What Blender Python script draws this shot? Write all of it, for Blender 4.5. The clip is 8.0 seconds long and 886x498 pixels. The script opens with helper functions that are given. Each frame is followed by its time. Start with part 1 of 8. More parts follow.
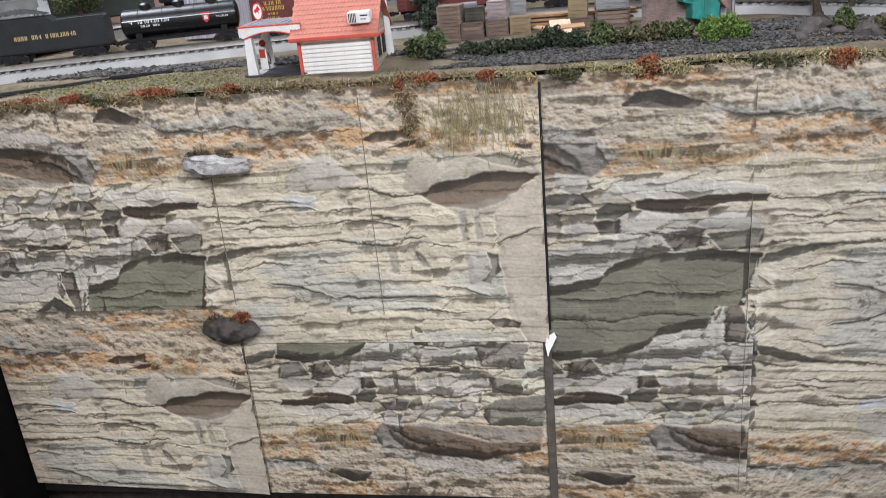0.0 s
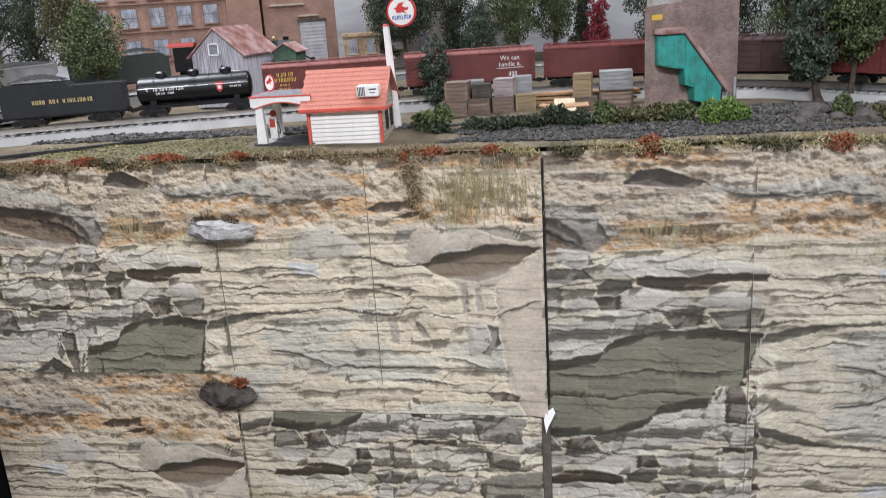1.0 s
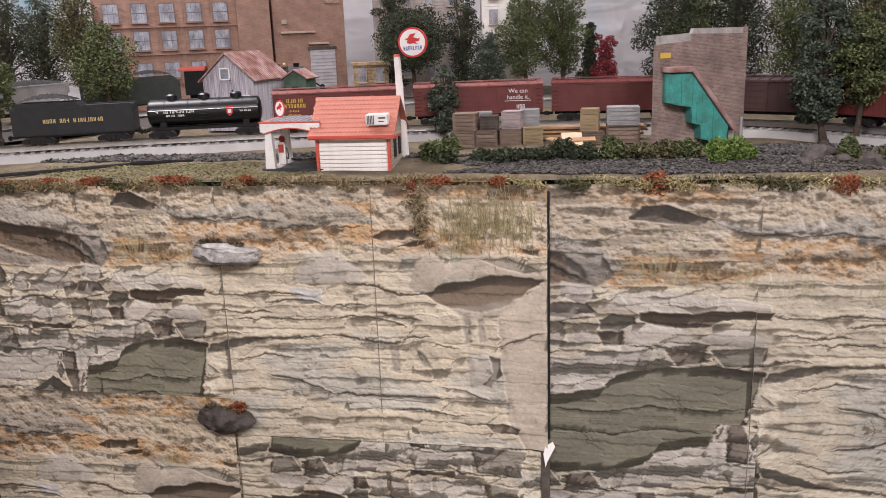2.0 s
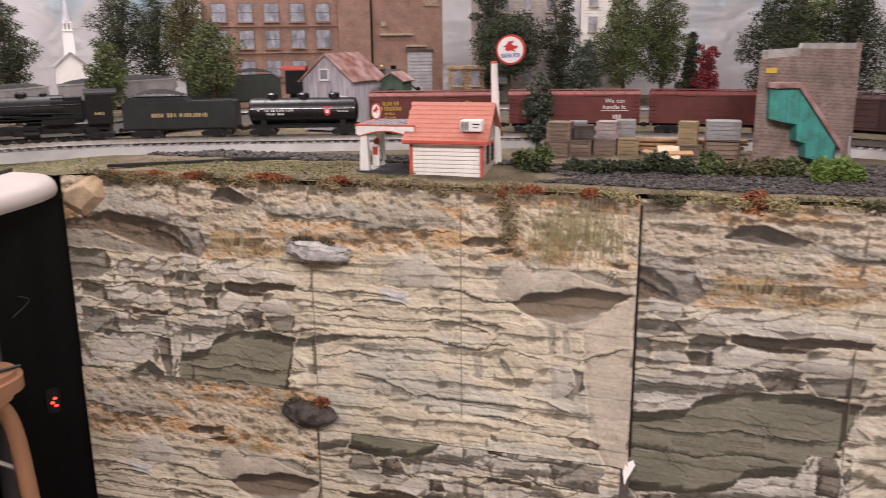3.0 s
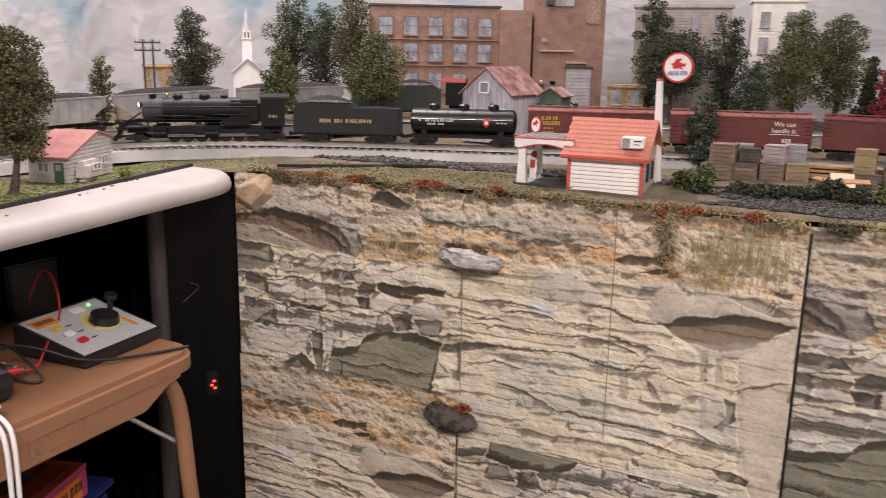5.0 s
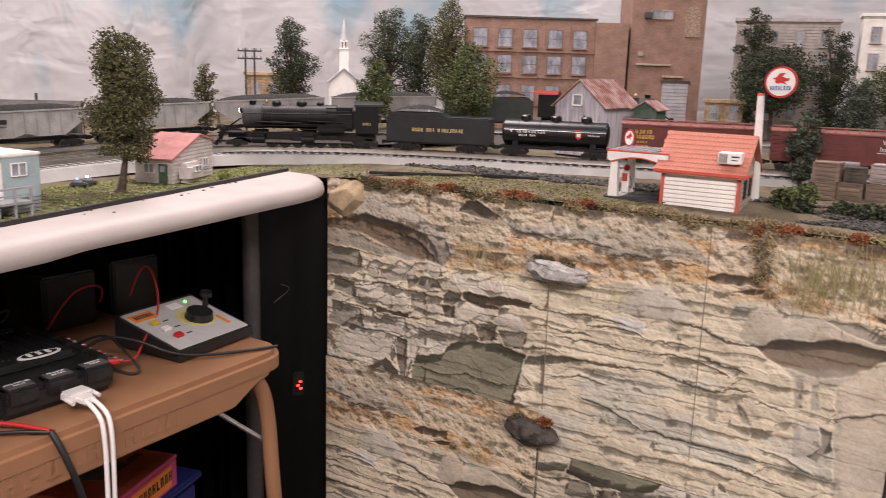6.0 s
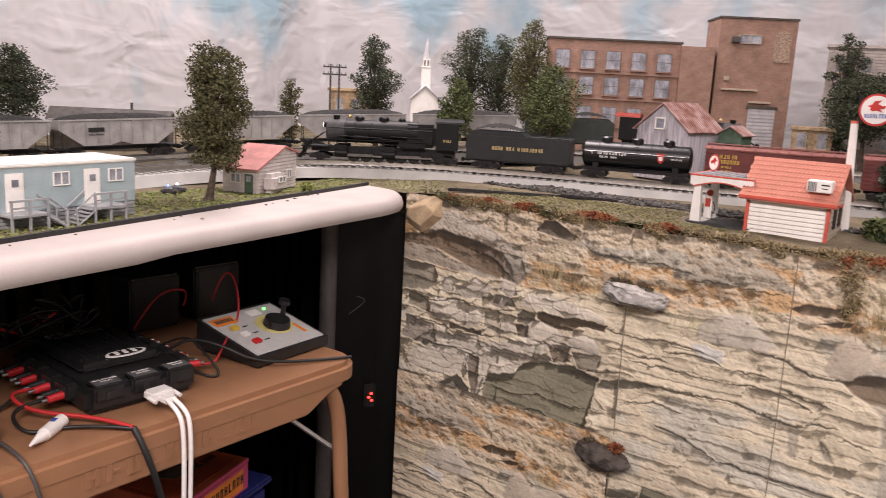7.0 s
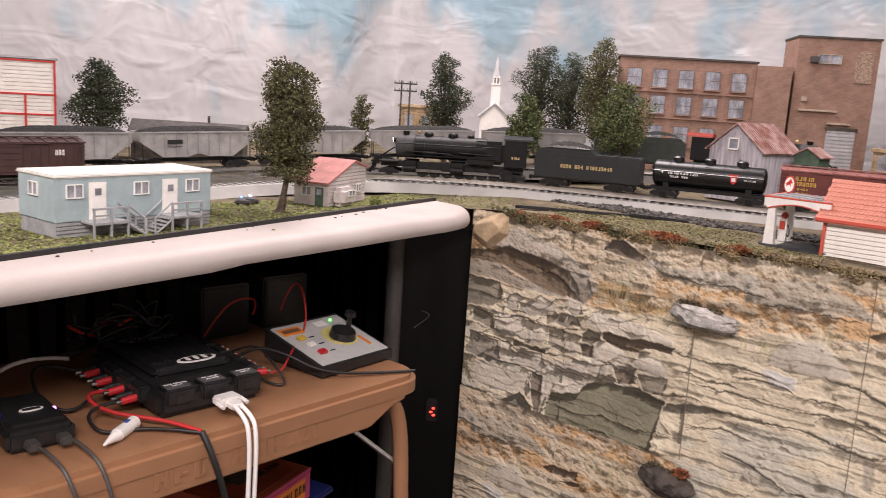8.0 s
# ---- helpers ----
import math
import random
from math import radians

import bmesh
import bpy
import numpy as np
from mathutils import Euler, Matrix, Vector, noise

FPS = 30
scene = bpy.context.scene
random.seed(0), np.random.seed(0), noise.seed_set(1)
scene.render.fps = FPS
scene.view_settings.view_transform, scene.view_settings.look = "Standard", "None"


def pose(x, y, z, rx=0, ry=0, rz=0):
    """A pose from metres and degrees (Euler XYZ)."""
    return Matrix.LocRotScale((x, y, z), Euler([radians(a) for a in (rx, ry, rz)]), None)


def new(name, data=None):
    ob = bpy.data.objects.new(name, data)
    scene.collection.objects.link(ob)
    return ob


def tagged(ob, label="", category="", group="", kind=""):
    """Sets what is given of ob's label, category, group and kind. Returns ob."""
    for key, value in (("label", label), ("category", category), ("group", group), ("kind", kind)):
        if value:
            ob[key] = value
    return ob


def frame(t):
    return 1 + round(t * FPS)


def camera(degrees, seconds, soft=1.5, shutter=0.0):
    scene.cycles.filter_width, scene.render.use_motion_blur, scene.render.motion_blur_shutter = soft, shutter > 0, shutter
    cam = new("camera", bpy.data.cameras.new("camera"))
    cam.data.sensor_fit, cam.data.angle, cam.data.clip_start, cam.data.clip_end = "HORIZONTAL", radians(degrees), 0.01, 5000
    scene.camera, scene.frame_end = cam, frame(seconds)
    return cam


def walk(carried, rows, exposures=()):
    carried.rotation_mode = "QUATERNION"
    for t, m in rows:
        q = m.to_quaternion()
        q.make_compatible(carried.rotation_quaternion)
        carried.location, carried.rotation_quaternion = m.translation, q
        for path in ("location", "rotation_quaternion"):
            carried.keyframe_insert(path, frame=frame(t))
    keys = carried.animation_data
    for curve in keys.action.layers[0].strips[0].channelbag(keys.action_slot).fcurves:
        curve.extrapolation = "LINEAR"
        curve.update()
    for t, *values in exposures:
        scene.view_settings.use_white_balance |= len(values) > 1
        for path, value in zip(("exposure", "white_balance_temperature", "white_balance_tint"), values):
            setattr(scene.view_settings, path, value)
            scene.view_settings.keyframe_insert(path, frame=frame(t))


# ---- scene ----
cam = camera(55.8, 8.0, soft=0.6, shutter=0.5)


def view(x, y, z, yaw, pitch, lean):
    return pose(x, y, z, 0, 0, yaw) @ pose(0, 0, 0, 90 + pitch, 0, 0) @ pose(0, 0, 0, 0, 0, lean)


ROWS = [
    (0, -0.0000, 0.0000, 1.1700, 10.35, -21.47, -5.40),
    (0.5, 0.0056, -0.0015, 1.1703, 10.47, -19.33, -4.90),
    (1, 0.0086, -0.0043, 1.1703, 10.38, -16.54, -3.75),
    (2.5, -0.0003, -0.0073, 1.1751, 11.63, -14.46, -0.49),
    (3, -0.0028, -0.0070, 1.1807, 16.28, -14.31, -0.58),
    (3.5, -0.0086, -0.0124, 1.1778, 18.51, -14.05, -0.32),
    (4, -0.0074, -0.0132, 1.1740, 21.11, -13.72, 0.04),
    (4.5, -0.0161, -0.0197, 1.1733, 23.41, -13.41, 0.57),
    (6, -0.0217, -0.0257, 1.1679, 32.06, -12.45, 1.78),
    (6.5, -0.0245, -0.0312, 1.1656, 34.73, -11.83, 2.40),
    (7, -0.0276, -0.0354, 1.1646, 37.04, -11.33, 3.08),
    (7.5, -0.0292, -0.0379, 1.1643, 39.43, -10.85, 3.52),
    (8, -0.0267, -0.0391, 1.1633, 41.63, -10.43, 3.67),
]
walk(cam, [(r[0], view(*r[1:])) for r in ROWS], exposures=[(0.0, -0.14, 5580, 12), (1.2, -0.14, 5580, 12), (2.3, -0.29, 6350, 24), (4.7, -0.3, 6500, 23), (7.0, -0.23, 6650, 25), (8.0, -0.2, 6600, 24)])

# ---------------------------------------------------------------- light
world = bpy.data.worlds.new("room_air")
scene.world = world
world.use_nodes = True
world.node_tree.nodes["Background"].inputs[0].default_value = (1.0, 0.93, 0.85, 1)
world.node_tree.nodes["Background"].inputs[1].default_value = 0.03


def ceiling_lamp(name, x, y, sx, sy, watts, colour):
    d = bpy.data.lights.new(name, "AREA")
    d.shape, d.size, d.size_y, d.energy, d.color = "RECTANGLE", sx, sy, watts, colour
    ob = new(name, d)
    ob.matrix_world = pose(x, y, 2.33)
    return ob


WARM = (1.0, 0.955, 0.9)
# No fixture is in view: area lights added to brighten cliff, tray and backdrop.
ceiling_lamp("ceiling_lamp", 0.75, -0.75, 0.9, 0.9, 98, WARM)
ceiling_lamp("ceiling_lamp", -0.5, -0.9, 0.9, 0.9, 60, WARM)
ceiling_lamp("ceiling_lamp", -1.5, 1.65, 1.2, 0.6, 54, WARM)
ceiling_lamp("ceiling_lamp", 0.4, 1.75, 0.6, 0.4, 17, WARM)
scene.view_settings.exposure = 0.0
# ---------------------------------------------------------------- materials


def nodes_of(name):
    m = bpy.data.materials.new(name)
    m.use_nodes = True
    nt = m.node_tree
    return m, nt, nt.nodes["Principled BSDF"]


def mat(name, colour, rough=0.6, metal=0.0, vary=0.25, scale=60.0, bump=0.15, fine=400.0, tint=None, spots=0.0, random_tone=0.0, emit=0.0, coat=0.0, stretch=(1, 1, 1)):
    """A painted or raw surface: base colour broken up by two scales of noise, with grain in the relief."""
    m, nt, b = nodes_of(name)
    n, l = nt.nodes, nt.links
    tc = n.new("ShaderNodeTexCoord")
    mp = n.new("ShaderNodeMapping")
    mp.inputs["Scale"].default_value = stretch
    l.new(tc.outputs["Object"], mp.inputs[0])
    big, small = n.new("ShaderNodeTexNoise"), n.new("ShaderNodeTexNoise")
    big.inputs["Scale"].default_value, big.inputs["Detail"].default_value = scale, 5
    small.inputs["Scale"].default_value, small.inputs["Detail"].default_value = fine, 3
    l.new(mp.outputs[0], big.inputs["Vector"])
    l.new(mp.outputs[0], small.inputs["Vector"])
    ramp = n.new("ShaderNodeValToRGB")
    c = Vector(colour)
    other = Vector(tint) if tint else c * (1 - vary)
    ramp.color_ramp.elements[0].position, ramp.color_ramp.elements[1].position = 0.35, 0.65
    ramp.color_ramp.elements[0].color = (*other, 1)
    ramp.color_ramp.elements[1].color = (*(c * (1 + 0.3 * vary)), 1)
    l.new(big.outputs[0], ramp.inputs[0])
    mix = n.new("ShaderNodeMix")
    mix.data_type, mix.blend_type = "RGBA", "MULTIPLY"
    mix.inputs[0].default_value = min(1.0, vary * 1.2 + spots)
    l.new(ramp.outputs[0], mix.inputs[6])
    r2 = n.new("ShaderNodeValToRGB")
    r2.color_ramp.elements[0].position, r2.color_ramp.elements[1].position = 0.3, 0.6
    r2.color_ramp.elements[0].color = (0.45, 0.43, 0.4, 1)
    l.new(small.outputs[0], r2.inputs[0])
    l.new(r2.outputs[0], mix.inputs[7])
    out = mix.outputs[2]
    if random_tone:
        info = n.new("ShaderNodeObjectInfo")
        hsv = n.new("ShaderNodeHueSaturation")
        mr = n.new("ShaderNodeMapRange")
        mr.inputs[3].default_value, mr.inputs[4].default_value = 1 - random_tone, 1 + random_tone
        l.new(info.outputs["Random"], mr.inputs[0])
        l.new(mr.outputs[0], hsv.inputs["Value"])
        l.new(out, hsv.inputs["Color"])
        out = hsv.outputs[0]
    l.new(out, b.inputs["Base Color"])
    b.inputs["Roughness"].default_value, b.inputs["Metallic"].default_value = rough, metal
    b.inputs["Coat Weight"].default_value = coat
    if bump:
        bp = n.new("ShaderNodeBump")
        bp.inputs["Strength"].default_value, bp.inputs["Distance"].default_value = bump, 0.002
        l.new(small.outputs[0], bp.inputs["Height"])
        l.new(bp.outputs[0], b.inputs["Normal"])
    if emit:
        b.inputs["Emission Color"].default_value = (*colour, 1)
        b.inputs["Emission Strength"].default_value = emit
    return m


def leaf_mat(name, dark, light, rough=0.75):
    """Foliage whose tone changes from leaf to leaf."""
    m, nt, b = nodes_of(name)
    n, l = nt.nodes, nt.links
    geo = n.new("ShaderNodeNewGeometry")
    ramp = n.new("ShaderNodeValToRGB")
    ramp.color_ramp.elements[0].color, ramp.color_ramp.elements[1].color = (*dark, 1), (*light, 1)
    l.new(geo.outputs["Random Per Island"], ramp.inputs[0])
    l.new(ramp.outputs[0], b.inputs["Base Color"])
    b.inputs["Roughness"].default_value = rough
    b.inputs["Specular IOR Level"].default_value = 0.25
    return m


def brick_mat(name, c1, c2, mortar, width, rough=0.85, soot=0.3):
    """Brickwork far too fine to build, at the courses' real size."""
    m, nt, b = nodes_of(name)
    n, l = nt.nodes, nt.links
    tc = n.new("ShaderNodeTexCoord")
    uv = n.new("ShaderNodeTexBrick")
    l.new(tc.outputs["UV"], uv.inputs["Vector"])
    uv.inputs["Color1"].default_value, uv.inputs["Color2"].default_value = (*c1, 1), (*c2, 1)
    uv.inputs["Mortar"].default_value = (*mortar, 1)
    uv.inputs["Scale"].default_value = 1.0
    uv.inputs["Brick Width"].default_value, uv.inputs["Row Height"].default_value = width, width * 0.36
    uv.inputs["Mortar Size"].default_value = width * 0.04
    no = n.new("ShaderNodeTexNoise")
    no.inputs["Scale"].default_value, no.inputs["Detail"].default_value = 30, 6
    l.new(tc.outputs["Object"], no.inputs["Vector"])
    ramp = n.new("ShaderNodeValToRGB")
    ramp.color_ramp.elements[0].position, ramp.color_ramp.elements[1].position = 0.3, 0.7
    ramp.color_ramp.elements[0].color = (1 - soot, 1 - soot, 1 - soot, 1)
    l.new(no.outputs[0], ramp.inputs[0])
    mix = n.new("ShaderNodeMix")
    mix.data_type, mix.blend_type = "RGBA", "MULTIPLY"
    mix.inputs[0].default_value = 1
    l.new(uv.outputs[0], mix.inputs[6])
    l.new(ramp.outputs[0], mix.inputs[7])
    l.new(mix.outputs[2], b.inputs["Base Color"])
    b.inputs["Roughness"].default_value = rough
    bp = n.new("ShaderNodeBump")
    bp.inputs["Strength"].default_value, bp.inputs["Distance"].default_value = 0.4, 0.001
    l.new(uv.outputs["Fac"], bp.inputs["Height"])
    bp.invert = True
    l.new(bp.outputs[0], b.inputs["Normal"])
    return m


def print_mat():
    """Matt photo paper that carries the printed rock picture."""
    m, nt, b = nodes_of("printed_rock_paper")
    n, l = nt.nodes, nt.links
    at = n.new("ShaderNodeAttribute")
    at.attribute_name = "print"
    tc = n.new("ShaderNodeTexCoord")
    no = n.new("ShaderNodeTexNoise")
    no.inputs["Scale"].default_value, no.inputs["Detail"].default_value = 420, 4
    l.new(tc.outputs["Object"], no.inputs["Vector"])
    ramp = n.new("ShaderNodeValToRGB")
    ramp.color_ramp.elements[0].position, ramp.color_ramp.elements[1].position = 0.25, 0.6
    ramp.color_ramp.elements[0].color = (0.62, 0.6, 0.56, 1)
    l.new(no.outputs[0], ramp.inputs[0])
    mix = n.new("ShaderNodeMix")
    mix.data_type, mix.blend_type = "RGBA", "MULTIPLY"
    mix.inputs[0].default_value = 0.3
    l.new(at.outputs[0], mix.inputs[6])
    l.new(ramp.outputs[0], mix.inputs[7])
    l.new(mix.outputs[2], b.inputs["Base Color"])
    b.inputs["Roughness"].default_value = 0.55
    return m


def sky_mat():
    """Plastic tablecloth printed with blue sky and white clouds."""
    m, nt, b = nodes_of("sky_print_plastic")
    n, l = nt.nodes, nt.links
    tc = n.new("ShaderNodeTexCoord")
    mp = n.new("ShaderNodeMapping")
    mp.inputs["Scale"].default_value = (1.6, 1.6, 1.0)
    mp.inputs["Rotation"].default_value = (0.5, 0.6, 0.0)
    mp.inputs["Location"].default_value = (0.3, 0.1, 0.2)
    l.new(tc.outputs["Object"], mp.inputs[0])
    no = n.new("ShaderNodeTexNoise")
    no.inputs["Scale"].default_value, no.inputs["Detail"].default_value, no.inputs["Roughness"].default_value = 2.0, 3.0, 0.5
    l.new(mp.outputs[0], no.inputs["Vector"])
    # the printed sky is bluer higher up, with cloud banks below
    sep = n.new("ShaderNodeSeparateXYZ")
    l.new(tc.outputs["Object"], sep.inputs[0])
    high = n.new("ShaderNodeMapRange")
    high.inputs[1].default_value, high.inputs[2].default_value = 1.2, 1.62
    high.inputs[3].default_value, high.inputs[4].default_value = -0.07, 0.16
    l.new(sep.outputs[2], high.inputs[0])
    total = n.new("ShaderNodeMath")
    l.new(no.outputs[0], total.inputs[0])
    l.new(high.outputs[0], total.inputs[1])
    ramp = n.new("ShaderNodeValToRGB")
    ramp.color_ramp.elements[0].position, ramp.color_ramp.elements[1].position = 0.53, 0.68
    ramp.color_ramp.elements[0].color = (0.88, 0.86, 0.87, 1)
    ramp.color_ramp.elements[1].color = (0.52, 0.73, 0.83, 1)
    l.new(total.outputs[0], ramp.inputs[0])
    l.new(ramp.outputs[0], b.inputs["Base Color"])
    b.inputs["Roughness"].default_value = 0.3
    cr = n.new("ShaderNodeTexNoise")
    cr.inputs["Scale"].default_value, cr.inputs["Detail"].default_value, cr.inputs["Distortion"].default_value = 5, 2, 0.6
    mp2 = n.new("ShaderNodeMapping")
    mp2.inputs["Scale"].default_value = (1.0, 1.0, 2.4)
    l.new(tc.outputs["Object"], mp2.inputs[0])
    l.new(mp2.outputs[0], cr.inputs["Vector"])
    bp = n.new("ShaderNodeBump")
    bp.inputs["Strength"].default_value, bp.inputs["Distance"].default_value = 0.8, 0.016
    cm = n.new("ShaderNodeTexNoise")
    cm.inputs["Scale"].default_value, cm.inputs["Detail"].default_value, cm.inputs["Distortion"].default_value = 6, 2, 0.8
    l.new(tc.outputs["Object"], cm.inputs["Vector"])
    add = n.new("ShaderNodeMath")
    add.operation = "MULTIPLY_ADD"
    add.inputs[1].default_value = 1.4
    l.new(cm.outputs[0], add.inputs[0])
    l.new(cr.outputs[0], add.inputs[2])
    l.new(add.outputs[0], bp.inputs["Height"])
    l.new(bp.outputs[0], b.inputs["Normal"])
    return m


M_PRINT = print_mat()
M_SKY = sky_mat()
M_SOIL = mat("layout_soil", (0.37, 0.305, 0.205), 0.95, vary=0.5, scale=18, bump=0.6, fine=500, tint=(0.24, 0.195, 0.125), spots=0.3)
M_TURF = leaf_mat("green_turf", (0.14, 0.155, 0.05), (0.27, 0.305, 0.105), 0.95)
M_DRY = leaf_mat("dry_vine", (0.13, 0.095, 0.05), (0.4, 0.32, 0.18), 0.95)
M_RUST = leaf_mat("rust_foliage", (0.13, 0.042, 0.02), (0.36, 0.13, 0.06), 0.95)
M_LEAF = leaf_mat("leaf_green", (0.02, 0.032, 0.012), (0.16, 0.185, 0.075))
M_LEAF_D = leaf_mat("leaf_dark_green", (0.01, 0.014, 0.009), (0.08, 0.095, 0.052))
M_LEAF_G = leaf_mat("leaf_grey_green", (0.016, 0.024, 0.018), (0.13, 0.16, 0.11))
M_LEAF_O = leaf_mat("leaf_olive", (0.025, 0.027, 0.012), (0.165, 0.155, 0.072))
M_LEAF_B = leaf_mat("leaf_bright_green", (0.05, 0.09, 0.015), (0.2, 0.29, 0.07))
M_LEAF_R = leaf_mat("leaf_red", (0.1, 0.01, 0.015), (0.3, 0.05, 0.06))
M_STRAW = leaf_mat("straw_grass", (0.22, 0.19, 0.08), (0.5, 0.43, 0.24), 0.95)
M_BARK = mat("bark", (0.09, 0.065, 0.045), 0.9, vary=0.5, scale=120, bump=0.6)
M_BALLAST = leaf_mat("dark_ballast", (0.025, 0.023, 0.021), (0.13, 0.122, 0.112), 0.9)
M_ROADBED = mat("grey_plastic_roadbed", (0.4, 0.39, 0.37), 0.6, vary=0.15, scale=20, bump=0.4, fine=900)
M_TIE = mat("dark_tie", (0.09, 0.075, 0.06), 0.8, vary=0.4)
M_RAIL = mat("nickel_rail", (0.62, 0.6, 0.57), 0.3, metal=1.0, vary=0.15)
M_BLACKPL = mat("black_moulded_plastic", (0.019, 0.019, 0.02), 0.38, vary=0.3, bump=0.1, fine=900)
M_BLACKCLOTH = mat("black_curtain", (0.003, 0.003, 0.003), 0.95, vary=0.4, scale=15)
M_LOCO = mat("weathered_black_engine_paint", (0.006, 0.006, 0.0065), 0.5, vary=0.45, scale=60, bump=0.1)
M_LOCOGREY = mat("graphite_smokebox", (0.06, 0.061, 0.062), 0.6, vary=0.3, scale=60)
M_TENDER = mat("dark_blue_black_tender", (0.013, 0.016, 0.018), 0.45, vary=0.35, scale=40)
M_COAL = mat("coal_load", (0.03, 0.029, 0.028), 0.8, vary=0.7, scale=220, bump=1.0, fine=300)
M_TANK = mat("gloss_black_tank", (0.007, 0.007, 0.008), 0.34, vary=0.2, bump=0.05)
M_BOXRED = mat("boxcar_red", (0.145, 0.03, 0.024), 0.55, vary=0.2, scale=40, random_tone=0.1)
M_CARROOF = mat("lighter_red_car_roof", (0.27, 0.1, 0.085), 0.6, vary=0.3, scale=40)
M_LABELGREY = mat("grey_label_plate", (0.1, 0.1, 0.105), 0.5, vary=0.1)
M_BOXBROWN = mat("boxcar_brown", (0.06, 0.028, 0.025), 0.55, vary=0.2, scale=40)
M_BOXBRIGHT = mat("boxcar_bright_red", (0.28, 0.035, 0.022), 0.5, vary=0.2, scale=40)
M_HOPPER = mat("hopper_grey", (0.36, 0.35, 0.34), 0.55, vary=0.25, scale=30)
M_STEEL = mat("wheel_steel", (0.2, 0.19, 0.18), 0.4, metal=0.9)
M_TRUCK = mat("black_truck_casting", (0.016, 0.015, 0.015), 0.55, vary=0.3)
M_GOLD = mat("gold_lettering", (0.6, 0.45, 0.2), 0.6, vary=0.05, bump=0)
M_YELLOW = mat("yellow_lettering", (0.62, 0.42, 0.06), 0.6, vary=0.05, bump=0)
M_WHITELET = mat("white_lettering", (0.8, 0.78, 0.75), 0.6, vary=0.03, bump=0)
M_BLACKLET = mat("black_lettering", (0.01, 0.01, 0.01), 0.6, vary=0.03, bump=0)
M_BLUELET = mat("blue_lettering", (0.04, 0.09, 0.35), 0.6, vary=0.03, bump=0)
M_REDENAMEL = mat("red_enamel", (0.55, 0.035, 0.03), 0.4, vary=0.08)
M_WHITE = mat("white_paint", (0.84, 0.82, 0.78), 0.5, vary=0.08, scale=40)
M_CREAM = mat("cream_board", (0.82, 0.79, 0.73), 0.6, vary=0.1, scale=40)
M_CORAL = mat("coral_trim_paint", (0.6, 0.1, 0.065), 0.5, vary=0.12)
M_ROOFRED = mat("coral_shingle_roof", (0.54, 0.2, 0.14), 0.8, vary=0.25, scale=60, bump=0.3, random_tone=0.05)
M_PUMPRED = mat("pump_red", (0.5, 0.06, 0.04), 0.4, vary=0.1)
M_ASPHALT = mat("asphalt_pad", (0.05, 0.05, 0.052), 0.85, vary=0.3, scale=60, bump=0.5)
M_CONCRETE = mat("concrete", (0.4, 0.38, 0.35), 0.85, vary=0.25, scale=60, bump=0.4)
M_GLASS = mat("window_glass_sheet", (0.36, 0.38, 0.43), 0.15, vary=0.5, scale=45, bump=0, stretch=(1, 1, 0.5))
M_DARKHOLE = mat("dark_opening", (0.015, 0.014, 0.013), 0.8)
M_BRICK = brick_mat("factory_brick", (0.35, 0.2, 0.145), (0.28, 0.15, 0.108), (0.32, 0.235, 0.185), 0.0085)
M_BRICK2 = brick_mat("ruin_brick", (0.21, 0.13, 0.105), (0.33, 0.235, 0.2), (0.4, 0.335, 0.3), 0.0065, soot=0.5)
M_SASH = mat("dull_brown_sash", (0.16, 0.105, 0.085), 0.7, vary=0.2)
M_STONE = mat("tan_stone_coping", (0.45, 0.36, 0.28), 0.8, vary=0.2)
M_TEAL = mat("teal_sheet_metal", (0.05, 0.33, 0.29), 0.5, vary=0.3, scale=50, tint=(0.05, 0.23, 0.19))
M_RUSTROOF = mat("pink_rusty_tin", (0.4, 0.28, 0.265), 0.6, vary=0.35, scale=35, tint=(0.22, 0.09, 0.065))
M_TIN = mat("grey_corrugated_tin", (0.46, 0.45, 0.47), 0.55, vary=0.25, scale=30)
M_SHEDWALL = mat("lilac_grey_boards", (0.6, 0.57, 0.62), 0.65, vary=0.35, scale=30, stretch=(6, 6, 0.5))
M_CANOPYRIB = mat("grey_canopy_rib", (0.3, 0.3, 0.32), 0.5, vary=0.2)
M_GREENSHED = mat("dull_green_paint", (0.07, 0.12, 0.08), 0.7, vary=0.3)
M_GREENCAR = mat("dark_coach_green", (0.02, 0.03, 0.022), 0.45, vary=0.3)
M_CRATE = mat("weathered_crate_wood", (0.22, 0.16, 0.12), 0.85, vary=0.35, scale=40, random_tone=0.3, stretch=(1, 1, 6))
M_CRATE_P = mat("pinkish_crate_wood", (0.4, 0.33, 0.32), 0.85, vary=0.3, scale=40, random_tone=0.15, stretch=(1, 1, 6))
M_CRATE_Y = mat("pale_crate_wood", (0.33, 0.25, 0.14), 0.85, vary=0.3, scale=40, stretch=(1, 1, 6))
M_CRATE_G = mat("grey_crate_wood", (0.34, 0.34, 0.34), 0.85, vary=0.3, scale=40, stretch=(1, 1, 6))
M_LUMBER = mat("raw_lumber", (0.45, 0.27, 0.14), 0.8, vary=0.25, scale=60)
M_LUMBER_P = mat("pale_lumber", (0.62, 0.5, 0.34), 0.8, vary=0.2, scale=60)
M_ROCKGREY = mat("grey_plaster_rock", (0.5, 0.48, 0.45), 0.85, vary=0.4, scale=60, bump=0.6)
M_ROCKDARK = mat("dark_brown_rock", (0.085, 0.07, 0.06), 0.7, vary=0.5, scale=60, bump=0.6)
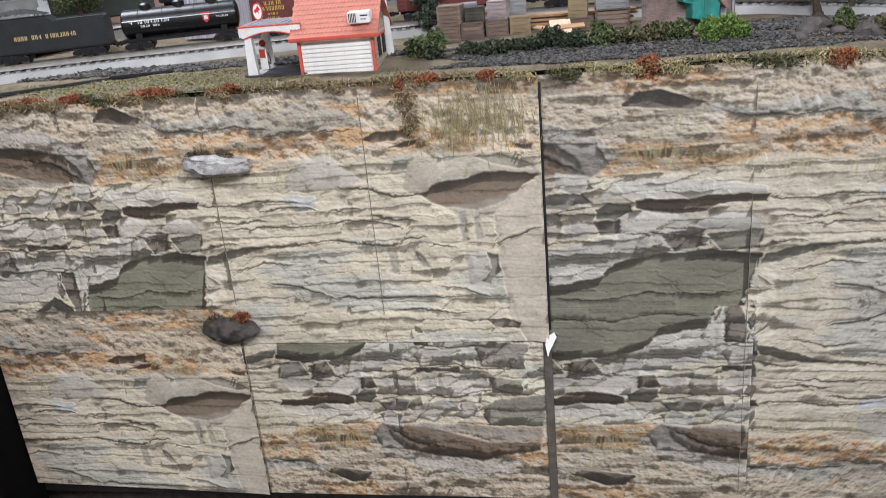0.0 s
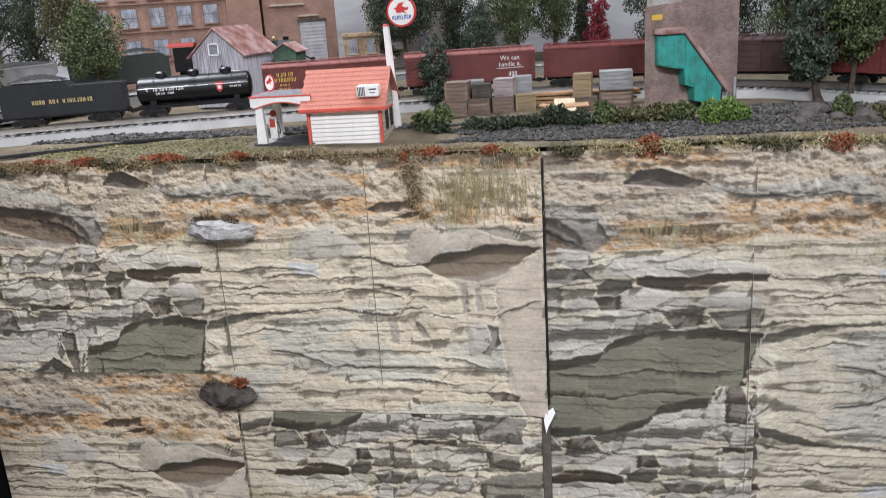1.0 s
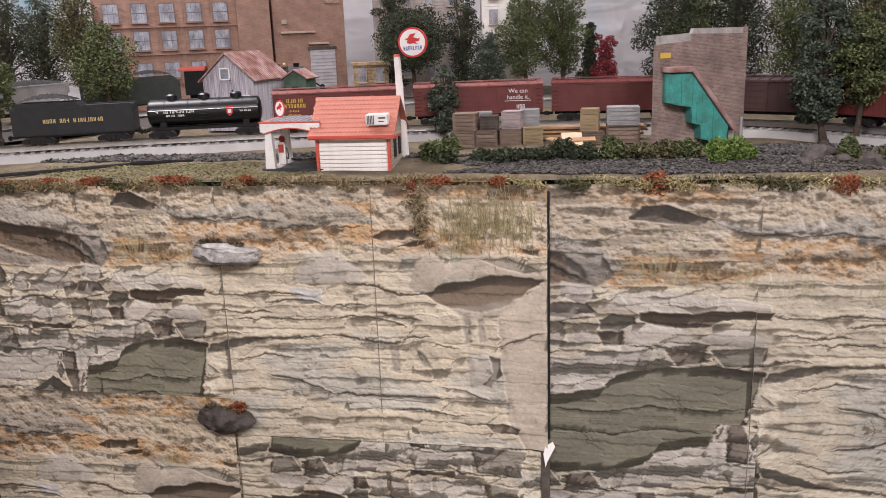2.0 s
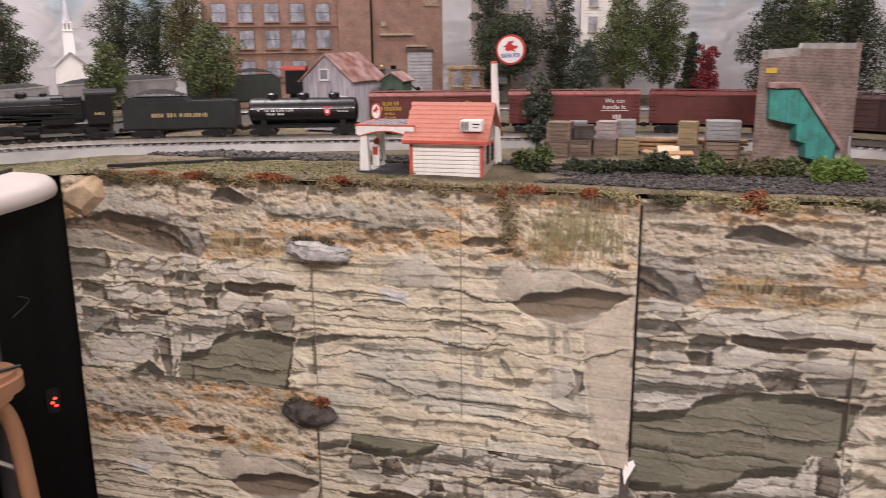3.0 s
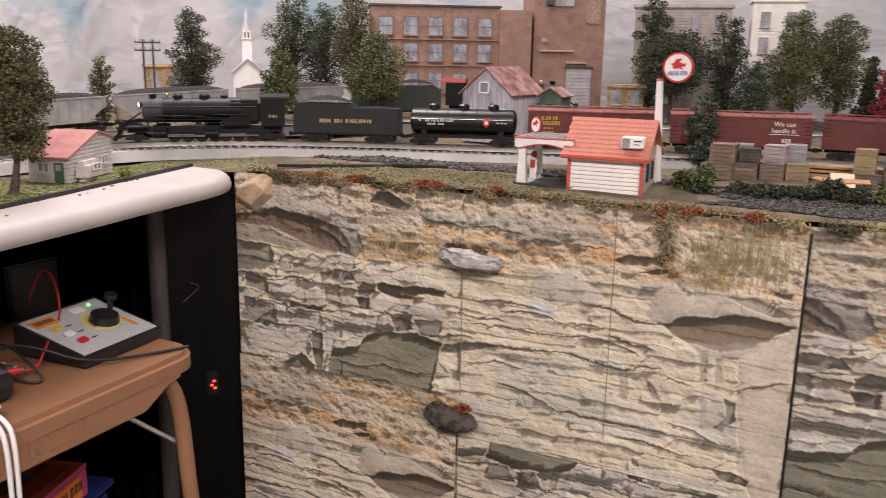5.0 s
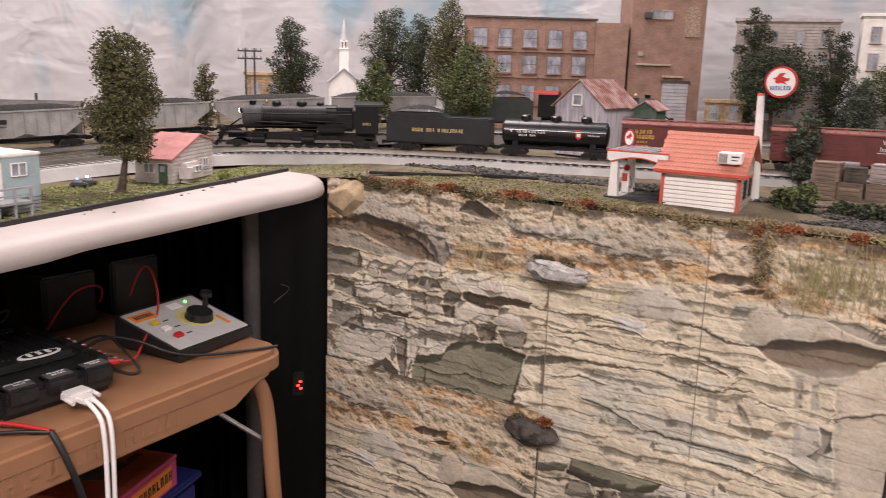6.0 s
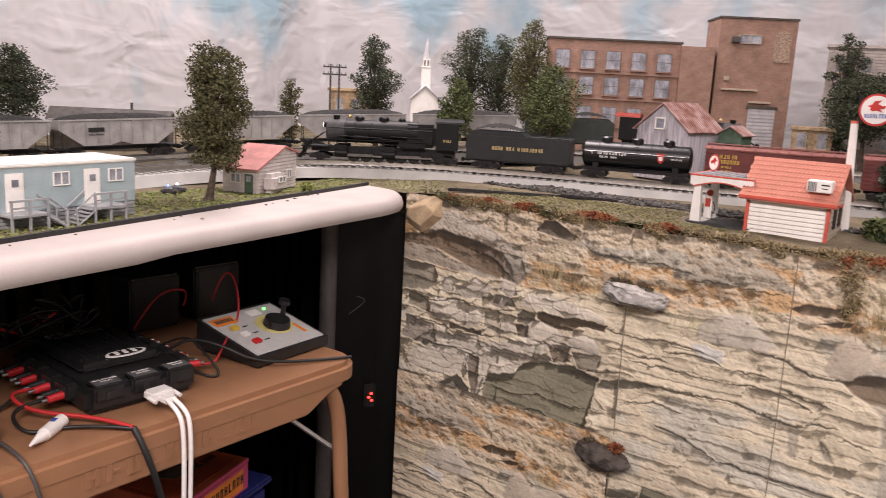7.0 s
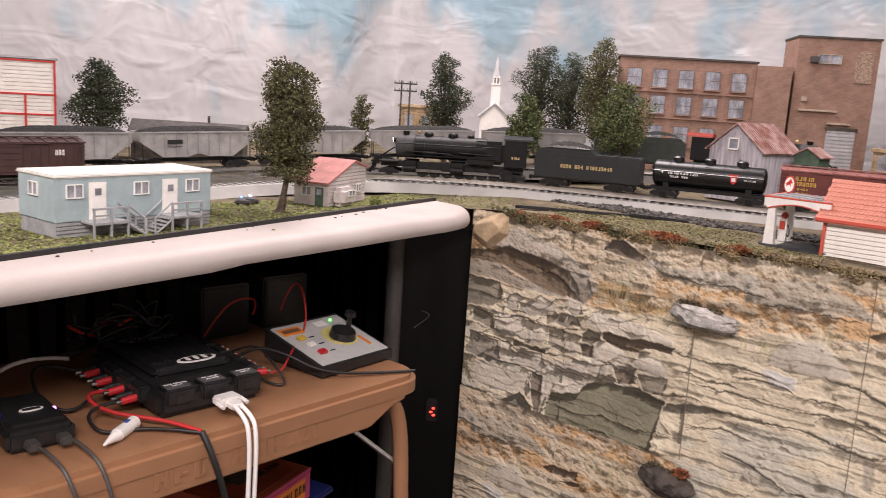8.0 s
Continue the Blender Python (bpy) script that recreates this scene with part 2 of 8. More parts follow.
M_ROCKTAN = mat("tan_plaster_rock", (0.5, 0.37, 0.23), 0.85, vary=0.3, scale=40, bump=0.6)
M_MOSS = leaf_mat("brown_moss", (0.05, 0.04, 0.03), (0.16, 0.13, 0.08), 0.95)
M_RIM = mat("white_moulded_table_rim", (0.45, 0.4, 0.375), 0.6, vary=0.08, scale=12, bump=0.05)
M_TAN = mat("tan_moulded_tray", (0.31, 0.155, 0.08), 0.45, vary=0.08, scale=20, bump=0.25, fine=1200)
M_GREYPOST = mat("dark_grey_post", (0.065, 0.06, 0.058), 0.5, vary=0.2)
M_PANELGREY = mat("grey_control_face", (0.5, 0.5, 0.49), 0.45, vary=0.06)
M_REDPL = mat("red_plastic", (0.55, 0.025, 0.03), 0.4, vary=0.1)
M_WIRE_R = mat("red_wire", (0.5, 0.03, 0.03), 0.45, vary=0.05, bump=0)
M_WIRE_K = mat("black_wire", (0.012, 0.012, 0.012), 0.5, vary=0.05, bump=0)
M_WIRE_W = mat("white_cable", (0.72, 0.7, 0.68), 0.45, vary=0.05, bump=0)
M_ORANGE = mat("orange_label", (0.75, 0.22, 0.03), 0.5, vary=0.05)
M_BOXORANGE = mat("orange_carton", (0.36, 0.075, 0.03), 0.5, vary=0.3, scale=12)
M_BOXPINK = mat("magenta_carton_edge", (0.5, 0.06, 0.16), 0.5, vary=0.1)
M_BOXBLUE = mat("blue_carton", (0.012, 0.02, 0.12), 0.5, vary=0.1)
M_CHROME = mat("bare_metal", (0.6, 0.6, 0.6), 0.3, metal=1.0, vary=0.1)
M_TRAILER = mat("pale_blue_trailer_siding", (0.35, 0.44, 0.46), 0.6, vary=0.12, scale=40)
M_TRAILROOF = mat("off_white_trailer_roof", (0.72, 0.71, 0.66), 0.6, vary=0.1)
M_PLANKGREY = mat("grey_deck_wood", (0.34, 0.35, 0.36), 0.8, vary=0.25)
M_PINKROOF = mat("faded_pink_roof", (0.5, 0.2, 0.18), 0.7, vary=0.25, scale=40)
M_SIDING = mat("faded_white_siding", (0.66, 0.6, 0.58), 0.7, vary=0.15)
M_WALL = mat("room_wall_paint", (0.36, 0.33, 0.3), 0.8, vary=0.08, scale=4)
M_CEIL = mat("ceiling_paint", (0.6, 0.58, 0.56), 0.85, vary=0.05, scale=4)
M_FLOOR = mat("dark_carpet", (0.05, 0.042, 0.036), 0.95, vary=0.4, scale=25, bump=0.8)
M_LEDRED = mat("red_led", (1.0, 0.05, 0.03), 0.4, emit=4, vary=0)
M_LEDGREEN = mat("green_led", (0.1, 1.0, 0.15), 0.4, emit=4, vary=0)
M_LEDBLUE = mat("blue_led", (0.1, 0.2, 1.0), 0.4, emit=5, vary=0)
M_LEDWHITE = mat("head_lamp", (1.0, 0.97, 0.9), 0.4, emit=8, vary=0)
M_LEDPINK = mat("violet_led", (0.9, 0.3, 1.0), 0.4, emit=4, vary=0)

for dull in (M_LOCO, M_LOCOGREY, M_TRUCK, M_COAL, M_BALLAST):
    dull.node_tree.nodes["Principled BSDF"].inputs["Specular IOR Level"].default_value = 0.25

T = 0.95  # height of the layout's front edge
# ---------------------------------------------------------------- builders


def box(bm, c, s, rz=0.0, bevel=0.0, tilt=0.0):
    """A block of size s centred on c, turned by rz and tilted by tilt degrees, its edges rounded."""
    m = Matrix.Translation(c) @ Euler((radians(tilt), 0, radians(rz))).to_matrix().to_4x4() @ Matrix.Diagonal((*s, 1))
    g = bmesh.ops.create_cube(bm, size=1.0, matrix=m)
    if bevel:
        edges = list({e for v in g["verts"] for e in v.link_edges})
        bmesh.ops.bevel(bm, geom=edges, offset=bevel, segments=2, affect="EDGES", clamp_overlap=True)
    return bm


def rod(bm, a, b, r, r2=None, seg=10, caps=True):
    a, b = Vector(a), Vector(b)
    d = b - a
    m = Matrix.Translation((a + b) / 2) @ d.to_track_quat("Z", "Y").to_matrix().to_4x4()
    bmesh.ops.create_cone(bm, cap_ends=caps, segments=seg, radius1=r, radius2=r if r2 is None else r2, depth=max(d.length, 1e-5), matrix=m)
    return bm


def ball(bm, c, r, squash=(1, 1, 1), sub=2):
    bmesh.ops.create_icosphere(bm, subdivisions=sub, radius=r, matrix=Matrix.Translation(c) @ Matrix.Diagonal((*squash, 1)))
    return bm


def slab(bm, outline, up, base=(0, 0, 0), axes=((1, 0, 0), (0, 0, 1), (0, 1, 0))):
    """A prism: a flat outline in the first two axes, pushed by up along the third."""
    ax, ay, az = (Vector(a) for a in axes)
    o = Vector(base)
    lo = [bm.verts.new(o + ax * x + ay * y) for x, y in outline]
    hi = [bm.verts.new(o + ax * x + ay * y + az * up) for x, y in outline]
    n = len(lo)
    faces = [bm.faces.new(lo[::-1]), bm.faces.new(hi)]
    faces += [bm.faces.new((lo[i], lo[(i + 1) % n], hi[(i + 1) % n], hi[i])) for i in range(n)]
    bmesh.ops.recalc_face_normals(bm, faces=faces)
    return bm


def shade(me, degrees=35):
    me.shade_smooth()
    me.set_sharp_from_angle(angle=radians(degrees))


def part(name, bm, material, parent=None, label="", smooth=True):
    """Links a bmesh as one mesh object, under a thing or a part."""
    if not isinstance(bm, bmesh.types.BMesh):
        me = bm
    else:
        lay = bm.loops.layers.uv.new("UVMap")
        for f in bm.faces:
            n = f.normal
            k = max(range(3), key=lambda i: abs(n[i]))
            for lp in f.loops:
                p = lp.vert.co
                lp[lay].uv = (p.y, p.z) if k == 0 else (p.x, p.z) if k == 1 else (p.x, p.y)
        me = bpy.data.meshes.new(name)
        bm.to_mesh(me)
        bm.free()
        if smooth:
            shade(me)
    if not me.materials:
        me.materials.append(material)
    ob = new(name, me)
    if parent:
        ob.parent = parent
    if label:
        ob["label"] = label
    return ob


def thing(name, m, label, category, group="", kind=""):
    ob = new(name)
    ob.empty_display_size = 0.02
    ob.matrix_world = m
    return tagged(ob, label, category, group, kind)


def B():
    return bmesh.new()


def bx(c, s, rz=0.0, bevel=0.0, tilt=0.0):
    return box(B(), c, s, rz, bevel, tilt)


def rd(a, b, r, r2=None, seg=12):
    return rod(B(), a, b, r, r2, seg)


def cable(name, pts, r, material, label, category="cable", parent=None):
    cu = bpy.data.curves.new(name, "CURVE")
    cu.dimensions, cu.bevel_depth, cu.bevel_resolution, cu.resolution_u = "3D", r, 2, 8
    sp = cu.splines.new("NURBS")
    sp.points.add(len(pts) - 1)
    for p, q in zip(sp.points, pts):
        p.co = (*q, 1)
    sp.use_endpoint_u, sp.order_u = True, 3
    tmp = bpy.data.objects.new(name, cu)
    me = bpy.data.meshes.new_from_object(tmp)
    bpy.data.objects.remove(tmp)
    bpy.data.curves.remove(cu)
    me.shade_smooth()
    me.materials.append(material)
    ob = new(name, me)
    if parent:
        ob.parent = parent
        return ob
    return tagged(ob, label, category)


def words(text, size, m, material, parent, name="lettering"):
    """Raised lettering in the built-in font; m stands it up."""
    cu = bpy.data.curves.new(name, "FONT")
    cu.body, cu.size, cu.extrude, cu.align_x, cu.align_y = text, size, 0.0002, "CENTER", "CENTER"
    cu.resolution_u = 2
    tmp = bpy.data.objects.new(name, cu)
    me = bpy.data.meshes.new_from_object(tmp)
    bpy.data.objects.remove(tmp)
    bpy.data.curves.remove(cu)
    me.transform(m)
    me.materials.append(material)
    ob = new(name, me)
    ob.parent = parent
    return ob


def glyph_bars(count, height, pitch, m, material, parent, gaps=(), name="lettering"):
    """A row of small upright bars where a painted name stands, one mark for each letter."""
    rng = random.Random(count)
    for i in range(count):
        if i in gaps:
            continue
        bm = B()
        x = (i - (count - 1) / 2) * pitch
        box(bm, (-pitch * 0.2, 0, 0), (pitch * 0.26, 0.0006, height))
        if rng.random() < 0.8:
            box(bm, (pitch * 0.08, 0, height * rng.choice((-0.42, 0.0, 0.42))), (pitch * 0.5, 0.00062, height * 0.17))
        if rng.random() < 0.6:
            box(bm, (pitch * 0.24, 0, 0), (pitch * 0.2, 0.0006, height * rng.choice((1, 0.96, 0.98))))
        ob = part(name, bm, material, parent, smooth=False)
        ob.matrix_local = m @ Matrix.Translation((x, 0, 0))


def leaf_mesh(name, blobs, count, size, seed, flat=0.5, shell=0.55):
    """Many small folded leaves scattered through a set of ellipsoids (centre, radii)."""
    rng = np.random.default_rng(seed)
    vol = np.array([r[0] * r[1] * r[2] for _, r in blobs]) ** 0.7
    pick = rng.choice(len(blobs), count, p=vol / vol.sum())
    cen = np.array([c for c, _ in blobs])[pick]
    rad = np.array([r for _, r in blobs])[pick]
    d = rng.normal(size=(count, 3))
    d /= np.linalg.norm(d, axis=1, keepdims=True)
    rr = shell + (1 - shell) * rng.random((count, 1)) ** 0.6
    pos = cen + d * rad * rr * (0.85 + 0.3 * rng.random((count, 1)))
    a = rng.normal(size=(count, 3)) + d * 0.3
    a /= np.linalg.norm(a, axis=1, keepdims=True)
    b = np.cross(a, rng.normal(size=(count, 3)))
    b /= np.linalg.norm(b, axis=1, keepdims=True)
    n = np.cross(a, b)
    s = size * (0.6 + 0.8 * rng.random((count, 1)))
    v = np.stack([pos - a * s, pos + b * s * flat + n * s * 0.25, pos + a * s, pos - b * s * flat + n * s * 0.25], 1).reshape(-1, 3)
    f = np.arange(count * 4).reshape(-1, 4)
    tri = np.concatenate([f[:, [0, 1, 2]], f[:, [0, 2, 3]]])
    me = bpy.data.meshes.new(name)
    me.from_pydata(v.tolist(), [], tri.tolist())
    return me


def smooth_step(x, a, b):
    t = min(1.0, max(0.0, (x - a) / (b - a)))
    return t * t * (3 - 2 * t)


def spline(pts, n=24):
    """A smooth line through the given plan points."""
    P = [Vector(p) for p in pts]
    P = [P[0] * 2 - P[1]] + P + [P[-1] * 2 - P[-2]]
    out = []
    for i in range(1, len(P) - 2):
        a, b, c, d = P[i - 1:i + 3]
        for k in range(n):
            t = k / n
            out.append(0.5 * (2 * b + (c - a) * t + (2 * a - 5 * b + 4 * c - d) * t * t + (3 * b - a - 3 * c + d) * t ** 3))
    return out + [P[-2]]


class Line:
    """A track's centre line, asked by the length along it."""

    def __init__(self, pts):
        self.p = spline(pts)
        self.s = [0.0]
        for a, b in zip(self.p, self.p[1:]):
            self.s.append(self.s[-1] + (b - a).length)

    def at(self, s):
        i = min(max(np.searchsorted(self.s, s) - 1, 0), len(self.p) - 2)
        k = (s - self.s[i]) / max(self.s[i + 1] - self.s[i], 1e-9)
        return self.p[i].lerp(self.p[i + 1], k)

    def near(self, x, y):
        return self.s[min(range(len(self.p)), key=lambda i: (self.p[i].x - x) ** 2 + (self.p[i].y - y) ** 2)]

    def seat(self, s, length):
        """The pose of a car of that length whose middle is at s: x along the line, both trucks on the rails."""
        a, b = self.at(s - length * 0.36), self.at(s + length * 0.36)
        d = b - a
        return Matrix.Translation((a + b) / 2) @ Euler((0, -math.atan2(d.z, d.xy.length), math.atan2(d.y, d.x))).to_matrix().to_4x4()
# ---------------------------------------------------------------- the room
# Walls and ceiling are out of view, added to enclose and bounce the light.
LEFT, RIGHT, FRONT, BACK, TOP = -3.0, 2.2, -2.2, 3.2, 2.4
for nm, c, s in (("wall_north", (-0.4, BACK + 0.05, 1.2), (5.4, 0.1, 2.4)), ("wall_south", (-0.4, FRONT - 0.05, 1.2), (5.4, 0.1, 2.4)),
                 ("wall_west", (LEFT - 0.05, 0.5, 1.2), (0.1, 5.4, 2.4)), ("wall_east", (RIGHT + 0.05, 0.5, 1.2), (0.1, 5.4, 2.4))):
    tagged(part(nm, bx(c, s), M_WALL), "plain painted unseen room wall added to bounce light", "wall", kind="structure")
tagged(part("floor", bx((-0.4, 0.5, -0.05), (5.6, 5.8, 0.1)), M_FLOOR), "dark carpeted floor under the layout table", "floor", kind="structure")
tagged(part("ceiling", bx((-0.4, 0.5, TOP + 0.05), (5.6, 5.8, 0.1)), M_CEIL), "plain white painted unseen ceiling added to bounce light", "ceiling", kind="structure")

# ---------------------------------------------------------------- sky cloth behind the layout


def sky_cloth():
    line = [(1.5, 1.0), (1.5, 2.2)] + [(0.9 + 0.6 * math.cos(a), 2.25 + 0.55 * math.sin(a)) for a in np.linspace(0.15, 1.5, 6)]
    line += [(0.3, 2.82), (-0.6, 2.85), (-1.4, 2.85)] + [(-1.85 - 0.65 * math.sin(a), 2.2 + 0.65 * math.cos(a)) for a in np.linspace(0.1, 1.5, 7)]
    line += [(-2.52, 1.5), (-2.5, 0.6), (-2.5, -0.6)]
    pts = spline([(x, y, 0) for x, y in line], 14)
    bm = B()
    cols = []
    run = 0.0
    for i, p in enumerate(pts):
        q = pts[min(i + 1, len(pts) - 1)] - pts[max(i - 1, 0)]
        nrm = Vector((-q.y, q.x, 0)).normalized()
        run += (p - pts[max(i - 1, 0)]).length
        col = []
        for k in range(20):
            z = T - 0.06 + 1.2 * k / 19
            w = 0.016 * math.sin(run * 8.5 + 0.6 * math.sin(z * 4)) + 0.007 * math.sin(run * 21 + z * 5) + 0.025 * noise.noise((run * 1.5, z * 2.0, 3))
            col.append(bm.verts.new((p.x + nrm.x * w, p.y + nrm.y * w, z)))
        cols.append(col)
    for a, b in zip(cols, cols[1:]):
        for k in range(19):
            bm.faces.new((a[k], b[k], b[k + 1], a[k + 1]))
    bmesh.ops.solidify(bm, geom=bm.faces[:], thickness=0.002)
    tagged(part("backdrop", bm, M_SKY), "wrinkled plastic sheet printed with blue sky and clouds", "backdrop", kind="structure")


sky_cloth()

# ---------------------------------------------------------------- layout ground
TRACK = Line([(0.78, 1.28, T + 0.033), (0.66, 1.4, T + 0.034), (0.49, 1.57, T + 0.035), (0.33, 1.7, T + 0.035), (0.12, 1.765, T + 0.035), (-0.12, 1.755, T + 0.035), (-0.37, 1.70, T + 0.035),
              (-0.6, 1.625, T + 0.035), (-0.8, 1.56, T + 0.035), (-1.0, 1.5, T + 0.034), (-1.2, 1.41, T + 0.033), (-1.34, 1.31, T + 0.031), (-1.43, 1.16, T + 0.028), (-1.47, 0.95, T + 0.024),
              (-1.46, 0.65, T + 0.02), (-1.45, 0.25, T + 0.018), (-1.45, -0.5, T + 0.018)])
BACKTRACK = Line([(1.15, 1.3, T + 0.05), (0.9, 1.75, T + 0.05), (0.6, 2.02, T + 0.055), (0.25, 2.12, T + 0.06), (-0.2, 2.12, T + 0.06), (-0.6, 2.06, T + 0.06), (-0.95, 1.96, T + 0.06), (-1.2, 1.80, T + 0.055),
                  (-1.42, 1.6, T + 0.045), (-1.6, 1.36, T + 0.03), (-1.7, 1.1, T + 0.018), (-1.74, 0.8, T + 0.01), (-1.74, 0.4, T + 0.008), (-1.74, -0.3, T + 0.008)])


def ground(x, y):
    left = smooth_step(-x, 1.0, 1.12) * (1 - smooth_step(y, 1.15, 1.4))
    g = 0.008 * smooth_step(y, 1.26, 1.5) * (1 - left) + 0.03 * smooth_step(y, 1.72, 1.95) * (1 - 0.85 * smooth_step(-x, 1.2, 1.75)) - 0.012 * left
    g += 0.0025 * noise.noise((x * 14, y * 14, 0)) + 0.0012 * noise.noise((x * 50, y * 50, 2))
    return T + g


def edge_x(y):
    """The inner edge of the white rim along the side table."""
    return -1.028 - 0.19 * (y - 0.32)


def ground_sheet():
    bm = B()
    xs, ys = np.arange(-2.62, 1.62, 0.02), np.arange(-0.8, 2.92, 0.02)
    vs = {}
    for i, x in enumerate(xs):
        for j, y in enumerate(ys):
            lim = 1.243 + 0.006 * noise.noise((x * 9, 0, 5))
            inside = y >= lim or x <= edge_x(min(y, 1.24))
            if not inside and y + 0.02 >= lim and y < lim:
                y2 = lim
            elif not inside:
                if x - 0.02 <= edge_x(min(y, 1.24)):
                    x2, y2 = edge_x(min(y, 1.24)), y
                    vs[i, j] = bm.verts.new((x2, y2, ground(x2, y2)))
                continue
            else:
                y2 = y
            vs[i, j] = bm.verts.new((x, y2, ground(x, y2)))
    for i in range(len(xs) - 1):
        for j in range(len(ys) - 1):
            q = [vs.get(k) for k in ((i, j), (i + 1, j), (i + 1, j + 1), (i, j + 1))]
            if all(q):
                bm.faces.new(q)
    bmesh.ops.solidify(bm, geom=bm.faces[:], thickness=0.02)
    tagged(part("ground", bm, M_SOIL), "brown and olive scenic earth covering the layout table", "ground", kind="structure")


ground_sheet()


def turf_patch(name, cx, cy, rx, ry, count, material, seed, label, size=0.0035, lift=0.002, ok=None, group=""):
    rng = np.random.default_rng(seed)
    v, f = [], []
    for _ in range(count):
        a, r = rng.random() * 6.283, math.sqrt(rng.random())
        wob = 1 + 0.35 * noise.noise((math.cos(a) * 1.5, math.sin(a) * 1.5, seed))
        x, y = cx + rx * r * wob * math.cos(a), cy + ry * r * wob * math.sin(a)
        if ok and not ok(x, y):
            continue
        z = ground(x, y) + lift * rng.random()
        b = len(v)
        s = size * (0.5 + rng.random())
        h = rng.random() * 6.283
        for k in range(3):
            v.append((x + s * math.cos(h + k * 2.1), y + s * math.sin(h + k * 2.1), z - 0.001 + 0.003 * rng.random()))
        v.append((x + s * 0.5 * rng.normal(), y + s * 0.5 * rng.normal(), z + s * (0.25 + 0.5 * rng.random())))
        f += [(b, b + 1, b + 3), (b + 1, b + 2, b + 3), (b + 2, b, b + 3)]
    me = bpy.data.meshes.new(name)
    me.from_pydata(v, [], f)
    return tagged(part(name, me, material), label, "ground cover", group, "stuff")


on_side = lambda x, y: x < edge_x(min(y, 1.24)) - 0.004 and x > -1.39
turf_patch("turf", -1.2, 0.55, 0.21, 0.75, 19000, M_TURF, 1, "bright green foam turf round the trailers", size=0.0024, lift=0.001, ok=on_side)
turf_patch("turf", -1.18, 1.25, 0.14, 0.17, 1500, M_TURF, 2, "thin green turf beside the curve of track", size=0.0022, lift=0.001, ok=lambda x, y: y > 1.25 or x < edge_x(y))
turf_patch("turf", -0.7, 1.34, 0.3, 0.07, 3500, leaf_mat("olive_turf", (0.1, 0.1, 0.04), (0.24, 0.22, 0.1), 0.95), 3, "olive ground foam along the cliff edge", size=0.0022, lift=0.001, ok=lambda x, y: not (x > -0.57 and y > 1.325))
turf_patch("gravel", -0.75, 1.455, 0.45, 0.035, 3200, M_BALLAST, 4, "dark loose ballast beside the roadbed", size=0.005)
turf_patch("gravel", 0.08, 1.325, 0.36, 0.03, 6000, M_BALLAST, 5, "dark grey gravel behind the cliff edge", size=0.003)
turf_patch("gravel", 0.05, 1.395, 0.33, 0.05, 6000, M_BALLAST, 8, "dark grey gravel under the low bushes", size=0.003)
turf_patch("gravel", 0.35, 1.49, 0.075, 0.045, 2200, M_BALLAST, 7, "dark rubble beside the brick ruin", size=0.005, lift=0.004)
turf_patch("gravel", 0.42, 1.42, 0.2, 0.1, 2500, M_BALLAST, 6, "grey gravel below the trees", size=0.003)

# ---------------------------------------------------------------- track


def sweep(line, prof, s0, s1, step=0.02, close=True):
    bm = B()
    rows = []
    n = max(2, int((s1 - s0) / step))
    for i in range(n + 1):
        s = s0 + (s1 - s0) * i / n
        p = line.at(s)
        d = line.at(s + 0.01) - line.at(s - 0.01)
        side = Vector((-d.y, d.x, 0)).normalized()
        rows.append([bm.verts.new(p + side * a + Vector((0, 0, z))) for a, z in prof])
    k = len(prof)
    for a, b in zip(rows, rows[1:]):
        for i in range(k if close else k - 1):
            bm.faces.new((a[i], a[(i + 1) % k], b[(i + 1) % k], b[i]))
    for r in (rows[0][::-1], rows[-1]):
        bm.faces.new(r)
    bmesh.ops.recalc_face_normals(bm, faces=bm.faces[:])
    return bm


def track(line, label, bed=True):
    s0, s1 = 0.02, line.s[-1] - 0.02
    ob = thing("railway_track", Matrix(), label, "track", kind="structure")
    if bed:
        part("roadbed", sweep(line, [(-0.056, -0.034), (-0.043, -0.0135), (0.043, -0.0135), (0.056, -0.034)], s0, s1), M_ROADBED, ob, "grey moulded plastic roadbed")
    else:
        part("roadbed", sweep(line, [(-0.05, -0.034), (-0.035, -0.0135), (0.035, -0.0135), (0.05, -0.034)], s0, s1), M_BALLAST, ob)
    for off in (-0.0165, 0.0165, 0.0):
        part("rail", sweep(line, [(off - 0.0018, -0.009), (off - 0.001, -0.003), (off - 0.0014, 0.0), (off + 0.0014, 0.0), (off + 0.001, -0.003), (off + 0.0018, -0.009)], s0, s1), M_RAIL, ob, "shiny steel rail")
    bm = B()
    box(bm, (0, 0, 0), (0.007, 0.06, 0.0028))
    tie = bpy.data.meshes.new("tie")
    bm.to_mesh(tie)
    bm.free()
    tie.materials.append(M_TIE if not bed else M_ROADBED)
    s = s0
    count = 0
    while s < s1 and count < 290:
        p, d = line.at(s), line.at(s + 0.01) - line.at(s - 0.01)
        t = part("tie", tie, None, ob)
        t.matrix_world = Matrix.Translation(p + Vector((0, 0, -0.0124))) @ Euler((0, 0, math.atan2(d.y, d.x))).to_matrix().to_4x4()
        s += 0.0185
        count += 1
    return ob


track(TRACK, "three-rail toy railway track on a grey plastic roadbed")
track(BACKTRACK, "three-rail toy railway track on dark ballast at the back", bed=False)

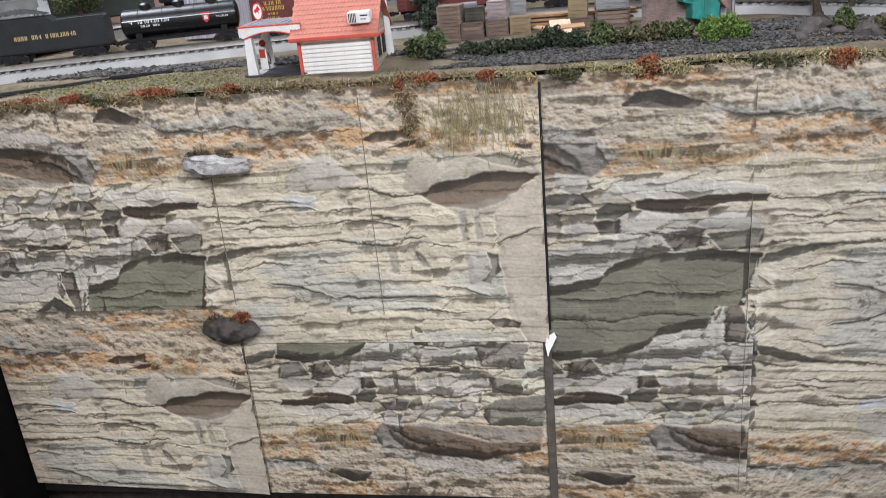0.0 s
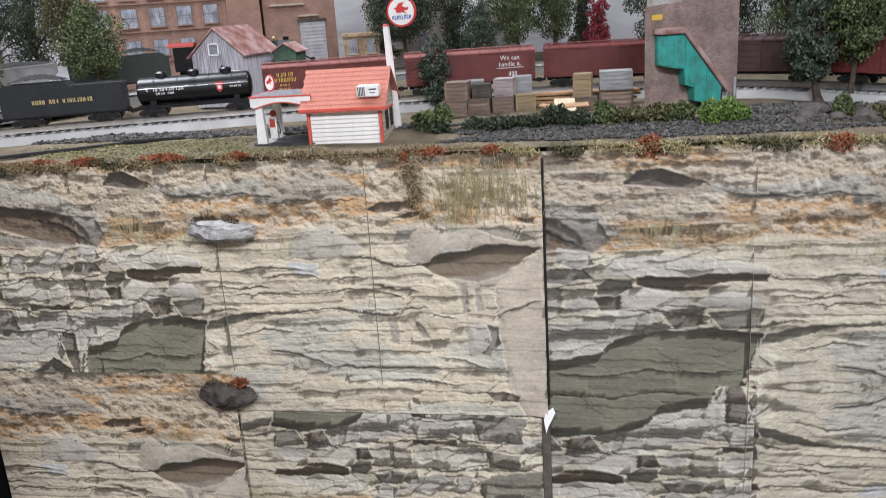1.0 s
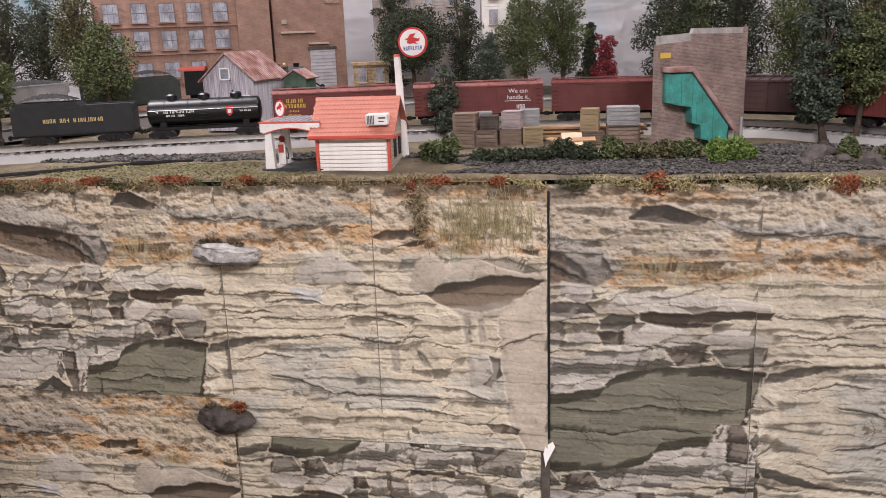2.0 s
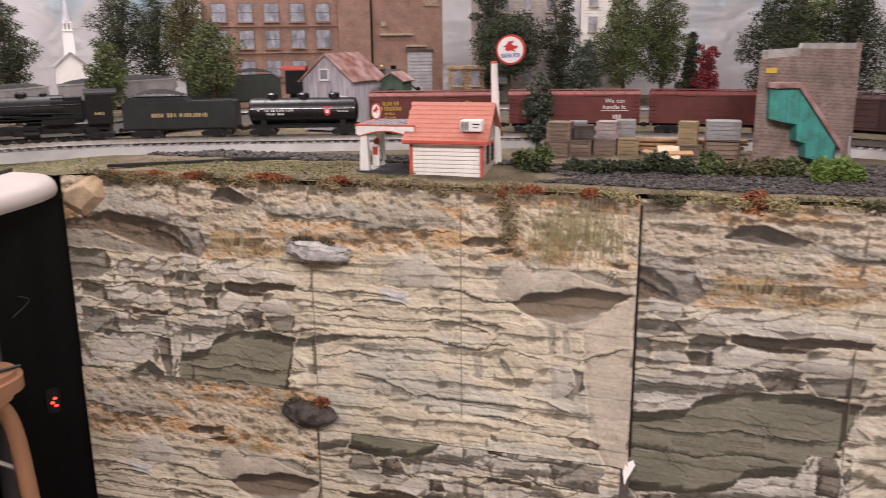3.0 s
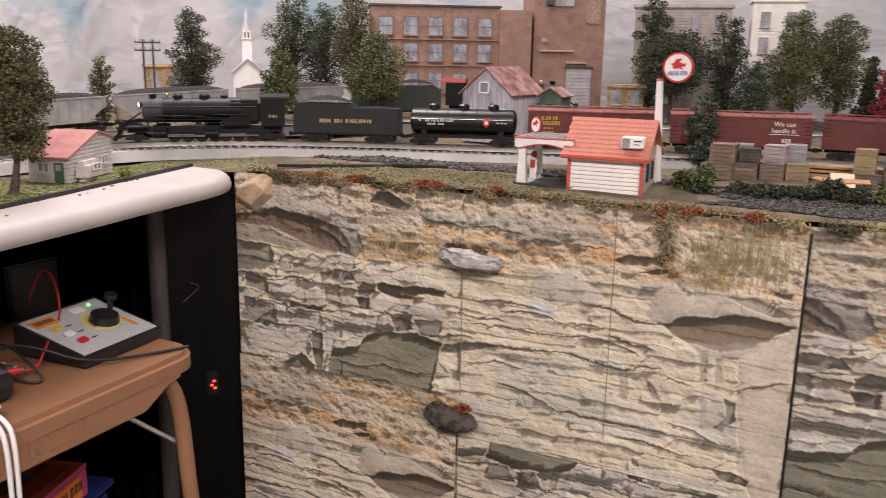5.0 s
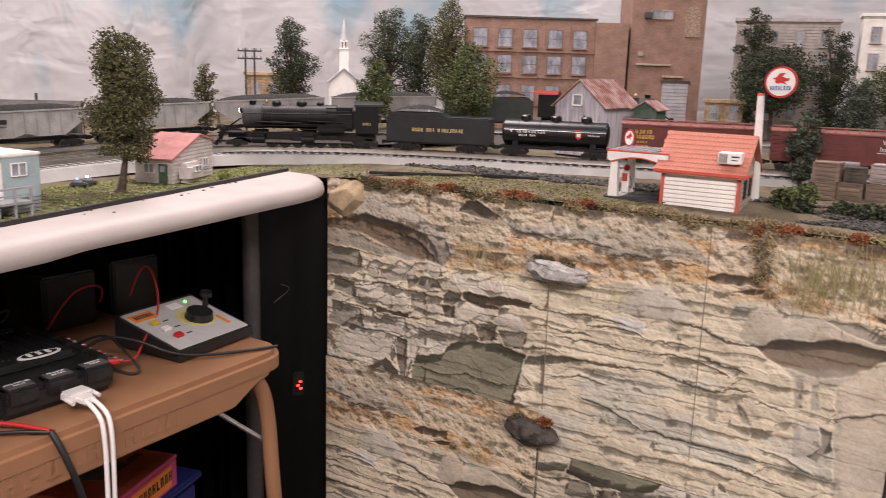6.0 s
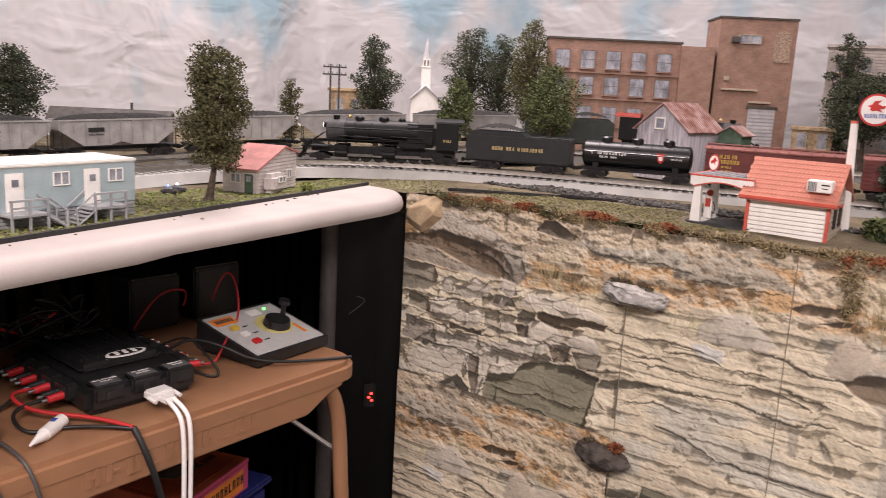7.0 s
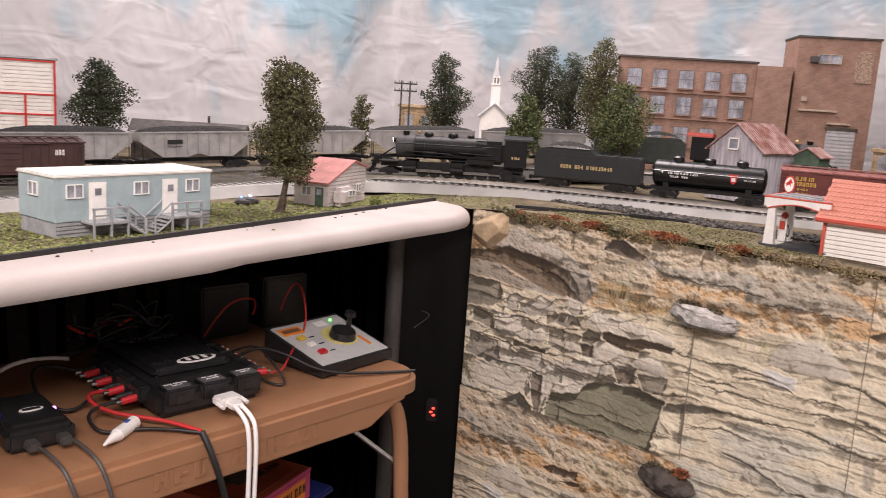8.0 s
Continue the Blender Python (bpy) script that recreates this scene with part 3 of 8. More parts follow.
for x0, y0, x1, y1 in ((-1.02, 1.285, -0.83, 1.4), (-0.83, 1.4, -0.72, 1.425)):
    dx, dy = x1 - x0, y1 - y0
    tagged(part("roadbed_strip", bx(((x0 + x1) / 2, (y0 + y1) / 2, ground((x0 + x1) / 2, (y0 + y1) / 2) + 0.003), (math.hypot(dx, dy), 0.012, 0.006), math.degrees(math.atan2(dy, dx)), 0.0015), M_BLACKPL), "loose black roadbed strip lying along the bank", "strip")

tagged(part("layout_bench", bx((-0.5, 2.07, 0.462), (4.2, 1.5, 0.92)), M_TIE), "dark wooden bench that carries the layout", "bench", kind="structure")
# ---------------------------------------------------------------- the printed cliff
CLIFF = 1.244


def value_noise(x, y, seed):
    xi, yi = np.floor(x).astype(int), np.floor(y).astype(int)
    fx, fy = x - xi, y - yi
    fx, fy = fx * fx * (3 - 2 * fx), fy * fy * (3 - 2 * fy)

    def h(i, j):
        n = (i * 374761393 + j * 668265263 + seed * 974711) & 0x7FFFFFFF
        n = ((n ^ (n >> 13)) * 1274126177) & 0x7FFFFFFF
        return ((n ^ (n >> 16)) & 0xFFFF) / 65535.0

    return (h(xi, yi) * (1 - fx) + h(xi + 1, yi) * fx) * (1 - fy) + (h(xi, yi + 1) * (1 - fx) + h(xi + 1, yi + 1) * fx) * fy


def fbm(x, y, seed, octaves=4, gain=0.5):
    out, amp, tot = 0, 1.0, 0.0
    for k in range(octaves):
        out = out + amp * value_noise(x * 2 ** k, y * 2 ** k, seed + 17 * k)
        tot += amp
        amp *= gain
    return out / tot


def step(x, a, b):
    t = np.clip((x - a) / (b - a), 0, 1)
    return t * t * (3 - 2 * t)


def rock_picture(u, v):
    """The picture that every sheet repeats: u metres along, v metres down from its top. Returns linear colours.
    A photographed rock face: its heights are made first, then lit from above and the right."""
    n1, n2 = fbm(u * 7, v * 9, 3) - 0.5, fbm(u * 24, v * 30, 8) - 0.5
    n3 = fbm(u * 90, v * 120, 13, 4) - 0.5
    grit = fbm(u * 300, v * 340, 61, 2) - 0.5
    dip = v + 0.03 * (u - 0.5) * step(u, 0.3, 0.6) + 0.014 * n1 + 0.008 * n2 + 0.003 * n3
    block = 1 - step(u + 0.12 * n1, 0.42, 0.47)

    def beds(freq, seed, wide, skew, ragged):
        """Layers broken into angular blocks that stand out by different amounts, each leaning out towards its foot."""
        q = dip * freq + ragged * n3 + 0.5 * (value_noise(u * 4, u * 0 + 2.5, seed) - 0.5)
        k = np.floor(q)
        s = q - k
        r = value_noise(k * 1.0, k * 0 + 3.0, seed)
        bl = u * wide * (0.6 + 0.8 * r) + 31 * r + skew * s * (r - 0.3) + 0.5 * n2 + 0.2 * n3
        kb = np.floor(bl)
        out = value_noise(k * 1.0, kb * 1.0, seed + 2)
        return out * 0.75 + 0.45 * s * (0.3 + out) * step(1 - s, 0.0, 0.06), value_noise(k * 1.0, kb * 1.0, seed + 6) - 0.5

    h1, t1 = beds(22, 21, 7, 0.6, 0.1)
    h2, t2 = beds(54, 33, 11, 0.6, 0.16)
    h3, t3 = beds(135, 47, 18, 0.5, 0.25)
    hb, tb = beds(30, 71, 15, 1.8, 0.2)
    hc, tc = beds(66, 87, 26, 1.6, 0.25)
    height = (0.01 * h1 + 0.0096 * h2) * (1 - block) + (0.028 * hb + 0.018 * hc) * block + 0.0034 * h3 + 0.02 * n1 + 0.02 * n2 + 0.006 * n3
    tint = 1 + 0.12 * t1 + 0.16 * t2 + 0.14 * t3 + block * 0.26 * (tb + tc)
    tone = fbm(u * 5, v * 7, 31)
    blue = step(fbm(u * 8, v * 20, 67), 0.5, 0.64)[..., None]
    col = np.stack([0.65 + 0.06 * tone, 0.58 + 0.05 * tone, 0.445 + 0.03 * tone], -1) * (1 - blue * np.array([0.15, 0.09, 0.0])) * tint[..., None]

    # weathered soil along the top: pale crumbs, rust and dark layers between
    soilw = 1 - step(v + 0.045 * n1 + 0.02 * n2 - 0.018 * block, 0.112, 0.126)
    a1 = fbm(u * 20, v * 55, 71, 4)
    crumbs = fbm(u * 60, v * 95, 131, 4, 0.62)
    height = height * (1 - 0.6 * soilw) + soilw * (0.026 * crumbs + 0.024 * fbm(u * 22, v * 40, 137, 3) - 0.022 + 0.004 * grit)
    soil = np.stack([0.52 + 0.22 * a1, 0.425 + 0.2 * a1, 0.3 + 0.16 * a1], -1)
    rust = step(fbm(u * 6, v * 26, 81) + 0.1 * step(v, 0.05, 0.09), 0.5, 0.62)[..., None]
    soil = soil * (1 - rust * np.array([0.02, 0.22, 0.42]))
    pale = step(crumbs + 0.25 * a1, 0.6, 0.72)[..., None]
    soil = soil * (1 - 0.7 * pale) + 0.7 * pale * np.array([0.66, 0.585, 0.46])
    soil = soil * (1 - 0.35 * step(fbm(u * 8, v * 70, 95, 4), 0.58, 0.66)[..., None])
    col = col * (1 - soilw[..., None]) + soil * soilw[..., None]

    def face(pts, colour, k=0.9, soft=0.0014, fall=0.0, tex=1.0, lift=None):
        """A rock face with straight, slightly broken edges: pale ones stand out, dark ones lie back; fall lightens the upper part."""
        q = np.array(pts)
        lo, hi = q.min(0) - 0.012, q.max(0) + 0.012
        m = (u > lo[0]) & (u < hi[0]) & (v > lo[1]) & (v < hi[1])
        if not m.any():
            return
        a, b = u[m] + 0.014 * n2[m] + 0.006 * n3[m], v[m] + 0.01 * n1[m] + 0.005 * n3[m] + 0.008 * n2[m]
        d, ins = np.full(a.shape, 9.0), np.zeros(a.shape, bool)
        for (x0, y0), (x1, y1) in zip(q, np.roll(q, -1, 0)):
            ex, ey = x1 - x0, y1 - y0
            t = np.clip(((a - x0) * ex + (b - y0) * ey) / (ex * ex + ey * ey + 1e-12), 0, 1)
            d = np.minimum(d, np.hypot(a - x0 - t * ex, b - y0 - t * ey))
            if y0 != y1:
                ins ^= ((y0 > b) != (y1 > b)) & (a < x0 + ex * (b - y0) / ey)
        w = k * step(np.where(ins, d, -d), -soft, soft)
        mid = (lo[1] + hi[1]) / 2
        own = np.array(colour)
        up = (own[1] - 0.36) * 0.045 if lift is None else lift
        round_ = 0.006 * step(np.where(ins, d, 0.0), 0.0, 0.012) * (own[1] > 0.3)
        height[m] = height[m] * (1 - w * np.clip(1 - 0.5 * tex, 0.1, 1)) + w * (up + round_)
        f = (1 + fall * np.clip((mid - b) / (hi[1] - mid), -1, 1)) * (1 + 0.5 * n2[m]) * (0.6 + 0.4 * tint[m])
        col[m] = col[m] * (1 - w)[:, None] + w[:, None] * own * np.clip(f, 0.2, 1.6)[:, None]

    def crack(wide, *pts):
        """A long open crack between two beds."""
        us, vs = [p[0] for p in pts], [p[1] for p in pts]
        d = v - np.interp(u, us, vs) - 0.008 * n2 - 0.008 * n3
        run = step(u, us[0] - 0.005, us[0] + 0.02) * (1 - step(u, us[-1] - 0.02, us[-1] + 0.005))
        w = 0.75 * wide * (0.1 + 1.2 * value_noise(u * 30, u * 0 + 4.5, 9)) * run + 1e-5
        mouth = np.exp(-(d / w) ** 4) * run
        height[:] = height - 0.008 * mouth + 0.006 * np.exp(-((d + 3 * w) / (2.5 * w)) ** 2) * run
        col[:] = col * (1 - 0.45 * mouth)[..., None]

    face([(0.049, 0.034), (0.128, 0.022), (0.212, 0.044), (0.282, 0.076), (0.300, 0.109), (0.256, 0.121), (0.185, 0.084), (0.110, 0.072), (0.043, 0.069)], (0.55, 0.51, 0.44), tex=1.6, k=0.8)
    face([(-0.005, 0.086), (0.100, 0.062), (0.176, 0.070), (0.234, 0.082), (0.257, 0.106), (0.267, 0.133), (0.200, 0.136), (0.142, 0.118), (0.083, 0.100), (-0.008, 0.104)], (0.2, 0.15, 0.105), fall=-0.25, soft=0.003)
    face([(-0.008, 0.106), (0.072, 0.099), (0.114, 0.117), (0.179, 0.125), (0.243, 0.134), (0.199, 0.140), (0.101, 0.133), (-0.013, 0.133)], (0.36, 0.33, 0.28), k=0.8)
    face([(-0.013, 0.135), (0.078, 0.136), (0.091, 0.159), (0.070, 0.189), (-0.024, 0.199)], (0.27, 0.25, 0.2), k=0.85, fall=0.4)
    face([(0.234, 0.082), (0.276, 0.081), (0.294, 0.120), (0.275, 0.138), (0.249, 0.130)], (0.36, 0.33, 0.28), fall=0.4)
    face([(0.238, 0.130), (0.270, 0.136), (0.279, 0.158), (0.256, 0.167), (0.233, 0.153)], (0.55, 0.51, 0.44), fall=0.5)
    face([(0.097, 0.159), (0.121, 0.148), (0.142, 0.155), (0.130, 0.180), (0.104, 0.185)], (0.55, 0.51, 0.44), fall=0.4)
    face([(0.140, 0.167), (0.182, 0.143), (0.217, 0.153), (0.206, 0.174), (0.160, 0.187), (0.132, 0.185)], (0.55, 0.51, 0.44), fall=0.5)
    face([(0.227, 0.165), (0.266, 0.167), (0.275, 0.181), (0.242, 0.191), (0.217, 0.187)], (0.36, 0.33, 0.28), fall=0.7)
    face([(0.195, 0.175), (0.223, 0.169), (0.217, 0.189), (0.198, 0.193)], (0.2, 0.165, 0.13), k=0.7)
    face([(0.085, 0.201), (0.132, 0.190), (0.164, 0.202), (0.151, 0.234), (0.096, 0.245), (0.077, 0.233)], (0.66, 0.61, 0.52), fall=0.3)
    face([(0.155, 0.208), (0.192, 0.196), (0.209, 0.215), (0.187, 0.238), (0.155, 0.237)], (0.66, 0.61, 0.52), fall=0.3)
    face([(0.022, 0.199), (0.073, 0.204), (0.074, 0.234), (0.018, 0.226)], (0.27, 0.25, 0.2), k=0.8)
    face([(0.014, 0.250), (0.089, 0.254), (0.095, 0.286), (0.065, 0.299), (0.007, 0.297)], (0.36, 0.33, 0.28), fall=0.4)
    face([(0.100, 0.255), (0.123, 0.250), (0.123, 0.275), (0.100, 0.280)], (0.66, 0.61, 0.52), fall=0.4)
    face([(0.129, 0.246), (0.202, 0.245), (0.205, 0.253), (0.128, 0.254)], (0.2, 0.165, 0.13), k=0.8)
    face([(0.139, 0.262), (0.196, 0.254), (0.206, 0.279), (0.191, 0.292), (0.129, 0.290)], (0.55, 0.51, 0.44))
    face([(0.207, 0.205), (0.238, 0.198), (0.237, 0.240), (0.207, 0.234)], (0.36, 0.33, 0.28), k=0.7)
    face([(0.240, 0.214), (0.262, 0.204), (0.276, 0.220), (0.271, 0.233), (0.242, 0.238)], (0.66, 0.61, 0.52))
    face([(0.278, 0.193), (0.292, 0.183), (0.315, 0.187), (0.320, 0.201), (0.299, 0.210), (0.280, 0.209)], (0.27, 0.25, 0.2), fall=0.5)
    face([(0.275, 0.212), (0.306, 0.210), (0.302, 0.233), (0.282, 0.234)], (0.2, 0.165, 0.13))
    face([(0.284, 0.176), (0.295, 0.150), (0.349, 0.145), (0.405, 0.154), (0.453, 0.164), (0.454, 0.172), (0.403, 0.176), (0.335, 0.178)], (0.66, 0.61, 0.52), tex=1.3)
    face([(0.322, 0.181), (0.398, 0.178), (0.460, 0.176), (0.459, 0.191), (0.417, 0.190), (0.380, 0.204), (0.343, 0.204), (0.323, 0.193)], (0.2, 0.15, 0.105), k=0.9, fall=-0.4)
    face([(0.305, 0.210), (0.317, 0.199), (0.354, 0.201), (0.384, 0.216), (0.370, 0.227), (0.330, 0.227), (0.311, 0.282), (0.295, 0.306), (0.287, 0.303), (0.294, 0.257)], (0.66, 0.61, 0.52))
    face([(0.383, 0.224), (0.401, 0.205), (0.439, 0.204), (0.452, 0.217), (0.445, 0.234), (0.405, 0.233)], (0.55, 0.51, 0.44), fall=0.6)
    face([(0.350, 0.240), (0.395, 0.231), (0.390, 0.258), (0.360, 0.266)], (0.2, 0.165, 0.13), k=0.85)
    face([(0.397, 0.240), (0.453, 0.230), (0.449, 0.263), (0.411, 0.267)], (0.27, 0.25, 0.2), fall=0.5, k=0.85)
    face([(0.335, 0.231), (0.393, 0.227), (0.392, 0.236), (0.339, 0.244)], (0.55, 0.51, 0.44), k=0.8)
    face([(0.205, 0.268), (0.285, 0.238), (0.296, 0.241), (0.290, 0.273), (0.247, 0.286), (0.208, 0.289)], (0.55, 0.51, 0.44), tex=1.6)
    face([(0.039, 0.313), (0.111, 0.296), (0.177, 0.295), (0.177, 0.334), (0.139, 0.346), (0.079, 0.358), (0.022, 0.346)], (0.66, 0.61, 0.52), tex=0.8)
    face([(0.204, 0.298), (0.291, 0.286), (0.289, 0.305), (0.232, 0.319), (0.222, 0.331), (0.206, 0.332)], (0.66, 0.61, 0.52))
    face([(0.297, 0.283), (0.347, 0.271), (0.395, 0.264), (0.450, 0.273), (0.445, 0.315), (0.432, 0.368), (0.408, 0.446), (0.261, 0.460), (0.160, 0.446), (0.209, 0.386), (0.225, 0.324), (0.289, 0.307)], (0.25, 0.24, 0.17), k=0.96, tex=0.5, lift=-0.004)
    face([(0.179, 0.297), (0.197, 0.294), (0.204, 0.332), (0.205, 0.359), (0.188, 0.388), (0.182, 0.345)], (0.2, 0.165, 0.13), k=0.9)
    face([(0.201, 0.300), (0.228, 0.301), (0.222, 0.329), (0.209, 0.364), (0.192, 0.392), (0.204, 0.349)], (0.66, 0.61, 0.52), tex=0.5)
    face([(0.106, 0.370), (0.151, 0.342), (0.179, 0.365), (0.190, 0.388), (0.133, 0.386)], (0.28, 0.275, 0.23), tex=0.6)
    face([(0.394, 0.275), (0.452, 0.271), (0.452, 0.279), (0.394, 0.279)], (0.2, 0.165, 0.13), k=0.8)
    face([(0.457, 0.272), (0.525, 0.256), (0.556, 0.258), (0.525, 0.268), (0.483, 0.283), (0.451, 0.291)], (0.27, 0.25, 0.2), k=0.85)
    face([(0.304, 0.031), (0.319, 0.012), (0.340, 0.007), (0.371, 0.022), (0.393, 0.030), (0.369, 0.039), (0.337, 0.036)], (0.2, 0.165, 0.13), tex=0.8)
    face([(0.391, 0.030), (0.416, 0.034), (0.420, 0.043), (0.395, 0.042)], (0.55, 0.51, 0.44))
    face([(0.415, 0.042), (0.589, 0.024), (0.587, 0.055), (0.509, 0.055), (0.419, 0.056)], (0.38, 0.37, 0.32), k=0.7, tex=1.8)
    face([(0.460, 0.047), (0.486, 0.025), (0.494, 0.046)], (0.66, 0.61, 0.52))
    face([(0.500, 0.048), (0.515, 0.027), (0.526, 0.041), (0.521, 0.049)], (0.66, 0.61, 0.52))
    face([(0.569, 0.034), (0.665, 0.020), (0.721, 0.032), (0.757, 0.058), (0.701, 0.065), (0.625, 0.066), (0.567, 0.072)], (0.4, 0.38, 0.32), k=0.75, tex=2.0)
    face([(0.752, 0.085), (0.775, 0.073), (0.835, 0.071), (0.828, 0.086), (0.765, 0.090)], (0.2, 0.15, 0.105), tex=0.6)
    face([(0.797, 0.102), (0.820, 0.090), (0.840, 0.091), (0.833, 0.098)], (0.2, 0.15, 0.105), tex=0.6)
    face([(0.617, 0.134), (0.661, 0.115), (0.699, 0.113), (0.740, 0.147), (0.726, 0.158), (0.621, 0.161)], (0.55, 0.51, 0.44), tex=1.2, k=0.85)
    face([(0.808, 0.167), (0.815, 0.120), (0.843, 0.107), (0.870, 0.120), (0.882, 0.138), (0.852, 0.172), (0.819, 0.176)], (0.6, 0.525, 0.42), tex=0.6, fall=0.3)
    face([(0.870, 0.150), (0.892, 0.121), (0.937, 0.112), (1.011, 0.135), (1.027, 0.115), (1.028, 0.149), (0.972, 0.145), (0.919, 0.146)], (0.6, 0.525, 0.42), tex=1.3)
    face([(0.924, 0.120), (0.963, 0.116), (1.011, 0.132), (0.998, 0.139), (0.955, 0.133)], (0.27, 0.25, 0.2), k=0.6)
    face([(0.989, 0.103), (1.017, 0.105), (1.011, 0.111), (0.991, 0.109)], (0.2, 0.165, 0.13), k=0.8)
    face([(0.833, 0.176), (0.861, 0.162), (0.901, 0.154), (0.941, 0.143), (1.021, 0.148), (0.995, 0.171), (0.951, 0.200), (0.911, 0.204), (0.874, 0.199), (0.852, 0.191)], (0.19, 0.14, 0.095), soft=0.002, tex=0.6, fall=-0.3)
    face([(0.874, 0.200), (0.991, 0.177), (0.991, 0.199), (0.938, 0.217), (0.893, 0.217)], (0.36, 0.33, 0.28), k=0.6, soft=0.006)
    face([(0.951, 0.211), (0.999, 0.171), (1.030, 0.149), (1.042, 0.458), (0.996, 0.453), (0.968, 0.395), (0.962, 0.335), (0.952, 0.278)], (0.6, 0.525, 0.42), tex=0.5)
    face([(0.904, 0.330), (0.900, 0.281), (0.920, 0.272), (0.949, 0.278), (0.953, 0.307), (0.939, 0.332)], (0.55, 0.51, 0.44), fall=0.2)
    face([(0.934, 0.279), (0.951, 0.280), (0.954, 0.309), (0.937, 0.334), (0.924, 0.329), (0.941, 0.306)], (0.27, 0.25, 0.2), k=0.85)
    face([(0.893, 0.210), (0.903, 0.206), (0.907, 0.257), (0.895, 0.262)], (0.36, 0.33, 0.28), k=0.7, soft=0.003)
    face([(0.916, 0.218), (0.925, 0.214), (0.929, 0.252), (0.920, 0.259)], (0.36, 0.33, 0.28), k=0.7, soft=0.003)
    face([(0.773, 0.266), (0.786, 0.262), (0.784, 0.312), (0.772, 0.309)], (0.36, 0.33, 0.28), k=0.7, soft=0.003)
    face([(0.815, 0.273), (0.826, 0.277), (0.837, 0.301), (0.824, 0.299)], (0.36, 0.33, 0.28), k=0.7, soft=0.003)
    face([(0.926, 0.397), (0.958, 0.398), (0.982, 0.406), (0.977, 0.416), (0.940, 0.413)], (0.2, 0.165, 0.13), k=0.8)
    face([(0.606, 0.169), (0.659, 0.169), (0.664, 0.188), (0.629, 0.192)], (0.58, 0.58, 0.56), tex=0.5)
    # open cracks between the beds
    crack(0.0042, *[(0.525, 0.260), (0.616, 0.258), (0.675, 0.250), (0.714, 0.255), (0.752, 0.260), (0.800, 0.262)])
    crack(0.003, *[(0.552, 0.322), (0.612, 0.335), (0.671, 0.353), (0.750, 0.356), (0.827, 0.355), (0.893, 0.355)])
    crack(0.004, *[(0.698, 0.159), (0.745, 0.162), (0.792, 0.175), (0.847, 0.176)])
    crack(0.0034, *[(0.744, 0.207), (0.791, 0.217), (0.833, 0.220)])
    crack(0.003, *[(0.786, 0.260), (0.814, 0.247), (0.847, 0.246)])
    crack(0.0026, *[(0.837, 0.261), (0.893, 0.267)])
    crack(0.0022, *[(0.943, 0.267), (0.983, 0.251), (1.031, 0.232)])
    crack(0.0022, *[(0.559, 0.196), (0.619, 0.188), (0.677, 0.199), (0.744, 0.197)])
    crack(0.002, *[(0.497, 0.224), (0.578, 0.224), (0.657, 0.225), (0.734, 0.215), (0.809, 0.234)])
    crack(0.002, *[(0.457, 0.206), (0.518, 0.213), (0.578, 0.212)])
    crack(0.0028, *[(0.453, 0.257), (0.495, 0.249), (0.526, 0.254)])
    crack(0.002, *[(0.459, 0.181), (0.510, 0.184), (0.580, 0.177), (0.639, 0.181)])
    crack(0.002, *[(0.491, 0.306), (0.554, 0.288), (0.614, 0.294)])
    crack(0.0022, *[(0.769, 0.377), (0.846, 0.380), (0.902, 0.385)])
    crack(0.0024, *[(0.846, 0.335), (0.893, 0.341), (0.939, 0.359)])
    crack(0.0026, *[(0.152, 0.087), (0.215, 0.099), (0.265, 0.131)])
    crack(0.0026, *[(0.022, 0.200), (0.078, 0.207), (0.137, 0.192), (0.192, 0.193)])
    crack(0.0026, *[(0.014, 0.248), (0.083, 0.250), (0.129, 0.252), (0.202, 0.249), (0.241, 0.245)])
    crack(0.002, *[(0.076, 0.298), (0.157, 0.290), (0.202, 0.294)])
    crack(0.002, *[(0.225, 0.196), (0.280, 0.187)])
    crack(0.0024, *[(0.302, 0.237), (0.350, 0.234), (0.382, 0.238)])
    crack(0.0024, *[(0.394, 0.272), (0.448, 0.261), (0.485, 0.254)])
    crack(0.0016, *[(0.224, 0.342), (0.273, 0.349), (0.340, 0.335), (0.404, 0.341), (0.439, 0.331)])
    crack(0.0016, *[(0.270, 0.382), (0.337, 0.365), (0.380, 0.377), (0.429, 0.369)])
    crack(0.0026, *[(0.586, 0.071), (0.663, 0.066), (0.747, 0.065)])
    crack(0.0018, *[(0.419, 0.054), (0.489, 0.058), (0.549, 0.052), (0.606, 0.057)])
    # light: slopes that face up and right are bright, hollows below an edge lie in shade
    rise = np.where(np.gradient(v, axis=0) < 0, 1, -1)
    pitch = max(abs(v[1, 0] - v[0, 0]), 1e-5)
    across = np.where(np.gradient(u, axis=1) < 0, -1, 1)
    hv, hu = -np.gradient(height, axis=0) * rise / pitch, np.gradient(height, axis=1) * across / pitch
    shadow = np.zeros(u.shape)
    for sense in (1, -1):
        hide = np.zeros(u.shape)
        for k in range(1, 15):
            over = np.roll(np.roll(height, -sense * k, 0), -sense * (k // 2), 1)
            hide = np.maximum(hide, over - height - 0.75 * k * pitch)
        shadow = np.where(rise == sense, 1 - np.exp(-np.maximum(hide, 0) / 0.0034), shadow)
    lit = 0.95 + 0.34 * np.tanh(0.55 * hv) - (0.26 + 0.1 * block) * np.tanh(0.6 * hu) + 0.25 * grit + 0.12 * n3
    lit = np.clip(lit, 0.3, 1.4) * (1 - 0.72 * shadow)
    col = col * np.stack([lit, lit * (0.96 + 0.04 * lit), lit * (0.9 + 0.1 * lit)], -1)
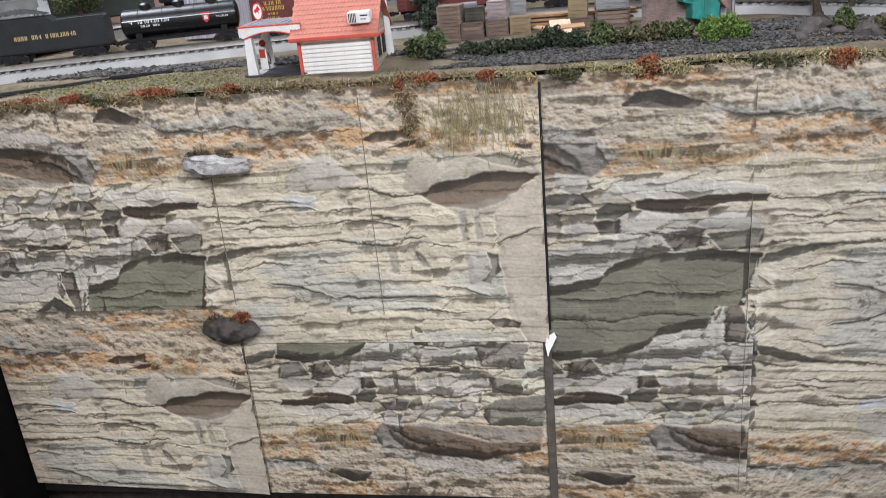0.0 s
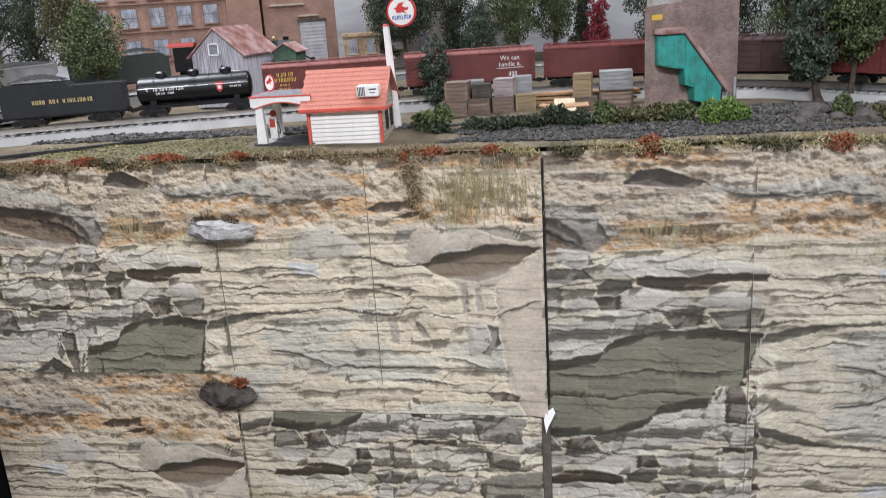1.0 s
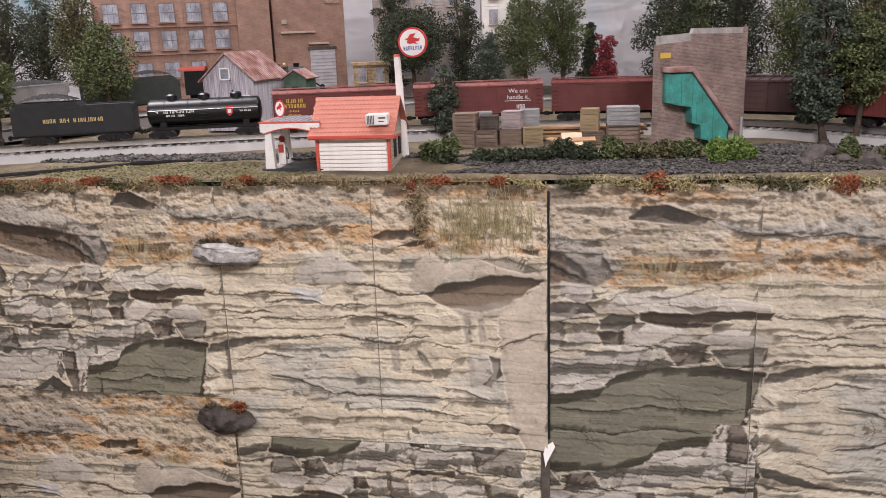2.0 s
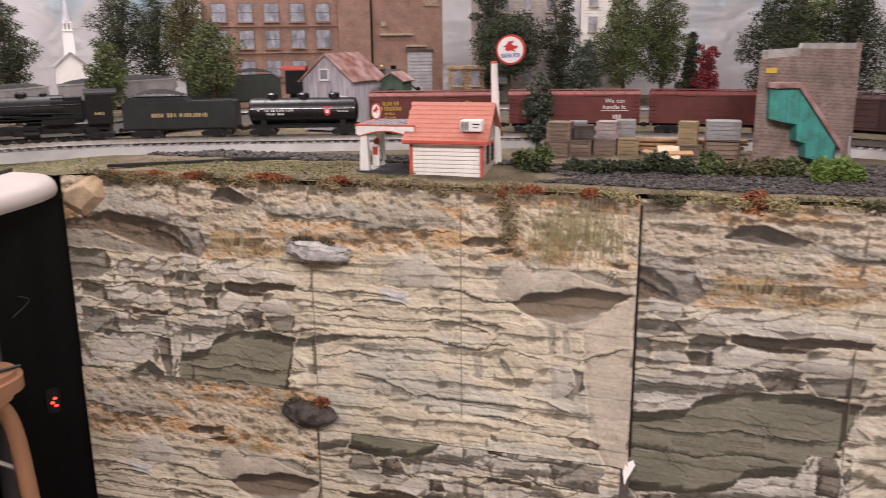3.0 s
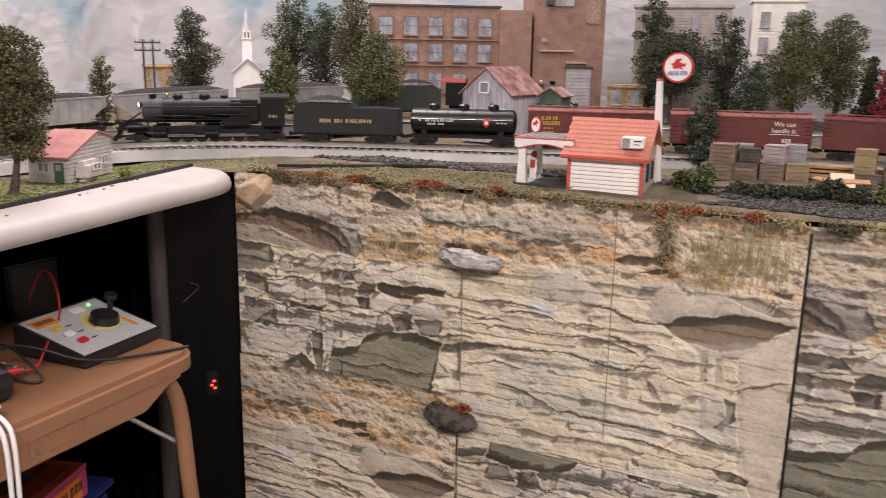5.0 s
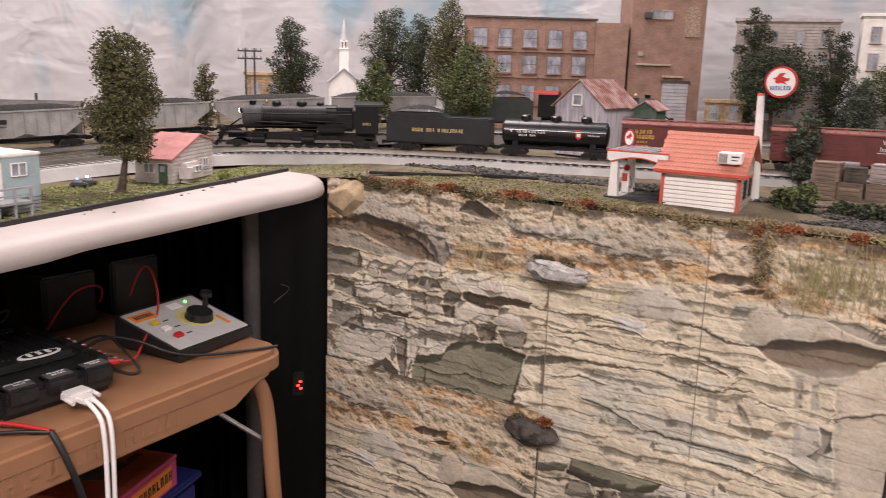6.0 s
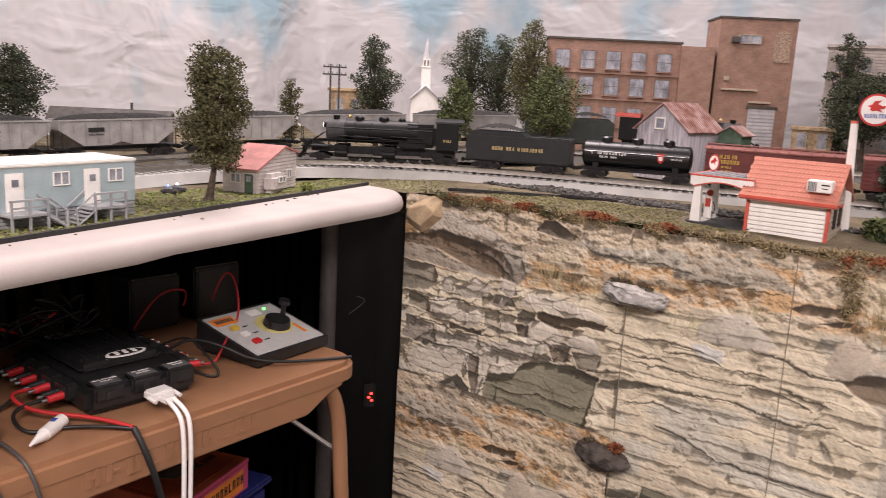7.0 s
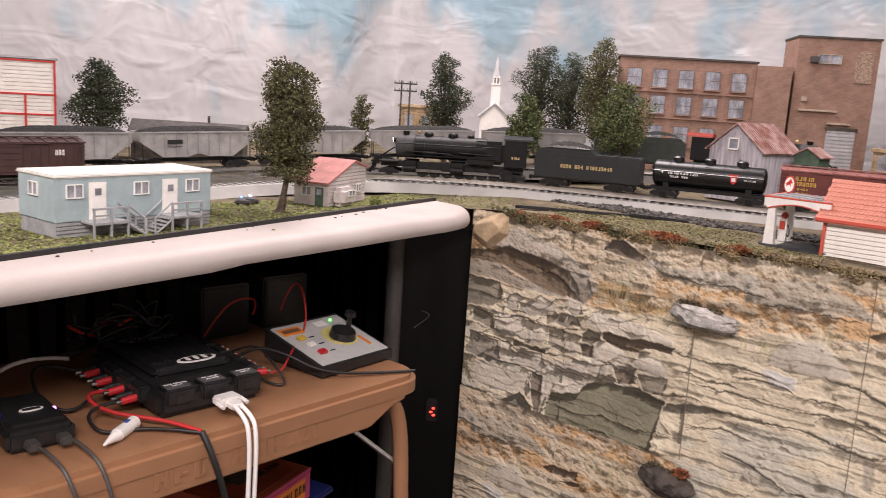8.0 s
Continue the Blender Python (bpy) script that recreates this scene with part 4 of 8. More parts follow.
    # dry tufts, blade by blade
    for cu, cv, ru, rv, green in ((0.9, 0.045, 0.1, 0.05, 0.5), (0.34, 0.115, 0.05, 0.03, 0.2), (0.5, 0.135, 0.06, 0.022, 0.2), (0.36, 0.06, 0.028, 0.022, 0.7), (0.59, 0.14, 0.05, 0.02, 0.3), (0.7, 0.1, 0.04, 0.025, 0.3), (0.89, 0.1, 0.03, 0.025, 0.8), (0.42, 0.12, 0.05, 0.03, 0.1)):
        r = np.hypot((u - cu) / ru, (v - cv) / rv) + 0.9 * n2 + 0.8 * n1
        blade = fbm((u + 0.2 * (u - cu) * (v - cv) * 30) * 430 + 5 * n2, v * 22, 99, 2)
        w = ((1 - step(r, 0.1, 1.2)) * step(blade, 0.42, 0.66) * 0.6)[..., None]
        g = np.stack([0.2 + 0.45 * blade - 0.08 * green, 0.17 + 0.4 * blade, 0.07 + 0.26 * blade], -1) * (0.25 + 1.0 * blade)[..., None]
        col = col * (1 - w) + w * g
    return np.clip(col * np.array([0.93, 0.92, 0.905]), 0.015, 0.85)


def print_sheet(name, x0, x1, z0, z1, y, uv, label, curl=0.0, cuts=(), bottom=None, sheet_tint=(1, 1, 1)):
    """One pasted sheet of the picture, made of pages side by side."""
    ob = thing(name, Matrix(), label, "printed panel", "printed cliff sheets")
    ends = [x0, *cuts, x1]
    for a, b in zip(ends, ends[1:]):
        page(ob, a, b, x1, z0, z1, y, uv, curl, bottom, sheet_tint)


def page(parent, x0, x1, edge, z0, z1, y, uv, curl, bottom, sheet_tint, step_m=0.00125):
    """A thin, slightly wavy page of paper."""
    nx, nz = int((x1 - x0) / step_m) + 1, int((z1 - z0) / step_m) + 1
    X, Zv = np.meshgrid(np.linspace(x0, x1, nx), np.linspace(z0, z1, nz))
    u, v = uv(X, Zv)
    c = rock_picture(u, v) * np.array(sheet_tint)
    Y = y + 0.0022 * (fbm(X * 5 + 3, Zv * 5, 55) - 0.5) - curl * np.clip((X - (edge - 0.035)) / 0.035, 0, 1) ** 2 * (1.2 - 0.6 * np.clip((Zv - z0) / (z1 - z0), 0, 1))
    Zs = Zv.copy()
    if bottom is not None:
        Zs = z1 - (z1 - Zv) * ((z1 - bottom(X)) / (z1 - z0))
    co = np.stack([X, Y, Zs], -1).reshape(-1, 3)
    idx = np.arange(nx * nz).reshape(nz, nx)
    q = np.stack([idx[:-1, :-1], idx[:-1, 1:], idx[1:, 1:], idx[1:, :-1]], -1).reshape(-1, 4)
    me = bpy.data.meshes.new("page")
    me.vertices.add(len(co))
    me.vertices.foreach_set("co", co.ravel())
    me.loops.add(q.size)
    me.loops.foreach_set("vertex_index", q.ravel())
    me.polygons.add(len(q))
    me.polygons.foreach_set("loop_start", np.arange(len(q)) * 4)
    me.update(calc_edges=True)
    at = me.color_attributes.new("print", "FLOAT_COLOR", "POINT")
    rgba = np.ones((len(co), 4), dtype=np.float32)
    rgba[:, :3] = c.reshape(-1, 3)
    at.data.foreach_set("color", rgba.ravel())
    me.shade_smooth()
    return part("page", me, M_PRINT, parent)


M_JOINT = mat("grey_joint", (0.32, 0.28, 0.22), 0.9, vary=0.3)


def tall_sheet(x, z):
    """The tall sheet: the picture upright above, the same picture turned about below."""
    upper = z > 0.562
    wide = np.where(x < 0.262, 0.455 - (0.27 - x) * np.where(upper, 0.7, 0.0), 0.455 + (x - 0.27))
    return np.where(upper | (x > 0.262), wide, 0.366 - 0.76 * x), np.where(upper, 0.922 - z, z - 0.202)


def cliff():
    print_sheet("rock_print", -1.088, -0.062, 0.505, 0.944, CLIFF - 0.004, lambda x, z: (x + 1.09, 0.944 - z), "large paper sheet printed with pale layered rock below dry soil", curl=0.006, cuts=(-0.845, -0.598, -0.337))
    # The tall sheet's colours are all multiplied darker and slightly cooler.
    print_sheet("rock_print", -0.075, 0.5, 0.16, 0.944, CLIFF + 0.0015, tall_sheet, "tall paper sheet printed with grey rock and an olive face", cuts=(0.25,), sheet_tint=(0.8, 0.81, 0.83))
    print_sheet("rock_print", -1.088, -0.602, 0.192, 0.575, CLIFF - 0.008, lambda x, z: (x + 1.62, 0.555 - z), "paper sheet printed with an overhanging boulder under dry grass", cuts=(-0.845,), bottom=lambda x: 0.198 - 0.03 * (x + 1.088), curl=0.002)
    print_sheet("rock_print", -0.61, -0.066, 0.182, 0.515, CLIFF - 0.001, lambda x, z: (-0.092 - x, z - 0.202), "paper sheet printed upside down with boulders above a soil band", cuts=(-0.337,), sheet_tint=(0.9, 0.9, 0.9))
    tagged(part("cliff_board", bx((-0.07, CLIFF + 0.02, 0.55), (2.03, 0.03, 0.76)), M_BLACKPL), "dark board that carries the printed rock sheets", "board", kind="structure")
    tagged(part("seam_strip", bx((-0.066, CLIFF - 0.0035, 0.345), (0.014, 0.005, 0.32), 0, 0.001), mat("grey_brown_strip", (0.12, 0.1, 0.08), 0.8, vary=0.3)), "narrow grey-brown strip in the gap between printed sheets", "strip")
    # Black strip stands in for the dark line the proud sheet edge casts.
    tagged(part("seam_strip", bx((-0.0605, CLIFF - 0.0035, 0.73), (0.0045, 0.005, 0.41), 0, 0.001), M_BLACKPL), "thin black strip standing in for the shadow beside a curling sheet edge", "strip")
    # fold lines between the small prints of a sheet
    for x, z0, z1 in ((-0.337, 0.56, 0.93), (-0.598, 0.58, 0.85), (0.25, 0.2, 0.75), (-0.6, 0.2, 0.54)):
        tagged(part("paper_joint", bx((x, CLIFF - 0.0055 if x < -0.1 else CLIFF + 0.0005, (z0 + z1) / 2), (0.0005, 0.002, z1 - z0)), M_JOINT), "fine grey joint line between pasted prints", "joint")
    bm = B()
    slab(bm, [(0, 0.012), (0.012, 0.02), (0.016, 0.012), (0.004, -0.012), (0.001, -0.022), (-0.003, 0.0)], 0.0015)
    ob = tagged(part("torn_flap", bm, M_WHITE), "curled white torn corner of a paper sheet", "paper flap")
    ob.matrix_world = pose(-0.066, CLIFF - 0.013, 0.503, -18, 0, 0)


cliff()


def ledge(x, z, w, h, material, label, seed):
    """A little rock bowl glued to the sheet, with moss on it."""
    bm = B()
    bmesh.ops.create_icosphere(bm, subdivisions=4, radius=1.0)
    for v in bm.verts:
        n = 1 + 0.22 * noise.noise(v.co * 1.7 + Vector((seed, 0, 0))) + 0.14 * noise.noise(v.co * 4.2 + Vector((0, seed, 0))) + 0.04 * noise.noise(v.co * 11)
        v.co = v.co * n
        v.co.z = v.co.z if v.co.z < 0.25 else 0.25 + (v.co.z - 0.25) * (0.35 if v.co.y > -0.4 else 0.7)
        if v.co.y > 0.3:
            v.co.y = 0.3
    bm.transform(Matrix.Diagonal((w / 2, 0.03, h * 0.62, 1)))
    ob = thing("rock_ledge", pose(x, CLIFF - 0.012, z, 0, 4, 0), label, "rock", "rock ledges on the cliff")
    part("rock", bm, material, ob)
    part("moss", leaf_mesh("moss", [((-w * 0.2, 0.0, h * 0.3), (w * 0.2, 0.015, 0.008)), ((w * 0.12, 0.0, h * 0.26), (w * 0.15, 0.015, 0.008))], 500, 0.003, seed), M_MOSS, ob, "dry brown moss")
    return ob


ledge(-0.583, 0.838, 0.122, 0.036, M_ROCKGREY, "grey plaster rock ledge with brown moss glued on the cliff", 3)
low = ledge(-0.613, 0.543, 0.098, 0.046, M_ROCKDARK, "dark brown rock ledge with an orange tuft glued on the cliff", 8)
part("tuft", leaf_mesh("tuft", [((0.025, -0.004, 0.022), (0.014, 0.012, 0.009))], 260, 0.003, 4), M_RUST, low, "orange foam tuft")
bm = B()
bmesh.ops.create_icosphere(bm, subdivisions=4, radius=1.0)
for vv in bm.verts:
    # a broken slab: flat faces cut off the round
    for cut, far in ((Vector((0, -1, 0.15)), 0.7), (Vector((0.75, -0.5, 0.4)), 0.72), (Vector((-0.8, -0.4, -0.4)), 0.75), (Vector((0.2, -0.4, 0.9)), 0.7), (Vector((0.3, -0.3, -0.9)), 0.66), (Vector((0.9, -0.2, -0.3)), 0.72)):
        cut = cut.normalized()
        over = vv.co.dot(cut) - far
        if over > 0:
            vv.co -= cut * over
    vv.co *= 1 + 0.06 * noise.noise(vv.co * 4) + 0.03 * noise.noise(vv.co * 11)
bm.transform(Matrix.Diagonal((0.05, 0.016, 0.034, 1)))
tagged(part("tan_rock", bm, M_ROCKTAN), "tan plaster rock glued beside the white table corner", "rock").matrix_world = pose(-1.035, CLIFF - 0.008, 0.908, 0, -28, 0)


def fringe():
    """Growth that hangs over the cliff's edge."""
    rng = random.Random(5)
    for i in range(46):
        x = -1.03 + i * 0.036 + rng.uniform(-0.015, 0.015)
        y = CLIFF + rng.uniform(-0.006, 0.012)
        w = rng.uniform(0.02, 0.045)
        k = rng.random()
        dense = -0.5 < x < -0.2
        mt, lb = (M_DRY, "dry tangled brown vine on the cliff edge") if k < 0.62 or dense else (M_LEAF_O, "olive tuft on the cliff edge")
        if x > -0.1 and k < 0.75:
            mt, lb = M_STRAW, "pale straw grass along the cliff edge"
        if abs(x + 0.06) < 0.03:
            continue
        me = leaf_mesh("edge_growth", [((0, 0, 0), (w, 0.009, rng.uniform(0.005, 0.013) * (1.25 if dense else 0.8))), ((w * 0.5, -0.004, -0.006), (w * 0.6, 0.007, 0.008))], 360 if dense else 240, 0.0042, i, 0.25, 0.3)
        tagged(part("edge_growth", me, mt), lb, "ground cover", "growth along the cliff edge", "stuff").matrix_world = pose(x, y, T - 0.002)
    for i, (x, z, w, h) in enumerate(((-0.815, 0.0, 0.035, 0.008), (-0.55, 0.0, 0.03, 0.008), (-0.232, -0.002, 0.03, 0.008), (-0.138, -0.002, 0.016, 0.008), (0.096, -0.006, 0.032, 0.017), (0.36, -0.008, 0.03, 0.013), (-0.98, -0.004, 0.03, 0.007), (-0.675, 0.003, 0.045, 0.007), (-0.27, -0.012, 0.014, 0.018), (-0.9, 0.0, 0.05, 0.006))):
        me = leaf_mesh("rust_bush", [((0, 0, 0), (w, 0.012, h)), ((w * 0.2, 0, h * 0.4), (w * 0.5, 0.01, h * 0.8))], 420, 0.0036, 40 + i, 0.4, 0.3)
        tagged(part("rust_bush", me, M_RUST), "rust-orange foam bush on the cliff edge", "bush", "rust bushes").matrix_world = pose(x, CLIFF + 0.002, T + z)
    me = leaf_mesh("hanging_vine", [((0, 0, 0), (0.022, 0.008, 0.02)), ((0.006, -0.002, -0.035), (0.017, 0.007, 0.03))], 400, 0.0042, 77, 0.22, 0.15)
    tagged(part("hanging_vine", me, M_DRY), "dry brown vine hanging down the rock print", "vine").matrix_world = pose(-0.262, CLIFF - 0.01, T - 0.03)


fringe()
# ---------------------------------------------------------------- rolling stock
FACE = pose(0, 0, 0, 90, 0, 180)  # lettering on the side that shows


def wheel_mesh(r, w, spokes=0):
    bm = B()
    rod(bm, (0, -w / 2, 0), (0, w / 2, 0), r, seg=20)
    rod(bm, (0, w / 2 - 0.0004, 0), (0, w / 2 + 0.0008, 0), r * 0.82, seg=20)
    rod(bm, (0, w / 2, 0), (0, w / 2 + 0.002, 0), r * 0.28, seg=12)
    for k in range(spokes):
        a = k * math.pi / spokes
        box(bm, (0, w / 2 + 0.001, 0), (r * 1.6, 0.001, r * 0.13), 0)
        bmesh.ops.rotate(bm, verts=bm.verts[-8:], cent=(0, 0, 0), matrix=Euler((0, a, 0)).to_matrix())
    return bm


def truck(parent, x, r=0.0085, base=0.034, axles=2):
    """A bogie: its side frames, springs, axles and wheels."""
    tr = new("truck")
    tr.parent, tr.location = parent, (x, 0, 0)
    for sy in (-1, 1):
        bm = B()
        y = sy * 0.0235
        n = base / 2 * (axles - 1) if axles > 2 else base / 2
        slab(bm, [(-n - 0.009, 0.006), (-n - 0.009, 0.012), (-n * 0.5, 0.0175), (n * 0.5, 0.0175), (n + 0.009, 0.012), (n + 0.009, 0.006), (n * 0.55, 0.006), (n * 0.35, 0.0025), (-n * 0.35, 0.0025), (-n * 0.55, 0.006)], 0.004, (0, y - 0.002, 0))
        for k in range(axles):
            xx = (k - (axles - 1) / 2) * base
            box(bm, (xx, y + sy * 0.0025, 0.009), (0.0095, 0.003, 0.008), 0, 0.0006)
        for k in (-1, 1):
            rod(bm, (k * 0.003, y + sy * 0.002, 0.004), (k * 0.003, y + sy * 0.002, 0.013), 0.0024, seg=8)
        part("side_frame", bm, M_TRUCK, tr)
    for k in range(axles):
        xx = (k - (axles - 1) / 2) * base
        for sy in (-1, 1):
            w = part("wheel", wheel_mesh(r, 0.005), M_STEEL, tr)
            w.matrix_local = pose(xx, sy * 0.0165, r, 0, 0, 0 if sy > 0 else 180)
    return tr


def coupler(parent, x):
    sg = 1 if x > 0 else -1
    bm = B()
    box(bm, (x + sg * 0.006, 0, 0.016), (0.016, 0.006, 0.005), 0, 0.001)
    box(bm, (x + sg * 0.014, 0.002, 0.016), (0.006, 0.011, 0.009), 0, 0.0015)
    part("coupler", bm, M_TRUCK, parent)


def boxcar(s, line, colour, label, deco=0, length=0.262):
    ob = thing("boxcar", line.seat(s, length), label, "railway car", "freight cars")
    h0, h1, w = 0.021, 0.078, 0.058
    part("body", bx((0, 0, (h0 + h1) / 2), (length, w, h1 - h0), 0, 0.0008), colour, ob)
    bm = B()
    slab(bm, [(-w / 2 - 0.002, h1 - 0.001), (-w / 2 - 0.002, h1 + 0.001), (0, h1 + 0.0065), (w / 2 + 0.002, h1 + 0.001), (w / 2 + 0.002, h1 - 0.001)], length + 0.004, (-length / 2 - 0.002, 0, 0), ((0, 1, 0), (0, 0, 1), (1, 0, 0)))
    for k in range(13):
        x = -length / 2 + 0.01 + k * (length - 0.02) / 12
        for sy in (-1, 1):
            box(bm, (x, sy * w * 0.26, h1 + 0.0046), (0.002, w * 0.47, 0.0015), 0, 0, -sy * 10)
    roof = part("roof", bm, M_CARROOF if deco in (1, 2) else colour, ob, "lighter reddish roof panels" if deco in (1, 2) else "")
    part("roof_walk", bx((0, 0, h1 + 0.0085), (length, 0.011, 0.0018)), M_CARROOF if deco in (1, 2) else colour, roof)
    door = part("door", bx((0.012, w / 2 + 0.0012, (h0 + h1) / 2), (0.062, 0.0022, h1 - h0 - 0.003), 0, 0.0004), colour, ob)
    bm = B()
    for k in range(5):
        box(bm, (0.012, w / 2 + 0.0026, h0 + 0.006 + k * 0.011), (0.06, 0.0012, 0.0012))
    for z in (h0 + 0.0015, h1 - 0.0015):
        box(bm, (0.0, w / 2 + 0.002, z), (0.135, 0.003, 0.0016))
    part("door_rib", bm, colour, door)
    for k in range(18):
        x = -length / 2 + 0.006 + k * (length - 0.012) / 17
        if -0.025 < x < 0.05:
            continue
        part("rivet_seam", bx((x, w / 2 + 0.0003, (h0 + h1) / 2), (0.0012, 0.0008, h1 - h0 - 0.002)), colour, ob)
    for xe in (-1, 1):
        bm = B()
        for k in range(7):
            rod(bm, (xe * (length / 2 + 0.002), w / 2 - 0.001, h0 + 0.004 + k * 0.0075), (xe * (length / 2 + 0.002), w / 2 - 0.013, h0 + 0.004 + k * 0.0075), 0.0006, seg=5)
            rod(bm, (xe * (length / 2 - 0.002), w / 2 + 0.0018, h0 + 0.004 + k * 0.0075), (xe * (length / 2 - 0.014), w / 2 + 0.0018, h0 + 0.004 + k * 0.0075), 0.0006, seg=5)
        part("ladder", bm, colour, ob)
        coupler(ob, xe * length / 2)
    part("underframe", bx((0, 0, 0.018), (length * 0.96, 0.02, 0.008)), M_TRUCK, ob)
    for x in (-1, 1):
        truck(ob, x * length * 0.36)
    side = w / 2 + 0.0006
    if deco == 1:
        glyph_bars(5, 0.0075, 0.0068, pose(0.088, side, 0.064), M_YELLOW, ob)
        glyph_bars(7, 0.0075, 0.0062, pose(0.088, side, 0.054), M_YELLOW, ob)
        glyph_bars(4, 0.004, 0.005, pose(0.09, side, 0.044), M_YELLOW, ob)
        glyph_bars(6, 0.003, 0.004, pose(0.09, side, 0.0365), M_YELLOW, ob)
        words("Be Specific-", 0.0088, Matrix.Translation((-0.055, side + 0.0004, 0.064)) @ FACE @ pose(0, 0, 0, 0, 0, 6), M_YELLOW, ob)
        words("ship", 0.008, Matrix.Translation((-0.032, side + 0.0004, 0.0535)) @ FACE @ pose(0, 0, 0, 0, 0, 6), M_YELLOW, ob)
        glyph_bars(13, 0.0075, 0.0045, pose(-0.075, side, 0.0535), M_YELLOW, ob, gaps=(5,))
        glyph_bars(3, 0.008, 0.006, pose(-0.085, side, 0.034), M_YELLOW, ob)
    if deco == 2:
        sh = part("shield", slab(B(), [(-0.008, 0.012), (0.008, 0.012), (0.008, -0.002), (0, -0.012), (-0.008, -0.002)], 0.0006, (0.088, side, 0.06)), M_WHITELET, ob, "white shield-shaped emblem")
        part("shield_band", bx((0.088, side + 0.0008, 0.069), (0.0145, 0.0005, 0.006)), M_BLUELET, sh)
        for k in range(4):
            part("shield_stripe", bx((0.0835 + k * 0.003, side + 0.0008, 0.0585), (0.0014, 0.0005, 0.011)), M_REDENAMEL, sh)
        glyph_bars(8, 0.0045, 0.0045, pose(0.088, side, 0.0435), M_WHITELET, ob, gaps=(2,))
        words("We can", 0.0125, Matrix.Translation((-0.08, side + 0.0004, 0.0655)) @ FACE, M_WHITELET, ob)
        words("handle it.", 0.0125, Matrix.Translation((-0.08, side + 0.0004, 0.053)) @ FACE, M_WHITELET, ob)
        part("underline", bx((-0.08, side + 0.0003, 0.046), (0.055, 0.0005, 0.001)), M_WHITELET, ob)
        glyph_bars(3, 0.008, 0.006, pose(-0.085, side, 0.034), M_WHITELET, ob)
    if deco == 3:
        glyph_bars(7, 0.008, 0.006, pose(0.06, side, 0.056), M_WHITELET, ob)
        glyph_bars(3, 0.01, 0.006, pose(-0.085, side, 0.06), M_WHITELET, ob)
    return ob


def tank_car(s, line, length=0.225):
    ob = thing("tank_car", line.seat(s, length), "glossy black tank car with white lettering and three domes", "railway car", "freight cars")
    tank = part("tank", rd((-length * 0.46, 0, 0.05), (length * 0.46, 0, 0.05), 0.026, seg=32), M_TANK, ob)
    for xe in (-1, 1):
        bm = B()
        ball(bm, (0, 0, 0), 0.026, (0.3, 1, 1), 3)
        e = part("tank_end", bm, M_TANK, tank)
        e.location = (xe * length * 0.46, 0, 0.05)
    for x in (-0.062, 0.0, 0.062):
        bm = B()
        rod(bm, (x, 0, 0.072), (x, 0, 0.083), 0.0115, seg=20)
        rod(bm, (x, 0, 0.083), (x, 0, 0.086), 0.0118, 0.008, seg=20)
        box(bm, (x + 0.005, 0.004, 0.0875), (0.003, 0.003, 0.004))
        part("dome", bm, M_TANK, ob, "black filler dome")
    for x in (-0.075, -0.03, 0.03, 0.075):
        bm = B()
        rod(bm, (x - 0.0008, 0, 0.05), (x + 0.0008, 0, 0.05), 0.0265, seg=32)
        part("tank_band", bm, M_TRUCK, ob)
    bm = B()
    box(bm, (0, 0, 0.02), (length, 0.046, 0.006), 0, 0.001)
    for x in (-0.08, 0.08):
        box(bm, (x, 0, 0.026), (0.012, 0.044, 0.014), 0, 0.001)
    part("underframe", bm, M_TRUCK, ob)
    bm = B()
    rod(bm, (-length * 0.47, 0.0285, 0.056), (length * 0.47, 0.0285, 0.056), 0.0007, seg=6)
    for k in range(7):
        x = -length * 0.45 + k * length * 0.15
        rod(bm, (x, 0.0255, 0.056), (x, 0.0288, 0.056), 0.0006, seg=5)
    part("handrail", bm, M_CHROME, ob)
    bm = B()
    for k in range(9):
        rod(bm, (-0.006, 0.0292 - max(0, k - 4) * 0.0022, 0.025 + k * 0.0055), (0.006, 0.0292 - max(0, k - 4) * 0.0022, 0.025 + k * 0.0055), 0.0006, seg=5)
    part("ladder", bm, M_TRUCK, ob)
    glyph_bars(12, 0.0062, 0.0062, pose(0.055, 0.0262, 0.0535), M_WHITELET, ob, gaps=(10,))
    glyph_bars(8, 0.004, 0.0045, pose(0.055, 0.026, 0.0455), M_WHITELET, ob, gaps=(3,))
    key = part("emblem", slab(B(), [(-0.008, 0.01), (0.008, 0.01), (0.006, 0.0), (0.006, -0.004), (0, -0.01), (-0.006, -0.004), (-0.006, 0.0)], 0.0007, (-0.05, 0.0262, 0.05)), M_REDENAMEL, ob, "red keystone-shaped emblem")
    part("emblem_line", bx((-0.05, 0.0272, 0.05), (0.007, 0.0005, 0.007)), M_WHITELET, key)
    glyph_bars(6, 0.003, 0.004, pose(-0.08, 0.0262, 0.05), M_WHITELET, ob)
    for x in (-1, 1):
        truck(ob, x * length * 0.37)
        coupler(ob, x * length / 2)
    return ob


